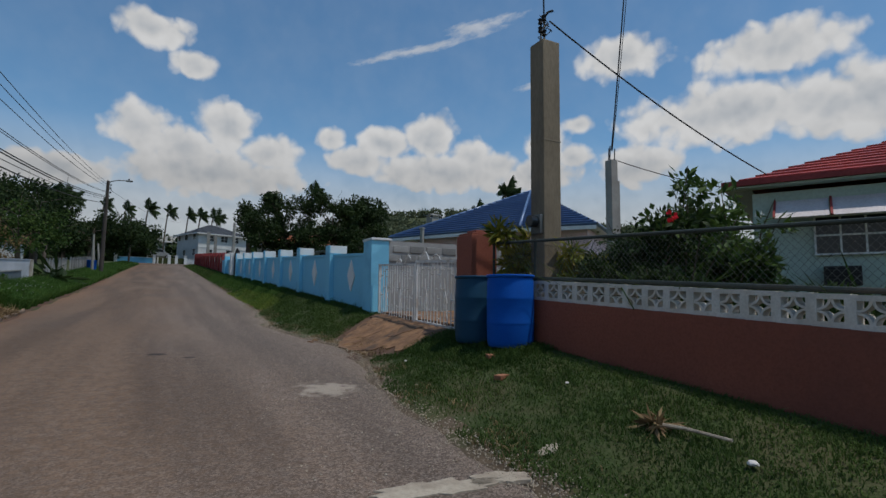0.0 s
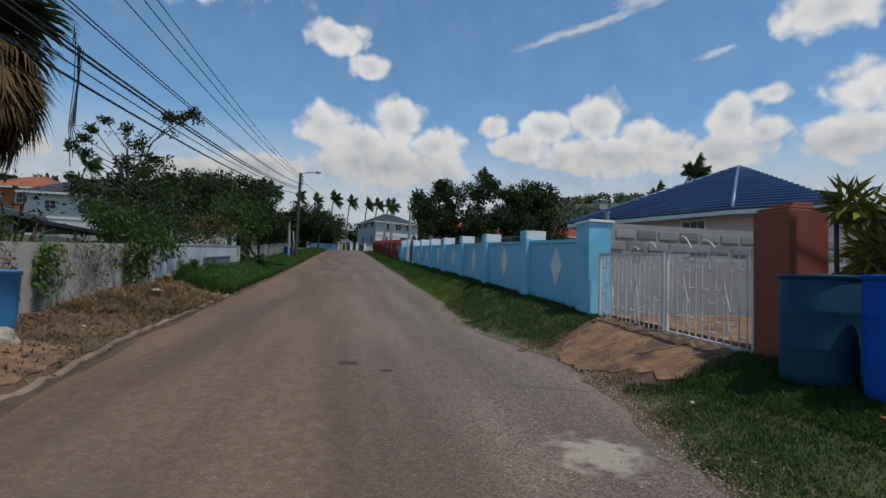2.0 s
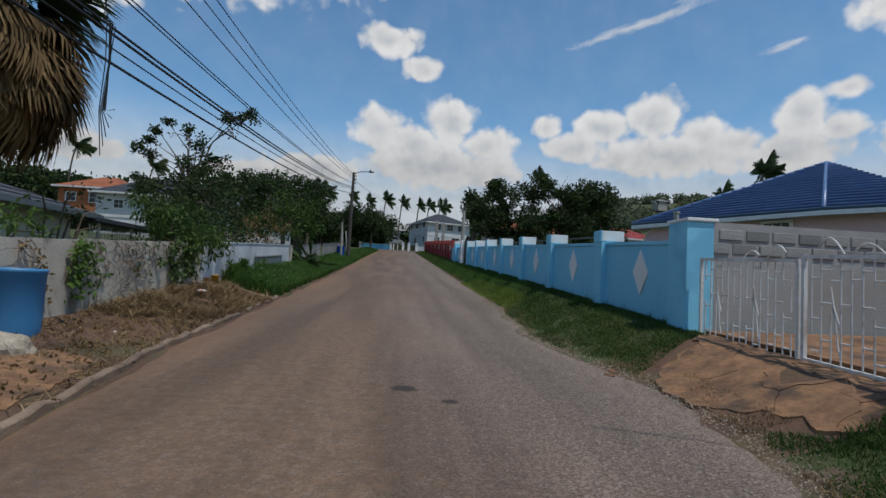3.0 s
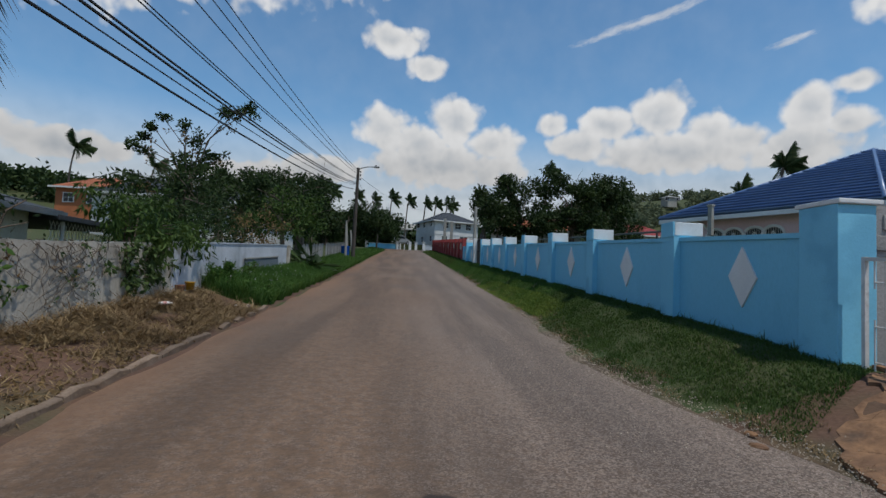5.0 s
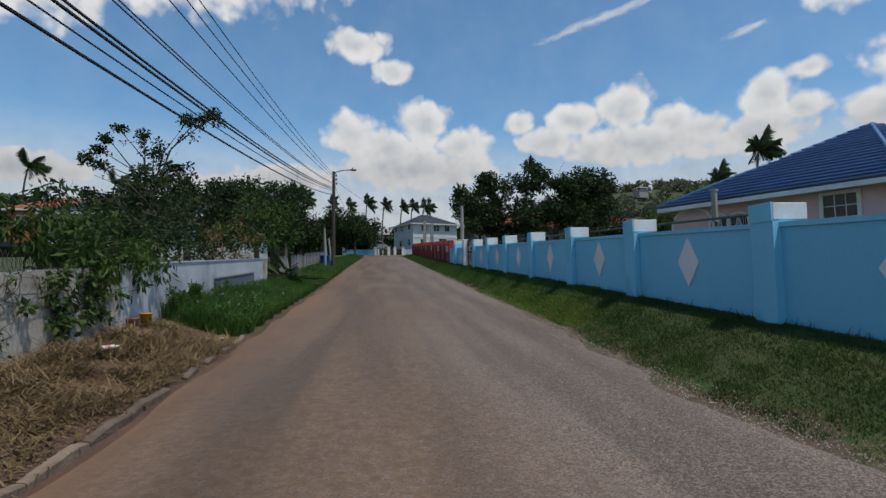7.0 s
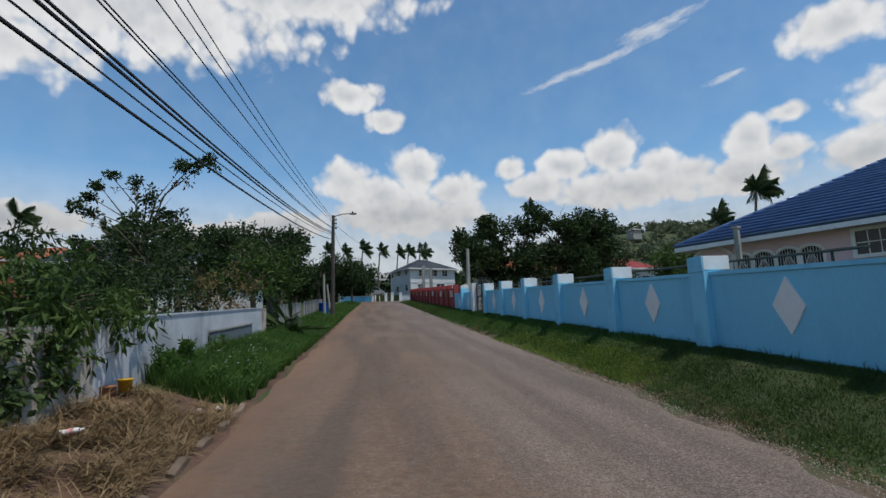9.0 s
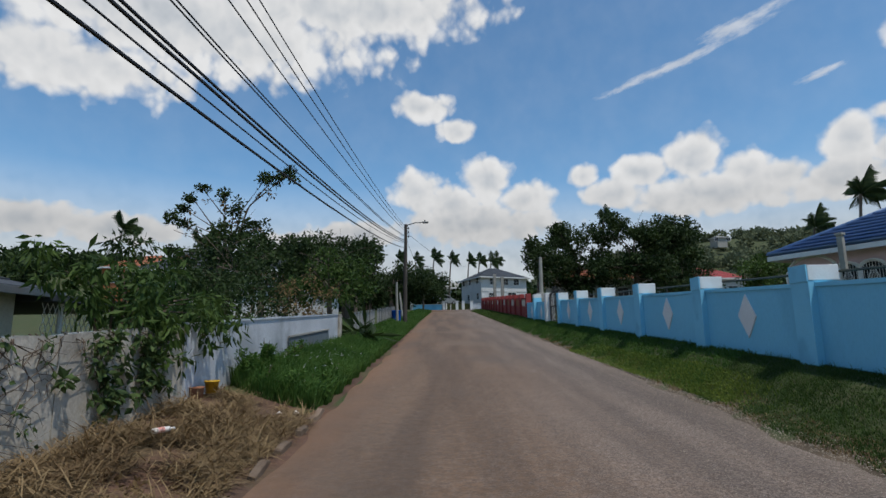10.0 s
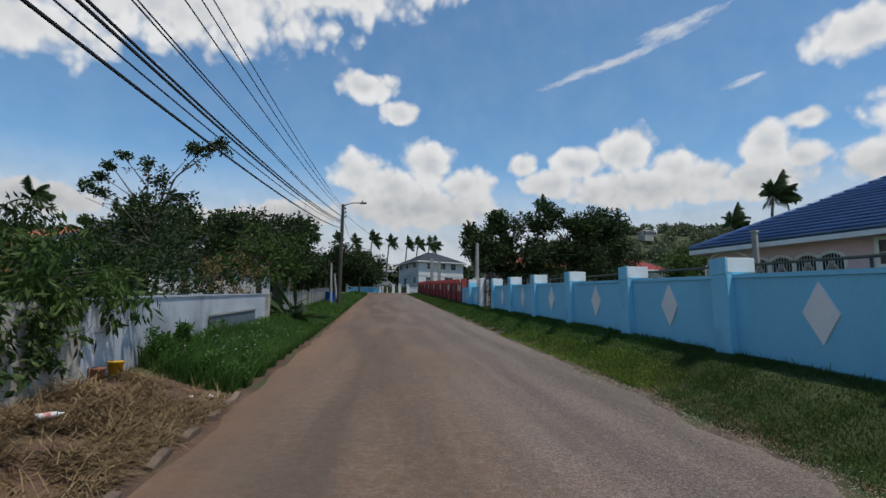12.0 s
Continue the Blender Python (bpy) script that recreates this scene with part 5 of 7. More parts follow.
for i in range(5):
    slope = None
    e0, e1 = E[i] - base, E[(i + 1) % 5] - base
    t0, t1 = tops[i] - base, tops[(i + 1) % 5] - base
    if i == 0:
        t0 = t1 = APEX - base
    if i == 1:
        t0, t1 = APEX - base, APEX2 - base
    for k in range(courses):
        f0, f1 = k / courses, (k + 1) / courses
        l0, r0, l1, r1 = e0.lerp(t0, f0), e1.lerp(t1, f0), e0.lerp(t0, f1), e1.lerp(t1, f1)
        bm = bmesh.new()
        # each course ends in a lip that overhangs the one below
        out = ((e0 + e1) / 2 - (t0 + t1) / 2)
        out = Vector((out.x, out.y, 0)).normalized() * 0.10
        up, lip = Vector((0, 0, 0.16)), Vector((0, 0, 0.10))
        poly(bm, [l0 + up + out, r0 + up + out, r1 + up * 0.1, l1 + up * 0.1] if (r1 - l1).length > 1e-3 else [l0 + up + out, r0 + up + out, r1])
        poly(bm, [l0 + lip + out, r0 + lip + out, r0 + up + out, l0 + up + out])
        poly(bm, [l0 - out * 0.8, r0 - out * 0.8, r0 + lip + out, l0 + lip + out])
        course = part("roof_slope" if slope is None else "roof_course", bm, "blue_roof", slope or pink)
        slope = slope or course
    roof = roof or slope
bm = bmesh.new()
poly(bm, [e - base - Vector((0, 0, 0.02)) for e in E])
part("soffit", bm, "white_paint", roof)
for i in (0, 1, 4):
    a, b = E[i] - base, E[(i + 1) % 5] - base
    bm = bmesh.new()
    off = (b - a).cross(Vector((0, 0, 1))).normalized() * 0.02
    prism(bm, [a + off, b + off, b + off + Vector((0, 0, -0.2)), a + off + Vector((0, 0, -0.2))], off * 2)
    part("fascia", bm, "white_paint", roof)
bm = bmesh.new()
tube(bm, [E[1] - base + Vector((0, 0, 0.12)), APEX - base + Vector((0, 0, 0.08))], 0.1, 6)
tube(bm, [E[0] - base + Vector((0, 0, 0.12)), APEX - base + Vector((0, 0, 0.08))], 0.1, 6)
tube(bm, [APEX - base + Vector((0, 0, 0.08)), APEX2 - base + Vector((0, 0, 0.08))], 0.1, 6)
part("ridge_cap", bm, "blue_roof", roof, smooth=True)
a, b = ins[0].copy(), ins[1].copy()
dirv = (b - a).normalized()
turn = math.degrees(math.atan2(dirv.y, dirv.x))
outn = dirv.cross(Vector((0, 0, 1))).normalized()
# window with white surround
p = a + dirv * 7.0 + outn * 0.01
window(pink, (p.x, p.y, 2.55), 1.15, 0.9, turn, 3, 2, "white_paint", 0.14, 0.1)
for k, s in enumerate((0.75, 2.1, 3.0, 4.0, 4.85)):
    w = 1.0 if k == 0 else (0.42 if k in (1, 2) else 0.42)
    p = a + dirv * s + outn * 0.012
    bm = bmesh.new()
    pts = [(-w, 0, -1.6), (w, 0, -1.6), (w, 0, 0)] + [(w * math.cos(t), 0, w * 0.8 * math.sin(t)) for t in np.linspace(0.2, math.pi - 0.2, 9)] + [(-w, 0, 0)]
    prism(bm, pts, (0, 0.06, 0))
    # all but the first are near-black panels, the interior's shade put into their colour
    op = part("arch_opening", bm, "inside_shade" if k else "pink_wall", pink)
    op.matrix_basis = pose(p.x, p.y, 2.35, 0, 0, turn)
    bm = bmesh.new()
    arc = [(-w - 0.06, -0.03, -1.5)] + [((w + 0.06) * math.cos(t), -0.03, (w + 0.06) * 0.8 * math.sin(t)) for t in np.linspace(math.pi, 0, 13)] + [(w + 0.06, -0.03, -1.5)]
    tube(bm, arc, 0.07, 6)
    part("arch_moulding", bm, "white_paint", op)
    if k:
        bm = bmesh.new()
        for q in np.linspace(-w, w, 9):
            hh = w * 0.8 * math.sqrt(max(0, 1 - (q / w) ** 2))
            tube(bm, [(q, -0.02, -1.5), (q, -0.02, hh)], 0.011, 4)
            tube(bm, [(q, -0.025, -0.9), (q * 0.2, -0.025, hh * 0.5)], 0.009, 4)
        part("grille", bm, "gate_white", op)
bm = bmesh.new()
bx(bm, (0, 0, -0.2), (0.2, 0.2, 1.4), 0.02)
bx(bm, (0, 0, 0.54), (0.28, 0.28, 0.1), 0.02)
chim = part("vent_post", bm, "grey_post", pink)
p = a + dirv * 2.6 + outn * 1.25
chim.matrix_basis = pose(p.x, p.y, 3.2, 0, 0, turn)


# ---- trees ----
def tree(name, at, height, crown, rngs, label, material="leaf_dark", trunk=0.22, leaf=0.22, width=0.12, per=26, lean=(0, 0), limbs=7, droop=0.2, clump=(0.8, 1.6), dry=0.0):
    """Tapered trunk, forking limbs and a crown of leaf clumps. crown: list of (x, y, z, radius) lobes about the base."""
    t = thing(name, at, label, "tree")
    bm = bmesh.new()
    fork = np.array([lean[0] * 0.4, lean[1] * 0.4, height * 0.38])
    tube(bm, [(0, 0, -0.4), (0.03 * height * 0.3, 0, height * 0.12), (fork[0] * 0.7, fork[1] * 0.7, height * 0.27), tuple(fork)], [trunk * 1.3, trunk, trunk * 0.85, trunk * 0.7], 9)
    cs, rs = [], []
    for k, (x, y, z, r) in enumerate(crown):
        c = np.array([x, y, z])
        mid = fork + (c - fork) * np.array([0.30, 0.30, 0.62]) + rngs.normal(scale=0.22, size=3)
        tube(bm, [tuple(fork), tuple(mid), tuple(c)], [trunk * 0.45, trunk * 0.20, trunk * 0.07], 6)
        for q in range(4):
            e = c + rngs.normal(scale=0.55 * r, size=3)
            tube(bm, [tuple(mid * 0.3 + c * 0.7), tuple((c + e) / 2), tuple(e)], [trunk * 0.09, trunk * 0.05, 0.010], 4)
        n = max(5, int(3.2 * r * r))
        for q in range(n):
            d = rngs.normal(size=3)
            d /= np.linalg.norm(d)
            cs.append(c + d * r * (0.45 + 0.5 * rngs.random()) * np.array([1, 1, 0.8]))
            rs.append(rngs.uniform(*clump) * min(1, 0.45 + r / 4))
    part("trunk", bm, "bark", t)
    V, F = leaves(rngs, cs, rs, per * 6, leaf, width, droop, 0.7, 0.3)
    part("crown", mesh_np("crown", V, F, material), material, t)
    if dry:
        pick = [i for i in range(len(cs)) if rngs.random() < dry]
        if pick:
            V, F = leaves(rngs, [cs[i] * 0.9 for i in pick], [rs[i] * 0.8 for i in pick], per * 3, leaf, width, droop + 0.4, 0.8, 0.2)
            part("dead_leaves", mesh_np("dead_leaves", V, F, "leaf_dry"), "leaf_dry", t)
    return t


def lobes(rngs, n, wide, deep, low, high, r0, r1):
    return [(rngs.uniform(-wide, wide), rngs.uniform(-deep, deep), rngs.uniform(low, high), rngs.uniform(r0, r1)) for _ in range(n)]


def frond_mesh(rngs, length, curl, wind, leaflets=26, lw=0.06, ll=1.15):
    """One feather frond with its rib and two rows of hanging leaflets, from the crown outwards along +x."""
    V, F = [], []
    pts = []
    for k in range(9):
        f = k / 8
        pts.append(np.array([length * f * (1 - 0.18 * curl * f), wind * length * f * f, length * (0.55 * f - curl * 0.85 * f * f)]))

    def quad(a, b, c, d):
        o = len(V)
        V.extend([a, b, c, d])
        F.append((o, o + 1, o + 2, o + 3))

    for a, b in zip(pts, pts[1:]):
        s = np.array([0, 0.02, 0])
        quad(a - s, a + s, b + s * 0.8, b - s * 0.8)
    for k in range(leaflets):
        f = 0.1 + 0.9 * (k + 0.5) / leaflets
        i = min(7, int(f * 8))
        p = pts[i] + (pts[i + 1] - pts[i]) * (f * 8 - i)
        d = pts[i + 1] - pts[i]
        d /= np.linalg.norm(d)
        for sgn in (1, -1):
            L = ll * length * 0.33 * math.sin(math.pi * (0.12 + 0.86 * f)) * rngs.uniform(0.8, 1.15)
            out = np.cross(d, (0, 0, 1)) * sgn * 0.75 + d * 0.55 + np.array([0, wind * 0.5, -0.55])
            out /= np.linalg.norm(out)
            w = d * lw * length * 0.28
            quad(p - w, p + w, p + out * L * 0.6 + w * 0.7 + np.array([0, 0, -0.02 * L]), p + out * L + np.array([0, wind * 0.1, -0.25 * L]))
    return np.array(V), F


PALM_FRONDS = []
for k in range(6):
    V, F = frond_mesh(rng, 1.0, 0.35 + 0.16 * k, 0.0, 24)
    PALM_FRONDS.append(mesh_np("frond", V, F, "palm_leaf"))


def palm(at, height, span, rngs, label, lean=0.6, fronds=18, r=0.14):
    """A feather palm whose fronds are blown towards +x."""
    t = thing("palm_tree", at, label, "palm tree", "wind-blown palms")
    bm = bmesh.new()
    pts = [(lean * (k / 6) ** 2, 0.1 * math.sin(k), height * k / 6 - (0.4 if k == 0 else 0)) for k in range(7)]
    tube(bm, pts, [r * (1.25 - 0.5 * k / 6) for k in range(7)], 8)
    part("trunk", bm, "bark", t)
    for k in range(fronds):
        # the wind sweeps most fronds to one side and lets them hang; a broken spear or two stands up
        f = (k + 0.5) / fronds
        a = -75 + 150 * ((k * 0.618) % 1.0) + rngs.normal(scale=8)
        up = -58 + 88 * f + rngs.normal(scale=6)
        big = span * rngs.uniform(0.85, 1.15)
        if k % 6 == 5:
            a, up, big = a + 180, rngs.uniform(-85, -62), span * 0.75
        piece("frond", PALM_FRONDS[(k * 2 + k // 3) % 6], t, Matrix.Translation((pts[-1][0], pts[-1][1], height)) @ pose(0, 0, 0, rngs.uniform(-15, 15), up, a) @ Matrix.Diagonal((big, big, big, 1)))
    return t


r_ = np.random.default_rng(23)
# tall thinning tree with one long leaning limb, behind the bungalow
tree("broadleaf_tree", lying(-17.6, 46), 11.5,
     [(-4.0, 0, 8.0, 0.55), (-3.6, 0.2, 8.8, 0.55), (-2.9, 0.3, 9.6, 0.5), (-2.0, 0, 10.2, 0.35), (-3.1, 0, 7.3, 0.45), (2.9, 0, 10.9, 0.6), (3.7, 0, 11.2, 0.8), (4.5, 0, 11.2, 0.8), (-0.2, 0, 9.6, 0.5), (0.5, 0, 8.8, 0.9), (1.4, 0.4, 7.8, 1.2), (2.4, 0, 7.0, 1.0), (0.4, 0, 6.8, 1.6), (1.8, 0, 5.8, 1.9), (-1.2, 0, 5.6, 1.4), (3.2, 0, 4.6, 1.7), (-2.6, 0, 4.2, 1.6), (3.8, 0, 3.2, 1.6), (0, 0, 3.4, 2.4), (-4.2, 0.4, 5.6, 0.6)],
     r_, "tall storm-thinned tree with one long leafy limb", "leaf_dark", 0.26, 0.26, 0.15, 38, (0.6, 0), dry=0.25, clump=(0.4, 0.85))
tree("broadleaf_tree", lying(-9.0, 24.5), 5.2, lobes(r_, 9, 1.7, 1.4, 2.0, 3.6, 0.8, 1.3), r_, "dark leafy tree behind a garden wall", "leaf_dark", 0.16, 0.17, 0.09, 45, clump=(0.4, 0.8))
tree("broadleaf_tree", lying(-11.0, 35), 5.6, lobes(r_, 10, 2.2, 2, 1.8, 4.2, 1.1, 1.8), r_, "dark rounded tree among houses", "leaf_dark", 0.2, 0.24, 0.13, 30, clump=(0.5, 1.0), dry=0.1)
tree("broadleaf_tree", lying(-6.6, 31.5), 4.4, lobes(r_, 10, 1.7, 1.5, 1.6, 3.2, 0.8, 1.25), r_, "bright green rounded tree over a garden wall", "leaf_mid", 0.14, 0.17, 0.10, 45, clump=(0.4, 0.8))
tree("broadleaf_tree", lying(-7.5, 40), 6.2, lobes(r_, 12, 2.4, 2, 2.2, 5.0, 1.0, 1.6), r_, "dark spreading tree beside the street", "leaf_dark", 0.2, 0.24, 0.13, 30, clump=(0.5, 1.0))
tree("broadleaf_tree", lying(-9.5, 52), 8.0, lobes(r_, 12, 3.2, 2, 3.0, 6.6, 1.3, 2.0), r_, "tall dark tree beside the street", "leaf_dark", 0.22, 0.28, 0.15, 22, clump=(0.6, 1.1))
tree("broadleaf_tree", lying(-16, 62), 9.0, lobes(r_, 12, 4.5, 2, 3.0, 7.5, 1.5, 2.3), r_, "broad dark tree among houses", "leaf_dark", 0.25, 0.32, 0.18, 18, clump=(0.7, 1.2))
tree("broadleaf_tree", lying(-7.5, 70), 7.0, lobes(r_, 12, 3.5, 2, 2.0, 5.6, 1.5, 2.1), r_, "dark tree near the top of the street", "leaf_dark", 0.25, 0.32, 0.18, 18, clump=(0.7, 1.2))
tree("broadleaf_tree", lying(-4.5, 93), 6.0, lobes(r_, 12, 5, 2, 1.5, 5.5, 1.5, 2.4), r_, "dense dark trees beyond the cross street", "leaf_dark", 0.25, 0.36, 0.2, 14, clump=(0.8, 1.3))
tree("broadleaf_tree", lying(-13, 92), 8.0, lobes(r_, 12, 5, 2, 1.5, 6.5, 1.7, 2.5), r_, "dense dark trees beyond the cross street", "leaf_dark", 0.25, 0.36, 0.2, 14, clump=(0.8, 1.3))
tree("broadleaf_tree", lying(-24, 80), 9.0, lobes(r_, 12, 6, 2, 1.5, 7.5, 1.8, 2.6), r_, "dark woodland tree on a rise", "leaf_dark", 0.25, 0.36, 0.2, 14, clump=(0.8, 1.3))
# big dark group behind the red wall
tree("broadleaf_tree", lying(8.4, 60), 8.2, lobes(r_, 10, 2.4, 2, 2.6, 6.6, 1.3, 1.9), r_, "big dark leafy tree behind a red wall", "leaf_dark", 0.3, 0.30, 0.17, 24, clump=(0.6, 1.1))
tree("broadleaf_tree", lying(12.6, 61), 10.0, lobes(r_, 12, 2.8, 2, 2.6, 8.6, 1.3, 2.0), r_, "big dark leafy tree behind a red wall", "leaf_dark", 0.3, 0.30, 0.17, 24, clump=(0.6, 1.1))
tree("broadleaf_tree", lying(17.5, 58), 9.0, lobes(r_, 14, 3.0, 2, 2.4, 8.0, 1.5, 2.1), r_, "massive dark tree behind a blue wall", "leaf_dark", 0.32, 0.30, 0.17, 24, clump=(0.6, 1.1))
tree("broadleaf_tree", lying(21.5, 60), 9.6, lobes(r_, 14, 2.6, 2, 2.2, 8.4, 1.5, 2.1), r_, "massive dark tree behind a blue wall", "leaf_dark", 0.32, 0.30, 0.17, 24, clump=(0.6, 1.1))
tree("broadleaf_tree", lying(26, 66), 6.0, lobes(r_, 10, 3.6, 2, 1.6, 4.8, 1.4, 2.0), r_, "low dark tree beside a house", "leaf_dark", 0.28, 0.30, 0.17, 20, clump=(0.6, 1.1))
tree("broadleaf_tree", lying(33, 62), 6.0, lobes(r_, 10, 3.6, 2, 1.6, 4.8, 1.4, 2.0), r_, "low dark tree beside a house", "leaf_mid", 0.28, 0.30, 0.17, 20, clump=(0.6, 1.1))
for x, y, h, s in ((15.6, 63, 9.6, 2.0), (10.6, 64, 7.2, 2.0), (24.5, 64, 7.6, 2.1)):
    palm(lying(x, y), h, s, r_, "wind-blown palm rising above dark trees", 0.6, 13)
for x, y, h, s in ((-10.2, 107, 10.0, 2.3), (-6.9, 108, 9.6, 2.3), (-3.4, 108, 9.8, 2.3), (-0.1, 110, 9.6, 2.3), (3.4, 110, 9.4, 2.2), (5.6, 112, 9.8, 2.2), (7.9, 112, 9.6, 2.3), (8.9, 113, 9.8, 2.2)):
    palm(lying(x, y), h, s, r_, "wind-blown coconut palm on the skyline", 0.5, 10)
for x, y, h, s in ((-18.6, 104, 10.0, 3.2), (-10.4, 62, 6.6, 2.0), (-14, 95, 9.0, 2.8), (-23, 98, 9.0, 3.0), (-42, 92, 8.0, 3.0), (-52, 88, 8.5, 3.0)):
    palm(lying(x, y), h, s, r_, "wind-blown palm among dark trees", 0.8, 12)
palm(lying(49.0, 70), 13.5, 3.4, r_, "bushy palm bent by the wind behind a roof", 1.2, 22, 0.2)
palm(lying(44.6, 72), 9.6, 3.0, r_, "dark palm behind a roof", 0.8, 16)
palm(lying(42.0, 50), 7.0, 2.2, r_, "dark palm behind a blue roof", 0.6, 16)

# distant woods on the hill: uncounted, distance haze painted into a paler leaf colour
n = 520
wx, wy = r_.uniform(10, 330, n), r_.uniform(135, 330, n)
wz = ground_z(wx, wy)
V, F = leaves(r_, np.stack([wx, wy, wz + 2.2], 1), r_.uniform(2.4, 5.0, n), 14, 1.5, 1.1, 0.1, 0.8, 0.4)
me = mesh_np("hillside_woods", V, F, "hazed_green")
tagged(new("hillside_woods", me), "green woods covering a far hillside, haze put into their colour", "woods", kind="stuff")
n = 260
wx, wy = r_.uniform(-150, 30, n), r_.uniform(112, 190, n)
wz = ground_z(wx, wy)
V, F = leaves(r_, np.stack([wx, wy, wz + 2.0], 1), r_.uniform(2.2, 4.2, n), 20, 1.2, 0.9, 0.1, 0.9, 0.4)
me = mesh_np("far_trees", V, F, "leaf_dark")
tagged(new("far_trees", me), "dark far trees along the skyline", "woods", kind="stuff")
n = 150
wx, wy = np.concatenate([r_.uniform(-75, -40, 55), r_.uniform(-30, -14, 45), r_.uniform(26, 90, 50)]), r_.uniform(72, 105, n)
wz = ground_z(wx, wy)
V, F = leaves(r_, np.stack([wx, wy, wz + 1.6], 1), r_.uniform(1.6, 3.0, n), 36, 0.7, 0.5, 0.1, 0.9, 0.4)
me = mesh_np("mid_thicket", V, F, "leaf_dark")
tagged(new("mid_thicket", me), "dark thicket between the houses", "woods", kind="stuff")


# ---- houses along the street ----
def house(name, at, w, d, h, rise, wall, roof_m, label, turn=0.0, storeys=1, windows=()):
    """A hip-roofed house: walls, roof, eaves board, windows (side, along, height, w, h)."""
    o = thing(name, at, label, "house", turn=turn)
    bm = bmesh.new()
    bx(bm, (0, 0, h / 2 - 0.6), (w, d, h + 1.2))
    body = part("wall", bm, wall, o)
    bm = bmesh.new()
    e = 0.55
    hip_roof(bm, [(-w / 2 - e, -d / 2 - e, h), (w / 2 + e, -d / 2 - e, h), (w / 2 + e, d / 2 + e, h), (-w / 2 - e, d / 2 + e, h)],
             (-w / 2 + min(w, d) * 0.45, 0, h + rise), (w / 2 - min(w, d) * 0.45, 0, h + rise), 10)
    rf = part("roof", bm, roof_m, o)
    bm = bmesh.new()
    for c, s in (((0, -d / 2 - e - 0.02, h - 0.03), (w + 2 * e + 0.08, 0.04, 0.2)), ((-w / 2 - e - 0.02, 0, h - 0.03), (0.04, d + 2 * e, 0.2)), ((w / 2 + e + 0.02, 0, h - 0.03), (0.04, d + 2 * e, 0.2))):
        bx(bm, c, s)
    part("eaves_board", bm, "house_white", rf)
    if storeys == 2:
        bm = bmesh.new()
        bx(bm, (0, 0, h * 0.49), (w + 0.12, d + 0.12, 0.14))
        part("string_course", bm, "house_white", o)
    for side_, along, z, ww, hh in windows:
        if side_ == "front":
            window(o, (along, -d / 2 - 0.012, z), ww, hh, 0, 2, 2)
        elif side_ == "right":
            window(o, (w / 2 + 0.012, along, z), ww, hh, 90, 2, 2)
        else:
            window(o, (-w / 2 - 0.012, along, z), ww, hh, -90, 2, 2)
    return o


# bungalow behind the weathered wall
bung = thing("bungalow", (-9.0, 15.6, 0.75), "pale green bungalow with a dark low roof and grilled veranda", "house")
bm = bmesh.new()
bx(bm, (-3.6, -3.2, 0.8), (6.0, 9.4, 1.9))
part("wall", bm, "house_cream", bung)
bm = bmesh.new()
hip_roof(bm, [(0, -8.6, 1.72), (-7.6, -8.6, 1.72), (-7.6, 1.9, 1.72), (0, 1.9, 1.72)], (-3.8, -5.2, 3.2), (-3.8, -1.6, 3.2), 9)
rf = part("roof", bm, "dark_roof", bung)
bm = bmesh.new()
bx(bm, (0.02, -3.35, 1.66), (0.08, 10.6, 0.14), 0.01)
bx(bm, (-3.8, 1.93, 1.66), (7.6, 0.08, 0.14), 0.01)
part("gutter", bm, "sheet_grey", rf)
bm = bmesh.new()
bx(bm, (-2.6, 3.85, 1.58), (5.4, 4.6, 0.14), 0.02)
car = part("carport_roof", bm, "dark_roof", bung, "flat dark grey carport roof slab")
for y in (2.2, 4.2, 6.0):
    bm = bmesh.new()
    tube(bm, [(-0.2, y, -0.6), (-0.2, y, 1.52)], 0.05, 8)
    part("carport_post", bm, "house_white", car)
bm = bmesh.new()
for k in range(30):
    y0 = 1.7 + k * 0.15
    tube(bm, [(-0.22, y0, 0.5), (-0.22, y0 + 0.12, 0.75), (-0.22, y0, 1.0), (-0.22, y0 + 0.12, 1.25), (-0.22, y0, 1.5)], 0.008, 4, False)
    tube(bm, [(-0.22, y0 + 0.15, 0.5), (-0.22, y0 + 0.03, 0.75), (-0.22, y0 + 0.15, 1.0), (-0.22, y0 + 0.03, 1.25), (-0.22, y0 + 0.15, 1.5)], 0.008, 4, False)
part("veranda_grille", bm, "house_white", bung)
bm = bmesh.new()
bx(bm, (-5.3, 3.9, 0.5), (0.15, 4.4, 2.2))
part("back_wall", bm, "grey_post", bung)
window(bung, (-0.585, -2.2, 0.95), 1.6, 0.9, 90, 3, 2)
window(bung, (-0.585, -5.6, 0.95), 1.6, 0.9, 90, 3, 2)

house("two_storey_house", (-25.5, 60.5, 3.5), 10, 7.5, 4.7, 2.2, "house_white", "dark_roof", "white two-storey house with a dark hip roof", 0, 2,
      (("front", -2.8, 3.6, 0.9, 0.8), ("front", 0.6, 3.5, 1.8, 1.2), ("front", 3.6, 3.5, 1.2, 1.1), ("front", -2.5, 1.2, 1.4, 1.1), ("front", 2.5, 1.2, 1.4, 1.1), ("right", 0, 3.5, 1.4, 1.1)))
house("orange_house", lying(-37.2, 72, 0.9), 8.2, 7, 3.0, 1.9, "house_orange", "orange_roof", "orange house with a terracotta hip roof", 0, 1,
      (("front", -2.6, 1.8, 1.1, 1.0), ("front", 0.2, 1.8, 1.3, 1.1), ("front", 2.7, 1.8, 0.8, 0.8)))
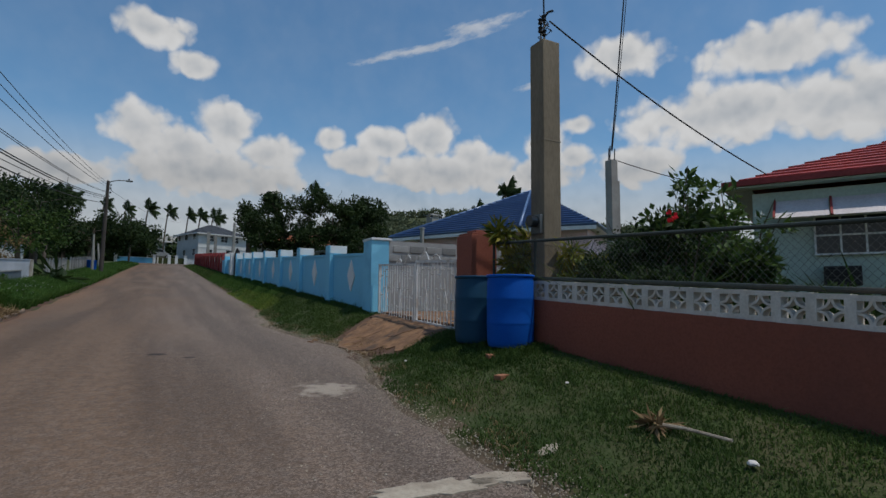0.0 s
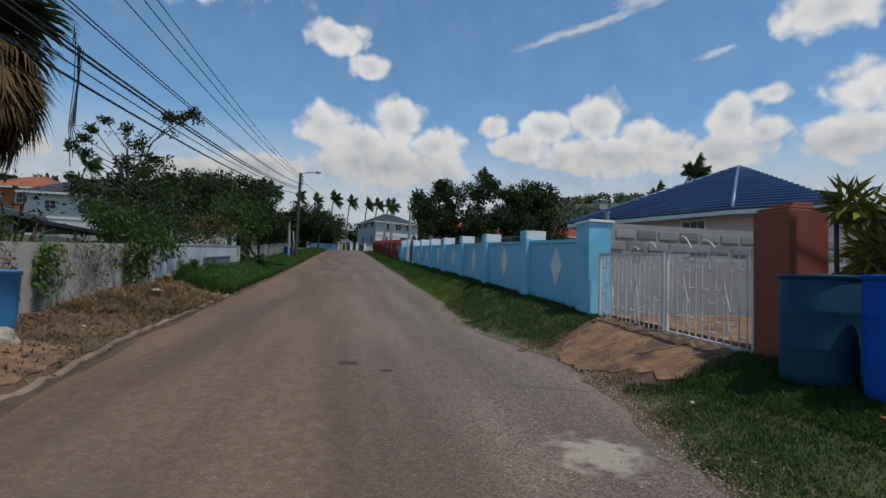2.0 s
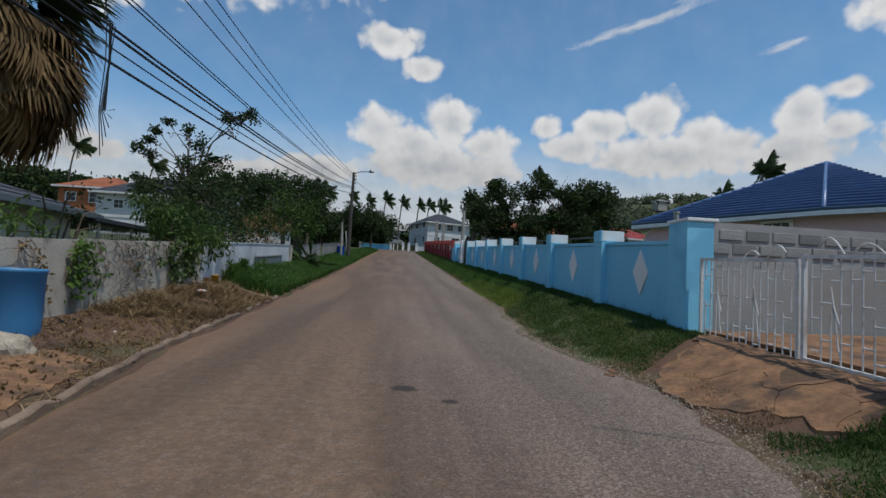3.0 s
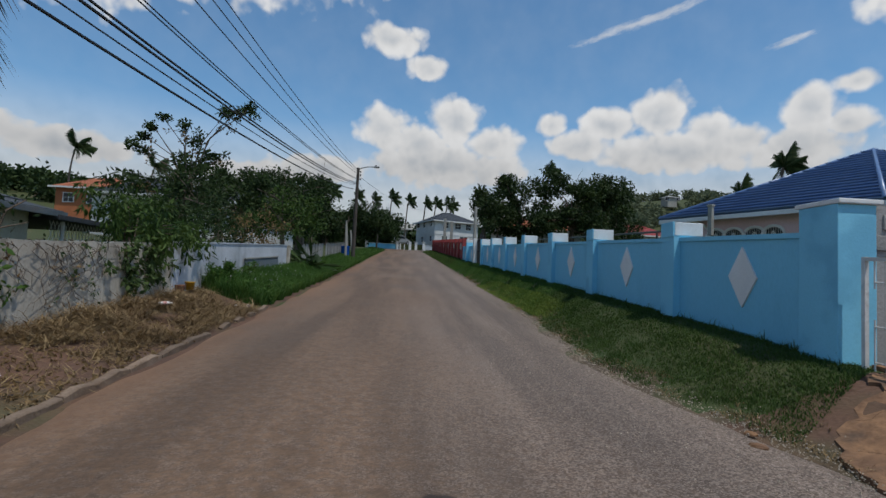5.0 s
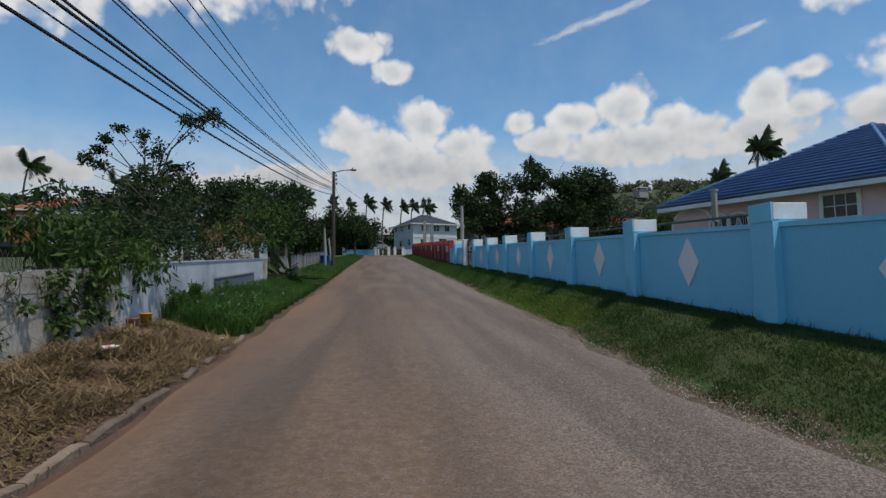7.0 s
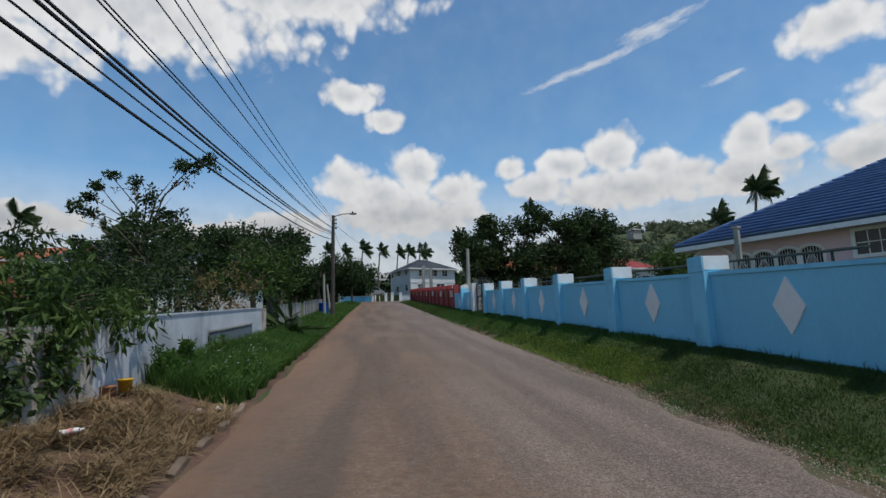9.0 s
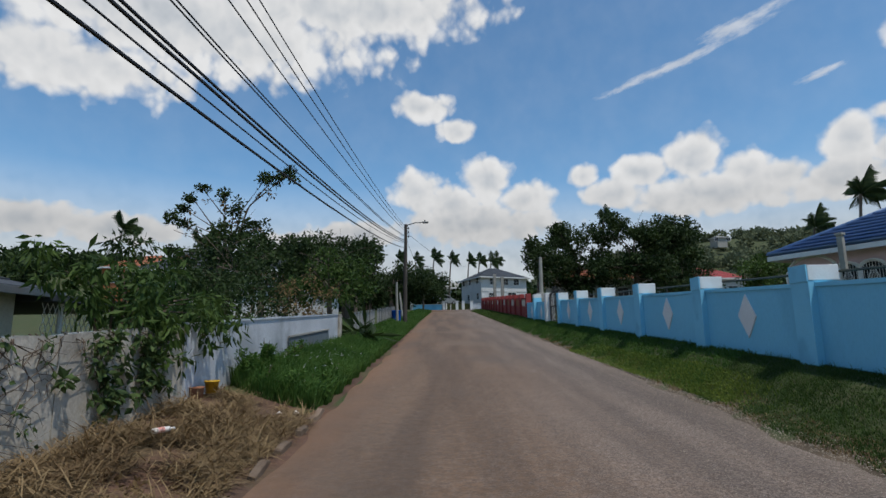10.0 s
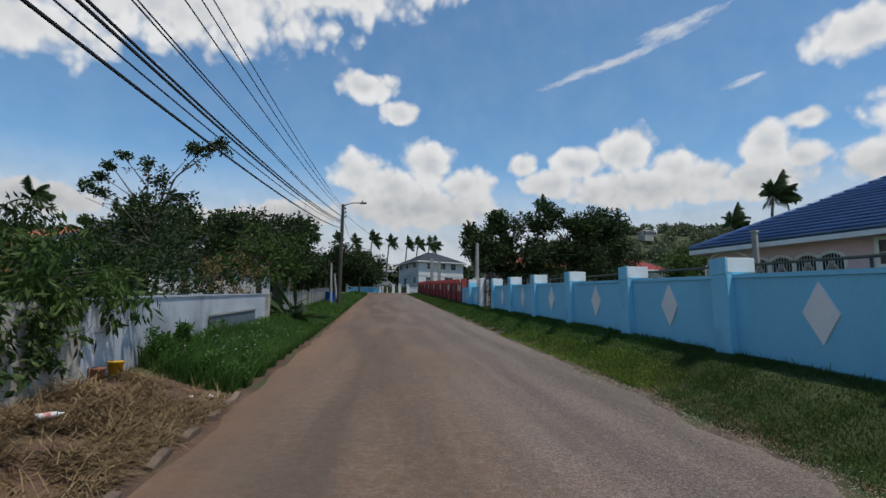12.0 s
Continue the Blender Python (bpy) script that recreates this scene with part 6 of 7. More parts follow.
# white house at the top of the street
hx = house("two_storey_house", (7.6, 100, 6.8), 8.6, 8, 4.5, 2.1, "house_white", "dark_roof", "white two-storey house with a dark grey roof at the street's end", 22, 2,
           (("front", -2.2, 3.8, 1.0, 1.0), ("front", 0.2, 3.8, 1.2, 1.0), ("front", 2.3, 3.8, 1.0, 1.0), ("front", -2.4, 1.4, 1.1, 1.0), ("front", 1.4, 1.4, 1.6, 1.2), ("left", -2.6, 4.1, 0.9, 1.0), ("left", 0.4, 4.1, 0.9, 1.0), ("left", 3, 4.1, 0.9, 1.0), ("left", -2.6, 1.4, 0.9, 1.0), ("left", 1, 1.4, 0.9, 1.0)))
house("hill_house", lying(1.6, 121), 8, 7, 3.9, 1.6, "house_cream", "grey_post", "cream house with a pale roof on the skyline", 12, 1, (("front", -1.5, 2.4, 1.2, 1.0), ("front", 1.6, 2.4, 1.2, 1.0)))
house("garden_house", lying(15.5, 66), 9, 6, 3.0, 1.6, "house_cream", "orange_roof", "small cream house half hidden by trees", 8, 1, (("front", -2, 1.6, 1.2, 1.0), ("front", 2, 1.6, 1.2, 1.0)))
house("garden_house", lying(31.5, 74), 8, 6, 3.2, 1.7, "house_white", "far_red", "low white house with a dull red roof", 12, 1, (("front", -2, 1.8, 1.2, 1.0), ("front", 2, 1.8, 1.2, 1.0)))
house("hill_house", (124, 243, 40.5), 5, 5, 3.4, 1.2, "grey_post", "grey_post", "pale house high on a wooded hill", 10, 1, (("front", -3, 2.6, 2, 1.6), ("front", 3, 2.6, 2, 1.6)))
house("garden_house", lying(-12.5, 46), 6, 5, 3.4, 1.2, "house_white", "dark_roof", "pale house glimpsed between trees", 0, 1, (("front", 0, 2.2, 1.2, 1.0),))

# walls and gates at the top of the street
for x0, x1, m_, lab in ((-6.2, -1.4, "blue_paint", "light blue wall at the top of the street"), (3.4, 12.0, "pale_wall", "pale wall at the top of the street")):
    bm = bmesh.new()
    z = float(road_z(91))
    bx(bm, ((x0 + x1) / 2, 91.3, z + 0.35), (x1 - x0, 0.2, 1.3), 0.01)
    w_ = tagged(part("wall_end", bm, m_), lab, "wall", kind="structure")
    bm = bmesh.new()
    bx(bm, ((x0 + x1) / 2, 91.3, z + 1.03), (x1 - x0 + 0.1, 0.3, 0.06))
    part("coping", bm, "white_paint", w_)
for x in (-6.3, -1.2, 0.9, 1.9, 3.2):
    p = thing("gatepost", (x, 91.2, float(road_z(91)) - 0.3), "white gatepost at the top of the street", "gatepost", "far gateposts")
    bm = bmesh.new()
    bx(bm, (0, 0, 0.85), (0.42, 0.42, 1.7), 0.02)
    part("shaft", bm, "white_paint", p)
    bm = bmesh.new()
    bx(bm, (0, 0, 1.74), (0.52, 0.52, 0.1), 0.02)
    part("cap", bm, "white_paint", p)
# retaining wall with pale bollards up the far drive
for k in range(9):
    p = thing("bollard", lying(-6.0 + k * 0.75, 95.5 + 0.2 * k, -0.1), "small white bollard edging a drive", "bollard", "drive bollards")
    bm = bmesh.new()
    lathe(bm, [(0.13, 0), (0.13, 1.9 - 0.10 * k), (0.09, 2.0 - 0.10 * k), (0, 2.02 - 0.10 * k)], 8)
    part("post", bm, "white_paint", p)


# ---- parked silver car on the far drive ----
def suv(at, turn, label):
    c = thing("parked_car", at, label, "car", turn=turn)
    prof = [(-2.15, 0.35), (-2.2, 0.75), (-2.1, 1.02), (-1.95, 1.5), (-1.6, 1.66), (0.35, 1.66), (1.05, 1.12), (2.0, 0.98), (2.18, 0.72), (2.15, 0.35)]
    bm = bmesh.new()
    prism(bm, [(x, -0.86, z) for x, z in prof], (0, 1.72, 0))
    bmesh.ops.bevel(bm, geom=list(bm.edges), offset=0.06, segments=2, affect="EDGES")
    part("body", bm, "car_silver", c)
    for sy in (-0.87, 0.87):
        bm = bmesh.new()
        prism(bm, [(-1.75, sy, 1.08), (-1.65, sy, 1.54), (0.25, sy, 1.54), (0.8, sy, 1.1)], (0, 0.012 if sy > 0 else -0.012, 0))
        part("side_window", bm, "glass", c)
        for wx_ in (-1.35, 1.35):
            bm = bmesh.new()
            tube(bm, [(wx_, sy * 0.86, 0.34), (wx_, sy * 1.04, 0.34)], 0.34, 18)
            wh = part("wheel", bm, "rubber", c)
            bm = bmesh.new()
            tube(bm, [(wx_, sy * 1.042, 0.34), (wx_, sy * 1.06, 0.34)], 0.2, 14)
            part("rim", bm, "car_silver", wh)
    return c


suv((-1.0, 101.0, float(ground_z(-1.0, 101)) + 1.0), 48, "silver car parked on a drive uphill")
bm = bmesh.new()
prism(bm, [(-6, 97, float(ground_z(-6, 97)) - 0.4), (4, 97, float(ground_z(4, 97)) - 0.4), (4, 106, float(ground_z(4, 106)) - 0.4), (-6, 106, float(ground_z(-6, 106)) - 0.4)], (0, 0, 1.38))
tagged(part("drive_terrace", bm, "turf"), "raised grassy terrace carrying a drive", "terrace", kind="structure")

# ---- street lamp, poles and cables ----
lamp = thing("street_lamp", (-3.80, 41.4, 2.35), "dark wooden utility pole with a street lamp on an arm", "street lamp")
bm = bmesh.new()
tube(bm, [(0, 0, -0.5), (0.03, 0, 3), (0.08, 0, 6.58)], [0.15, 0.13, 0.10], 12)
part("pole", bm, "wood_pole", lamp)
bm = bmesh.new()
tube(bm, [(0.08, 0, 6.35), (0.25, 0, 6.55), (0.7, 0, 6.68), (1.2, 0, 6.70)], 0.035, 8)
arm = part("arm", bm, "steel", lamp)
bm = bmesh.new()
bx(bm, (1.38, 0, 6.70), (0.42, 0.17, 0.10), 0.03)
bx(bm, (1.38, 0, 6.645), (0.3, 0.13, 0.03), 0.01)
lh = part("lamp_head", bm, "steel", lamp)
bm = bmesh.new()
tube(bm, [(1.34, 0, 6.74), (1.34, 0, 6.86)], 0.04, 8)
part("photocell", bm, "rubber", lh)
for z in (5.75, 6.05, 6.3):
    bm = bmesh.new()
    tube(bm, [(0.06, -0.02, z), (0.26, -0.02, z)], 0.02, 6)
    lathe(bm, [(0, -0.07), (0.05, -0.06), (0.03, 0), (0.055, 0.05), (0, 0.07)], 8, (0.26, -0.02, z))
    part("insulator", bm, "rubber", lamp)
for k, (x, y, h, lab) in enumerate(((-4.15, 39.8, 3.0, "leaning pale wooden post by the street"), (-4.4, 43.5, 2.6, "pale wooden post by the street"), (-4.3, 46.5, 2.4, "pale wooden post by the street"))):
    p = thing("fence_post", lying(x, y, -0.3), lab, "post")
    bm = bmesh.new()
    tube(bm, [(0, 0, 0), (-0.05 - 0.1 * k, 0, h)], [0.09, 0.06], 8)
    part("post", bm, "grey_post", p)
bm = bmesh.new()
tube(bm, [(0, 0, 0), (0.05, 0, 3.9)], [0.16, 0.09], 10)
p = thing("utility_post", (4.35, 37.5, 2.1), "slim pale concrete post behind a wall", "post")
part("shaft", bm, "grey_post", p)
bm = bmesh.new()
bx(bm, (0, 0, 0.9), (0.55, 0.5, 1.8), 0.02)
part("footing", bm, "grey_post", p)
for x, y, h in ((2.9, 72, 4.6), (3.6, 70, 4.2)):
    p = thing("garden_column", (x + 2.2, y, float(lut(y, RIGHT_Z)) - 0.2), "white concrete column standing above a red wall", "column", "white columns")
    bm = bmesh.new()
    bx(bm, (0, 0, h / 2), (0.36, 0.36, h), 0.02)
    part("shaft", bm, "grey_post", p)
far_pole = thing("utility_pole", lying(-3.9, 77), "thin dark utility pole at the top of the street", "pole")
bm = bmesh.new()
tube(bm, [(0, 0, -0.3), (0, 0, 6.4)], [0.13, 0.09], 10)
part("pole", bm, "wood_pole", far_pole)
bm = bmesh.new()
bx(bm, (0, 0, 6.0), (1.2, 0.08, 0.1), 0.01)
part("cross_arm", bm, "wood_pole", far_pole)
slope_pole = thing("utility_pole", lying(27.5, 68), "slim pale utility pole among trees", "pole")
bm = bmesh.new()
tube(bm, [(0, 0, -0.3), (0, 0, 8.2)], [0.14, 0.09], 10)
part("pole", bm, "grey_post", slope_pole)
bm = bmesh.new()
bx(bm, (0, 0, 7.7), (1.3, 0.08, 0.1), 0.01)
part("cross_arm", bm, "grey_post", slope_pole)


def overhead(z_pole, mid, z_end, r, label):
    """A slack cable: its height at the lamp pole, at a middle point (y, z), and past the street's foot."""
    ys = (41.4, mid[0], -24.0)
    cz, cxx = np.polyfit(ys, (z_pole, mid[1], z_end), 2), np.polyfit(ys, (-3.78, -4.2, -4.3), 2)
    yy = np.linspace(ys[0], ys[2], 34)
    wire("overhead_cable", [(float(np.polyval(cxx, y)), float(y), float(np.polyval(cz, y))) for y in yy], r, label)


THICK, THIN = "thick black overhead telephone cable", "thin black overhead power line"
overhead(7.35, (9.9, 3.91), 3.1, 0.021, THICK)
overhead(7.65, (10.2, 4.14), 3.3, 0.012, THIN)
overhead(7.75, (10.6, 4.36), 3.5, 0.022, THICK)
overhead(7.85, (10.8, 4.46), 3.6, 0.020, THICK)
overhead(8.1, (11.7, 5.03), 4.3, 0.012, THIN)
overhead(8.15, (11.9, 5.12), 4.4, 0.012, THIN)
overhead(8.5, (13.4, 6.04), 5.6, 0.012, THIN)
overhead(8.65, (14.0, 6.47), 6.1, 0.012, THIN)
overhead(8.8, (14.6, 6.83), 6.5, 0.012, THIN)
wire("overhead_cable", sag((-3.72, 41.4, 8.4), (2.0, 76, 10.6), 0.6), 0.012, "thin line running on up the street")
wire("overhead_cable", sag((-3.72, 41.4, 8.1), (-3.9, 77, 10.6), 0.8), 0.014, "dark line running on up the street")
# loose strands hanging from the cables
hang = thing("hanging_strands", (-3.80, 7.48, 4.05), "loose thin strands hanging from overhead cables", "cable")
for k in range(6):
    bm = bmesh.new()
    o = 0.015 * k
    tube(bm, [(o, 0.03 * (k % 3), -0.02 * k), (o + 0.03 * math.sin(k), 0.05, -0.55), (o - 0.03, 0.06, -1.15), (o + 0.02, 0.07 + 0.02 * k, -1.7 + 0.12 * k)], 0.006, 4)
    part("strand", bm, "cable", hang)
for k in range(4):
    bm = bmesh.new()
    tube(bm, [(-0.02, -0.03 + 0.1 * t, 0.22 * math.sin(k + 2.5 * t) * (1 - t)) for t in np.linspace(0, 1, 6)], 0.005, 4)
    part("strand", bm, "cable", hang)

# ---- shaggy fan palm ----
fp = thing("fan_palm", lying(-6.5, 9.15), "fan palm with a shaggy skirt of dry fronds", "palm tree")
bm = bmesh.new()
tube(bm, [(0, 0, -0.3), (0.05, 0, 1.5), (0, 0, 4.6)], [0.24, 0.2, 0.2], 10)
part("trunk", bm, "bark", fp)
r_ = np.random.default_rng(5)


def fan(rngs, length, n, droopy):
    V, F = [], []
    st = 0.45 * length
    for k in range(n):
        a = (k / (n - 1) - 0.5) * 2.6
        L = length * (0.62 - 0.12 * abs(a)) * rngs.uniform(0.9, 1.1)
        d = np.array([math.cos(a), math.sin(a), 0.0])
        s = np.array([-d[1], d[0], 0.0]) * 0.028 * length
        p0 = np.array([st, 0, 0.0])
        p1 = p0 + d * L * 0.55 + np.array([0, 0, 0.03])
        p2 = p0 + d * L * 0.85 + np.array([0, 0, -droopy * L * 0.25])
        p3 = p0 + d * L + np.array([0, 0, -droopy * L * 0.6])
        o = len(V)
        V.extend([p0 - s * 0.3, p0 + s * 0.3, p1 + s, p1 - s, p2 + s * 0.6, p2 - s * 0.6, p3])
        F.extend([(o, o + 1, o + 2, o + 3), (o + 3, o + 2, o + 4, o + 5), (o + 5, o + 4, o + 6)])
    o = len(V)
    V.extend([np.array([0, -0.015, 0]), np.array([0, 0.015, 0]), np.array([st, 0.012, 0]), np.array([st, -0.012, 0])])
    F.append((o, o + 1, o + 2, o + 3))
    return np.array(V), F


FANS = {}
for m_, dr in (("palm_leaf", 0.55), ("leaf_dry", 1.1)):
    FANS[m_] = [mesh_np("fan_frond", *fan(r_, 1.75 if m_ == "palm_leaf" else 1.45, 34, dr + 0.2 * q), m_) for q in range(3)]
for k in range(26):
    a = k * 137.5
    up = -66 + k * 2.0
    piece("fan_frond", FANS["palm_leaf"][k % 3], fp, Matrix.Translation((0, 0, 4.35)) @ pose(0, 0, 0, r_.uniform(-25, 25), up, a))
for k in range(150):
    a = k * 137.5 + r_.uniform(-10, 10)
    up = r_.uniform(-22, 50)
    piece("dry_frond", FANS["leaf_dry"][k % 3], fp, Matrix.Translation((0, 0, 4.3 - 0.9 * r_.random())) @ pose(0, 0, 0, r_.uniform(-30, 30), up, a))

# ---- growth over the weathered wall ----
def overhang(name, at, lobes_, rngs, label, material, leaf, width, per, hang=0.6):
    o = thing(name, at, label, "shrub")
    bm = bmesh.new()
    for x, y, z, r in lobes_:
        tube(bm, [(-0.5, 0.2 * y, -0.9), (x * 0.5 - 0.2, y * 0.6, z * 0.6 + 0.1), (x, y, z)], [0.03, 0.018, 0.006], 5)
    part("stem", bm, "twig", o)
    cs, rs = [], []
    for x, y, z, r in lobes_:
        for q in range(5):
            cs.append(np.array([x, y, z]) + rngs.normal(scale=0.5 * r, size=3))
            rs.append(r * rngs.uniform(0.35, 0.6))
    V, F = leaves(rngs, cs, rs, per * 4, leaf, width, hang, 0.9, 0.3)
    part("leaves", mesh_np("leaves", V, F, material), material, o)
    return o


r_ = np.random.default_rng(41)
overhang("mango_shrub", (-5.1, 13.85, 1.64), [(0.25, -0.35, 0.15, 0.36), (0.35, 0.05, 0.30, 0.42), (0.3, 0.45, 0.2, 0.4), (0.42, 0.6, -0.12, 0.24), (-0.3, -0.2, 0.5, 0.46), (-0.5, 0.5, 0.7, 0.5), (-0.7, 0.3, 0.8, 0.4), (0.38, -0.2, -0.12, 0.26), (-0.5, 1.0, 0.5, 0.45), (0.1, 0.95, 0.15, 0.36), (0.25, 1.4, 0.15, 0.34), (-0.1, -0.9, 0.4, 0.42), (0.3, -0.85, 0.1, 0.32), (0.42, -0.7, -0.25, 0.22), (-0.4, -1.2, 0.6, 0.4), (-0.2, 1.5, 0.5, 0.42)],
         r_, "long-leaved shrub hanging over a garden wall", "leaf_mid", 0.16, 0.045, 250, 1.2)
overhang("mango_shrub", (-7.0, 17.6, 1.5), [(0, -0.5, 0.6, 0.7), (0.2, 0.5, 0.9, 0.8), (-0.6, 1.2, 1.2, 0.8), (-0.8, 0, 1.5, 0.7), (0.3, 1.6, 0.4, 0.7), (-1.2, 2.2, 1.0, 0.9), (0.2, 2.6, 0.5, 0.7)],
         r_, "dark leafy shrub behind a garden wall", "leaf_dark", 0.17, 0.05, 150, 0.8)
overhang("thin_shrub", (-5.7, 10.6, 1.2), [(0, -0.6, 0.4, 0.35), (0.1, 0.0, 0.75, 0.35), (0, 0.7, 0.55, 0.4), (-0.3, 0.3, 1.25, 0.35), (-0.2, 1.1, 1.0, 0.4), (-0.4, -0.4, 1.05, 0.3)],
         r_, "thin twiggy shrub behind a garden wall", "leaf_dark", 0.10, 0.045, 20, 0.2)
overhang("thin_shrub", (-5.5, 8.9, 1.2), [(0.3, 0, 0.25, 0.3), (0.35, 0.3, 0.0, 0.3), (0, -0.4, 0.35, 0.35)], r_, "yellow-green shrub leaning over a garden wall", "leaf_light", 0.12, 0.05, 160, 0.5)
overhang("garden_shrub", (-6.4, 20.5, 1.9), [(0, -1.2, 0.3, 0.7), (0, 0, 0.5, 0.8), (0, 1.2, 0.35, 0.7), (-0.8, 0.6, 0.9, 0.8), (-0.9, -1.0, 0.8, 0.8), (0, 2.4, 0.4, 0.7), (-0.6, 3.2, 0.8, 0.8)], r_, "dark hedge behind a pale garden wall", "leaf_dark", 0.12, 0.06, 130, 0.3)
overhang("garden_shrub", (-6.2, 26.0, 2.1), [(0, -1.0, 0.3, 0.8), (0, 0.6, 0.5, 0.9), (0, 2.2, 0.5, 0.9), (-0.8, 1.2, 1.0, 0.9), (-1.2, -0.6, 0.9, 0.9)], r_, "reddish-brown dying shrubs by the street", "leaf_dry", 0.12, 0.06, 60, 0.3)


def vine(rngs, y0, y1, label, n=8, leafy=90, material="leaf_vine", low=0.2, big=0.085):
    """Stems wandering down the wall's face, with leaves along them."""
    v = thing("wall_vine", (LEFT_X + 0.02, (y0 + y1) / 2, left_top((y0 + y1) / 2)), label, "vine", "wall vines")
    ym = (y0 + y1) / 2
    bm = bmesh.new()
    pts_all = []
    for k in range(n):
        y = rngs.uniform(y0, y1)
        z = left_top(y) + 0.02
        end = float(lut(y, LEFT_Z)) + rngs.uniform(low, 0.7)
        pts = [(-0.08, y - ym, z - left_top(ym))]
        while z > end:
            z -= rngs.uniform(0.05, 0.12)
            y += rngs.normal(scale=0.12)
            pts.append((0.012 + 0.02 * rngs.random(), y - ym, z - left_top(ym)))
        tube(bm, pts, [0.006 - 0.004 * i / len(pts) for i in range(len(pts))], 4)
        pts_all += pts[1:]
        for q in range(3):
            p = pts[rngs.integers(1, len(pts))]
            e = (p[0] + 0.01, p[1] + rngs.normal(scale=0.25), p[2] - rngs.uniform(-0.05, 0.25))
            tube(bm, [p, ((p[0] + e[0]) / 2, (p[1] + e[1]) / 2, (p[2] + e[2]) / 2 + 0.05), e], [0.0035, 0.0025, 0.0015], 4)
            pts_all.append(e)
    part("stem", bm, "twig", v)
    pick = [pts_all[i] for i in rngs.integers(0, len(pts_all), leafy)]
    V, F = leaves(rngs, np.array(pick) + np.array([0.03, 0, 0]), np.full(len(pick), 0.05), 1600, big, big * 0.5, 0.9, 1.0, 0.2)
    V[:, 0] = np.maximum(V[:, 0], 0.008)
    part("leaves", mesh_np("leaves", V, F, material), material, v)


vine(r_, 8.6, 9.3, "leafy green vine hanging down a grey wall", 6, 90, "leaf_light", 0.35, 0.10)
vine(r_, 9.5, 11.0, "tangle of bare brown vine stems on a wall", 15, 14, "leaf_dry", 0.02, 0.06)
vine(r_, 10.9, 12.0, "bare vine stems with few leaves on a wall", 11, 26, "leaf_vine", 0.05, 0.07)
vine(r_, 12.1, 13.7, "leafy vine spilling down a grey wall", 11, 190, "leaf_vine", 0.15, 0.11)
vine(r_, 7.6, 8.4, "sparse dry vine on a grey wall", 3, 14, "leaf_dry", 0.3)

# ---- verges ----
def spots(n, xa, xb, ya, yb, keep=None):
    x, y = r_.uniform(0, 1, n), r_.uniform(ya, yb, n)
    a = lut(y, xa) if isinstance(xa, tuple) else xa
    b = lut(y, xb) if isinstance(xb, tuple) else xb
    x = a + (b - a) * x
    if keep is not None:
        k = keep(x, y)
        x, y = x[k], y[k]
    return np.stack([x, y, ground_z(x, y) - 0.01], 1)


def patchy(x, y):
    v = np.array([noise.noise((float(a) * 1.3, float(b) * 0.9, 2.0)) + 0.5 * noise.noise((float(a) * 4, float(b) * 3, 5.0)) for a, b in zip(x, y)])
    e = lut(y, EDGE_R)
    drive = (y > 4.5 - 0.3 * (x - 3)) & (y < 7.15 + 0.5 * (x - 3)) & (x > 2.75 + 0.5 * np.clip((5.2 - y), 0, 1))
    v = v + r_.normal(scale=0.30, size=len(v))
    return (v > -0.74 + 1.6 * np.exp(-np.maximum(x - e + 0.03 + 0.07 * np.sin(y * 2.9) + 0.05 * np.sin(y * 7.1), 0) / 0.20)) & ~drive


P = spots(170000, EDGE_R, 4.0, -5.0, 16, patchy)
V, F = blades(r_, P, 0.050, 0.0045, 0.65)
tagged(new("verge_grass", mesh_np("verge_grass", V, F, "grass")), "short patchy green grass along the wall", "grass", kind="stuff")
P = spots(55000, EDGE_R, 4.0, 16, 42, patchy)
V, F = blades(r_, P, 0.075, 0.009, 0.55)
tagged(new("verge_grass_far", mesh_np("verge_grass_far", V, F, "grass_tall")), "sunny green grass along the far wall", "grass", kind="stuff")
P = spots(16000, EDGE_R, 4.0, 42, 82)
V, F = blades(r_, P, 0.12, 0.03, 0.55)
tagged(new("verge_grass_end", mesh_np("verge_grass_end", V, F, "grass")), "grass at the top of the street", "grass", kind="stuff")
# yellowish strip of grass: sunlight on it is put into the brighter blade colour
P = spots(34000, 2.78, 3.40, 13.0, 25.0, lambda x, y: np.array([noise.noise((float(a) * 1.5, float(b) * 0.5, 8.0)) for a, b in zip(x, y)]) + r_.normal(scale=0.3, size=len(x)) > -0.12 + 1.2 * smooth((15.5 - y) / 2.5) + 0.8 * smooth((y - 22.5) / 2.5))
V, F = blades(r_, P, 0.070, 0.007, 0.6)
tagged(new("yellow_grass", mesh_np("yellow_grass", V, F, "sun_tinted_grass")), "verge grass coloured yellow-green to stand for sunlight", "grass", kind="stuff")
# dry tufts where the grass gives out at the road
P = spots(34000, EDGE_R, 3.3, -4, 30, lambda x, y: (x < lut(y, EDGE_R) + 0.42) & (np.array([noise.noise((float(a) * 2, float(b) * 1.4, 3.0)) for a, b in zip(x, y)]) > 0.0))
V, F = blades(r_, P, 0.05, 0.005, 0.8)
tagged(new("dry_tufts", mesh_np("dry_tufts", V, F, "straw")), "dry brown grass tufts at the road's edge", "dry grass", kind="stuff")
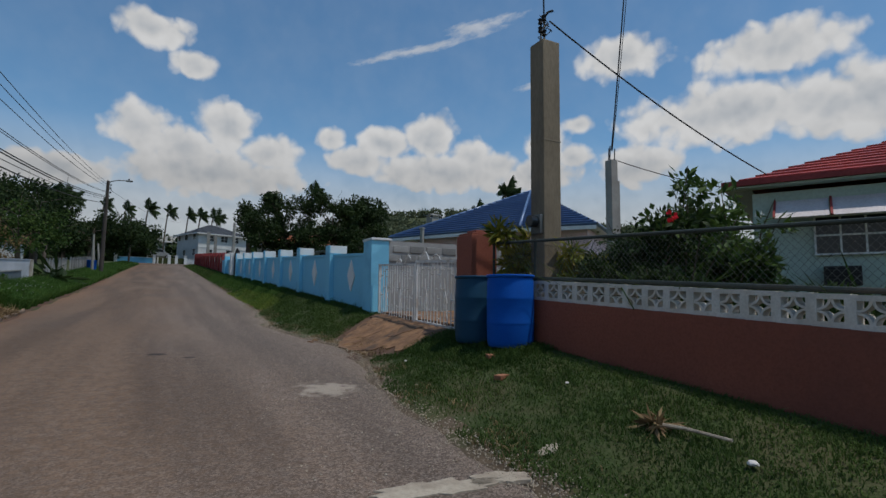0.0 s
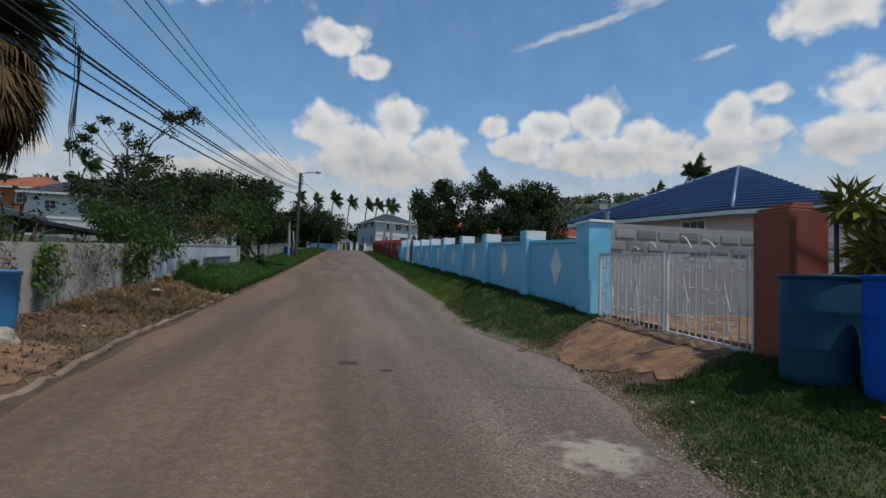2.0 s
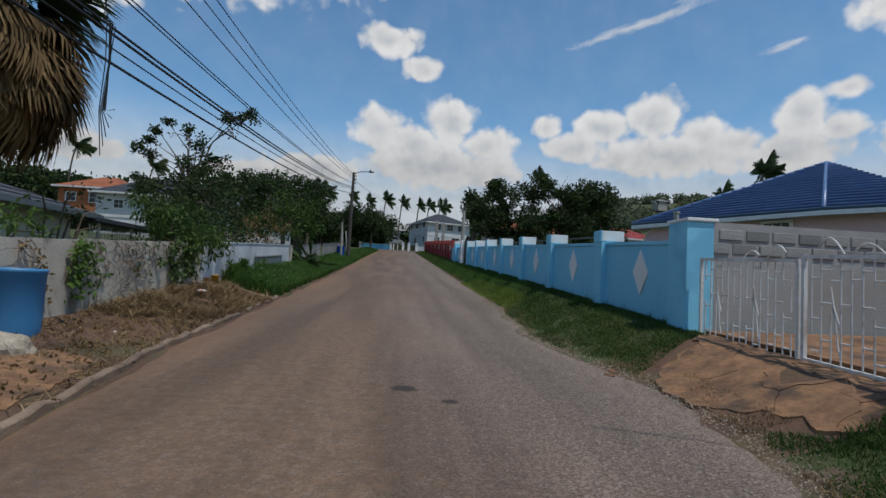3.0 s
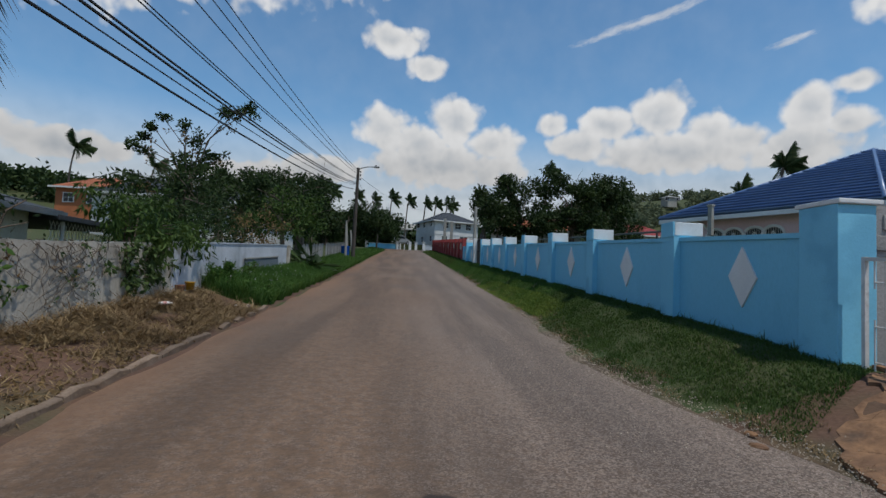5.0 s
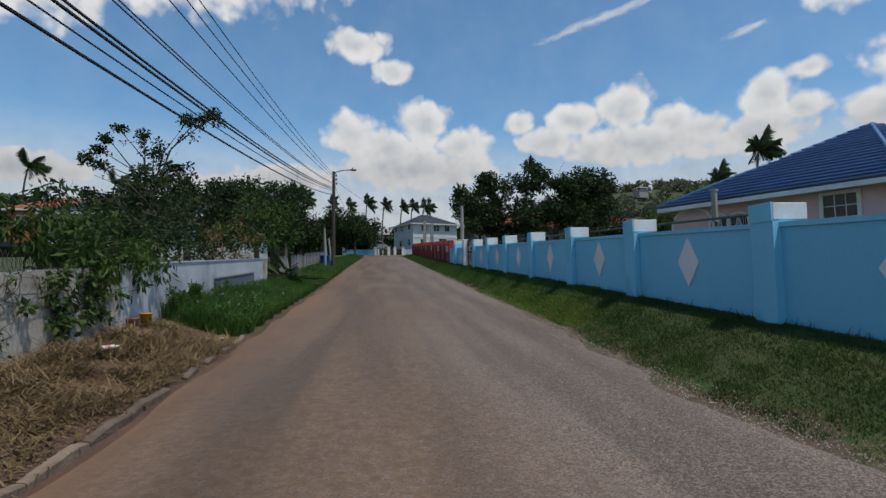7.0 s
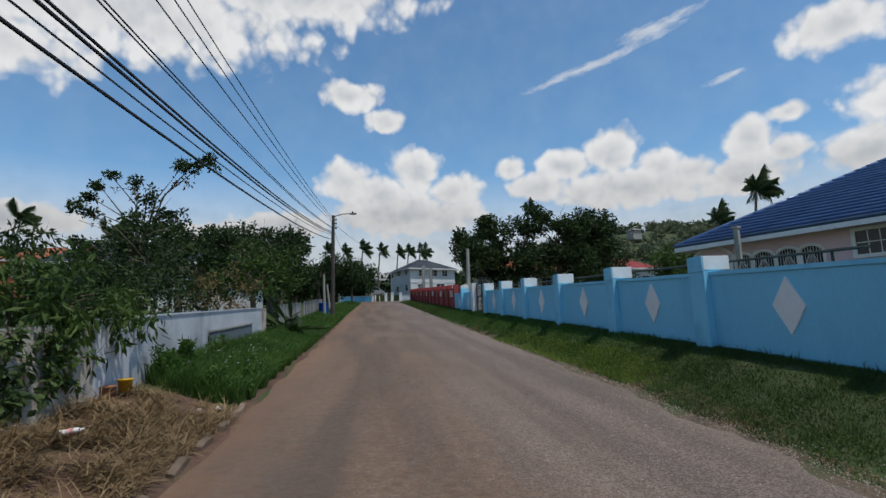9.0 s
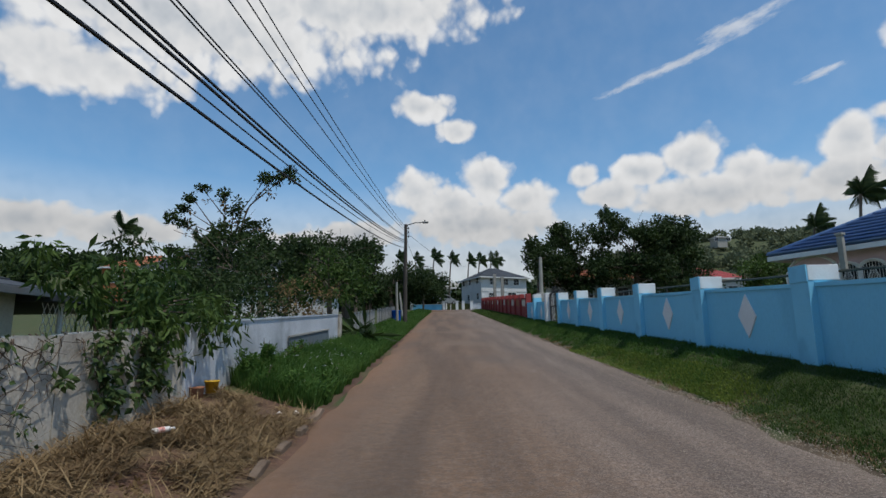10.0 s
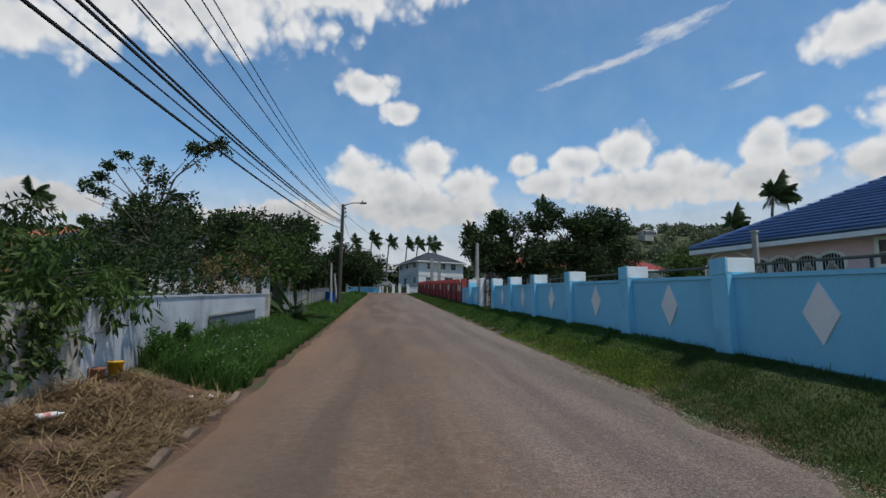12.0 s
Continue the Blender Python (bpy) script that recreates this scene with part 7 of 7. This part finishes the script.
# weeds hugging the foot of the walls
P = spots(1500, 3.83, 3.93, 7.9, 31)
P = P[np.array([noise.noise((0.0, float(y) * 2.2, 1.0)) > -0.05 for y in P[:, 1]])]
V, F = blades(r_, P, 0.12, 0.004, 0.35)
tagged(new("foot_weeds", mesh_np("foot_weeds", V, F, "grass")), "thin weeds at the foot of a blue wall", "weeds", kind="stuff")
P = spots(9000, 3.1, 4.02, 2.2, 4.5)
V, F = blades(r_, P, 0.085, 0.005, 0.55)
tagged(new("drum_grass", mesh_np("drum_grass", V, F, "grass")), "longer dark grass round two drums", "grass", kind="stuff")
# tall grass on the other side
P = spots(60000, -4.75, EDGE_L, 15.0, 30, lambda x, y: (x < lut(y, EDGE_L) - 0.02 - 0.1 * np.sin(y * 3) ** 2) & (y > 15.2 + 0.9 * np.sin(x * 2.2) * 0.4 + (x + 4.75) * -0.25))
V, F = blades(r_, P, 0.36, 0.008, 0.35, (0.1, 0))
tagged(new("tall_grass", mesh_np("tall_grass", V, F, "grass_tall")), "lush knee-high green grass by a pale wall", "grass", kind="stuff")
P = spots(26000, -4.75, EDGE_L, 30, 60)
V, F = blades(r_, P, 0.34, 0.022, 0.35, (0.1, 0))
tagged(new("tall_grass_far", mesh_np("tall_grass_far", V, F, "grass_tall")), "tall green grass along the street", "grass", kind="stuff")
P = spots(9000, -4.75, EDGE_L, 60, 82)
V, F = blades(r_, P, 0.3, 0.04, 0.35)
tagged(new("tall_grass_end", mesh_np("tall_grass_end", V, F, "grass_tall")), "tall grass at the top of the street", "grass", kind="stuff")
# leafy weeds at the near edge of the tall grass, with small pale flowers
for x, y, h, s in ((-4.5, 15.6, 0.6, 0.28), (-4.2, 15.5, 0.45, 0.3), (-3.8, 15.4, 0.42, 0.3), (-3.45, 15.5, 0.32, 0.25), (-4.55, 16.6, 0.75, 0.25), (-3.5, 16.3, 0.4, 0.3), (-4.4, 18.0, 0.6, 0.35), (-3.6, 17.6, 0.4, 0.3)):
    bush("roadside_weed", lying(x, y), s, h, r_, "grass_tall", "leafy green roadside weed", 8, 0.07, 0.03, 60, 7, "weed")
P = spots(60, -4.5, -3.35, 15.6, 22)
P[:, 2] += r_.uniform(0.28, 0.42, len(P))
V, F = leaves(r_, P, np.full(len(P), 0.02), 9000, 0.022, 0.018, 0, 1, 0.1)
tagged(new("grass_flowers", mesh_np("grass_flowers", V, F, "petal_white")), "tiny white flowers among tall grass", "flowers", kind="stuff")


# ---- cut straw on the earth ----
def straws(n, ya, yb, lift, length, keep):
    P = spots(n, -4.72, EDGE_L, ya, yb, keep)
    n = len(P)
    a = r_.random(n) * 6.283
    d = np.stack([np.cos(a), np.sin(a), r_.normal(scale=0.28, size=n)], 1)
    s = np.stack([-np.sin(a), np.cos(a), np.zeros(n)], 1)
    L = (length * (0.4 + 1.1 * r_.random(n)))[:, None]
    w = (0.0022 + 0.0035 * r_.random(n))[:, None]
    P = P + np.stack([np.zeros(n), np.zeros(n), 0.015 + lift * r_.random(n) ** 1.5 * straw_heap(P[:, 0], P[:, 1])], 1)
    mid = P + d * L * 0.5 + np.stack([np.zeros(n), np.zeros(n), 0.03 * r_.random(n)], 1)
    end = P + d * L
    end[:, 2] = np.maximum(end[:, 2], P[:, 2] - 0.02)
    V = np.stack([P - s * w, P + s * w, mid + s * w, mid - s * w, end], 1).reshape(-1, 3)
    F = [q for k in (np.arange(n) * 5).tolist() for q in ((k, k + 1, k + 2, k + 3), (k + 3, k + 2, k + 4))]
    return V, F


def straw_heap(x, y):
    return smooth((y - 8.6) / 2.2) * smooth((15.0 - y) / 0.8) * (0.5 + 0.5 * np.sin(y * 2.6 + x) ** 2) * smooth((-3.02 - x) / 0.35) * (0.55 + 0.45 * smooth((-x - 3.2) / 0.6))


V, F = straws(34000, 9.0, 15.2, 0.17, 0.24, lambda x, y: (straw_heap(x, y) > 0.05 + 0.25 * r_.random(len(x))) & (np.array([noise.noise((float(a) * 1.7, float(b) * 1.3, 4.0)) for a, b in zip(x, y)]) > -0.22 + 0.3 * (r_.random(len(x)) - 0.5)))
tagged(new("cut_straw", mesh_np("cut_straw", V, F, "straw")), "heap of dry cut grass lying on red earth", "dry grass", kind="stuff")
V, F = straws(2600, 5.0, 11.0, 0.05, 0.16, None)
tagged(new("loose_straw", mesh_np("loose_straw", V, F, "straw")), "scattered dry stalks and litter on earth", "dry grass", kind="stuff")
# dead leaves and chips on the bare earth
n = 900
P = spots(n, -4.72, EDGE_L, 5.2, 11.5)
P[:, 2] += 0.02
V, F = leaves(r_, P, np.full(len(P), 0.02), 5200, 0.055, 0.03, 0, 0.3, 0.2)
tagged(new("leaf_litter", mesh_np("leaf_litter", V, F, "leaf_dry")), "brown dead leaves scattered on earth", "leaf litter", kind="stuff")
# gravel spilt along the road's ragged edge
n = 16000
y = -4 + 28 * r_.random(n) ** 1.3
x = lut(y, EDGE_R) + np.where(r_.random(n) < 0.7, r_.normal(scale=0.14, size=n) - 0.02, -1.6 * r_.random(n) ** 2)
P = np.stack([x, y, np.maximum(ground_z(x, y), road_z(y)) + 0.014], 1)
s = 0.003 + 0.009 * r_.random(n) ** 2
tet = np.array([[1, 0, 0], [-0.5, 0.87, 0], [-0.5, -0.87, 0], [0, 0, 0.9]])
V = (P[:, None, :] + tet[None] * s[:, None, None]).reshape(-1, 3)
o = np.arange(n) * 4
F = np.concatenate([np.stack([o + a, o + b, o + c], 1) for a, b, c in ((0, 1, 3), (1, 2, 3), (2, 0, 3))])
tagged(new("edge_gravel", mesh_np("edge_gravel", V, F, "stone_pale")), "loose grit along the road's ragged edge", "gravel", kind="stuff")


# ---- small things ----
def stone(at, s, seed, material, label, flat=0.5, name="stone", category="stone"):
    bm = bmesh.new()
    bmesh.ops.create_icosphere(bm, subdivisions=3, radius=1)
    for v in bm.verts:
        k = 1 + 0.28 * noise.noise(v.co * 1.3 + Vector((seed, 0, 0))) + 0.12 * noise.noise(v.co * 3.1 + Vector((0, seed, 0)))
        v.co = Vector((v.co.x * s[0] * k, v.co.y * s[1] * k, max(-0.3, v.co.z) * s[2] * k))
    o = tagged(part(name, bm, material), label, category)
    o.matrix_basis = pose(*at, 0, 0, seed * 40)
    return o


gz_ = lambda x, y: float(ground_z(x, y))


def scrap(x, y, a, b, turn, seed):
    """A ragged thin crust of old concrete lying on the slope."""
    rg2 = random.Random(seed)
    pts = []
    for k in range(34):
        t = 2 * math.pi * k / 34
        q = 1 + 0.45 * noise.noise((math.cos(t) * 2.2, math.sin(t) * 2.2, seed)) + rg2.uniform(-0.16, 0.16)
        u, v = a * q * math.cos(t), b * q * math.sin(t)
        px_, py_ = x + u * math.cos(turn) - v * math.sin(turn), y + u * math.sin(turn) + v * math.cos(turn)
        pts.append((px_, py_, max(gz_(px_, py_), float(road_z(py_)) + 0.012) - 0.02))
    bm = bmesh.new()
    prism(bm, pts, (0, 0, 0.026))
    tagged(part("concrete_scrap", bm, "stone_pale"), "pale crust of broken concrete at the road's edge", "concrete")


scrap(1.50, 0.27, 0.40, 0.10, -0.1, 3)
scrap(1.93, 0.26, 0.20, 0.09, -0.2, 5)
scrap(2.50, 0.49, 0.10, 0.06, 0.2, 8)
stone((2.40, 6.95, gz_(2.45, 6.95)), (0.075, 0.05, 0.03), 3.1, "concrete_slab", "small pale rubble beside the driveway")
stone((2.55, 7.25, gz_(2.6, 7.2)), (0.05, 0.038, 0.025), 3.6, "concrete_slab", "small pale rubble beside the driveway")
stone((-3.95, 6.55, gz_(-3.95, 6.55)), (0.24, 0.18, 0.20), 5.1, "stone_pale", "pale rough boulder beside a blue drum", name="boulder", category="boulder")
stone((-3.75, 6.95, gz_(-3.75, 6.95)), (0.12, 0.10, 0.10), 7.1, "soil", "brown clod of earth beside a drum", name="earth_clod", category="earth")
for x, y, s in ((-3.42, 14.55, 0.05), (-3.6, 14.35, 0.035), (-3.95, 10.2, 0.02), (-3.7, 8.1, 0.02), (3.3, 1.2, 0.02), (2.9, 3.9, 0.02), (3.1, -0.64, 0.035)):
    stone((x, y, gz_(x, y) + 0.03), (s, s * 0.8, s * 0.6), x + y, "bottle_plastic", "scrap of white litter on the verge", name="litter", category="litter")
# bricks in the grass
for x, y, tn in ((3.08, 1.93, 20), (3.35, 2.55, 70)):
    b = thing("brick_scrap", lying(x, y), "broken red brick lying in grass", "brick", turn=tn)
    bm = bmesh.new()
    bx(bm, (0, 0, 0.02), (0.15, 0.09, 0.05), 0.01)
    part("brick", bm, "brick_red", b)
# dry palm stalk lying on the grass
st = thing("dry_stalk", lying(3.15, -0.03), "dry pale plant stalk with shrivelled leaves on grass", "dead plant", turn=-82)
bm = bmesh.new()
tube(bm, [(-0.08, 0, 0.05), (0.1, 0.0, 0.06), (0.42, -0.01, 0.05)], [0.016, 0.012, 0.011], 6)
part("stalk", bm, "stone_pale", st)
V, F = leaves(r_, [(-0.1, 0, 0.05), (-0.16, 0.05, 0.03)], [0.08, 0.08], 7000, 0.13, 0.03, 0.3, 0.5, 0.1)
part("dry_leaves", mesh_np("dry_leaves", V, F, "straw"), "straw", st)
# yellow pot by the pale wall
pot = thing("plastic_pot", (-4.60, 14.50, gz_(-4.60, 14.5) + 0.05), "yellow plastic pot by a garden wall", "pot")
bm = bmesh.new()
lathe(bm, [(0, 0.004), (0.085, 0), (0.105, 0.17), (0.118, 0.17), (0.12, 0.195), (0.108, 0.195), (0.1, 0.17), (0.08, 0.02), (0, 0.02)], 20)
bm.transform(Matrix.Scale(0.88, 4))
part("body", bm, "yellow_plastic", pot, smooth=True)
pot2 = thing("plastic_pot", (-4.70, 14.26, gz_(-4.70, 14.26)), "brown plastic pot beside a yellow one", "pot")
bm = bmesh.new()
lathe(bm, [(0, 0.004), (0.075, 0), (0.095, 0.14), (0.105, 0.16), (0.09, 0.16), (0.07, 0.02), (0, 0.02)], 20)
part("body", bm, "brick_red", pot2, smooth=True)
# bottle lying on the straw
bt = thing("plastic_bottle", (-4.15, 12.36, gz_(-4.15, 12.36) + 0.12), "crushed pale plastic bottle with a red label on dry grass", "bottle", turn=58)
bt.scale = (0.72, 0.72, 0.72)
bm = bmesh.new()
lathe(bm, [(0, 0), (0.045, 0.004), (0.05, 0.03), (0.046, 0.10), (0.05, 0.17), (0.044, 0.23), (0.018, 0.28), (0.018, 0.31), (0, 0.312)], 16)
for v in bm.verts:
    v.co = Vector((v.co.z - 0.15, v.co.x, v.co.y * 0.8))
body = part("body", bm, "bottle_plastic", bt, smooth=True)
bm = bmesh.new()
lathe(bm, [(0.0505, 0.06), (0.0485, 0.10), (0.0515, 0.15)], 16)
for v in bm.verts:
    v.co = Vector((v.co.z - 0.15, v.co.x, v.co.y * 0.8))
part("label", bm, "label_red", body)
bm = bmesh.new()
lathe(bm, [(0.0195, 0.295), (0.0195, 0.316), (0, 0.317)], 12)
for v in bm.verts:
    v.co = Vector((v.co.z - 0.15, v.co.x, v.co.y * 0.8))
part("cap", bm, "white_paint", body)
# grey sheet leaning on the pale wall
sh = thing("metal_sheet", (LEFT_X + 0.10, 18.7, gz_(LEFT_X, 18.7)), "dull blue-grey metal sheet leaning on a pale wall", "sheet")
bm = bmesh.new()
prism(bm, [(0, 0, 0), (0, 4.0, 0.22), (-0.06, 4.0, 0.80), (-0.06, 0, 0.58)], (0.025, 0, 0))
part("sheet", bm, "sheet_grey", sh)
bm = bmesh.new()
prism(bm, [(-0.05, -0.02, 0.585), (-0.05, 4.02, 0.805), (-0.05, 4.02, 0.845), (-0.05, -0.02, 0.625)], (0.04, 0, 0))
part("rim", bm, "grey_post", sh)
# dark heap of fallen banana leaves at the wall's end
hp = thing("fallen_leaves_heap", lying(-4.4, 25.4), "dark heap of fallen banana leaves", "plant heap")
V, F = leaves(r_, [(0, 0, 0.4), (0.3, 0.6, 0.3), (-0.2, 1.2, 0.4), (0.3, 1.7, 0.2)], [0.5, 0.5, 0.6, 0.5], 90, 0.9, 0.22, 0.6, 0.7, 0.2)
part("leaves", mesh_np("leaves", V, F, "leaf_dark"), "leaf_dark", hp)
# board fence beyond it
fz = tagged(new("board_fence"), "weathered grey board fence along the street", "fence", kind="structure")
bm = bmesh.new()
bx(bm, (0, 0, 0), (0.03, 0.24, 1.1))
bd = bpy.data.meshes.new("board")
bm.to_mesh(bd)
bm.free()
bd.materials.append(M["block"])
for k in range(64):
    y = 27.6 + k * 0.26 + (0.8 if k > 24 else 0)
    piece("board", bd, fz, Matrix.Translation((LEFT_X + 0.02 * math.sin(k * 2.3), y, gz_(LEFT_X, y) + 0.42 + 0.06 * math.sin(k * 1.7))))
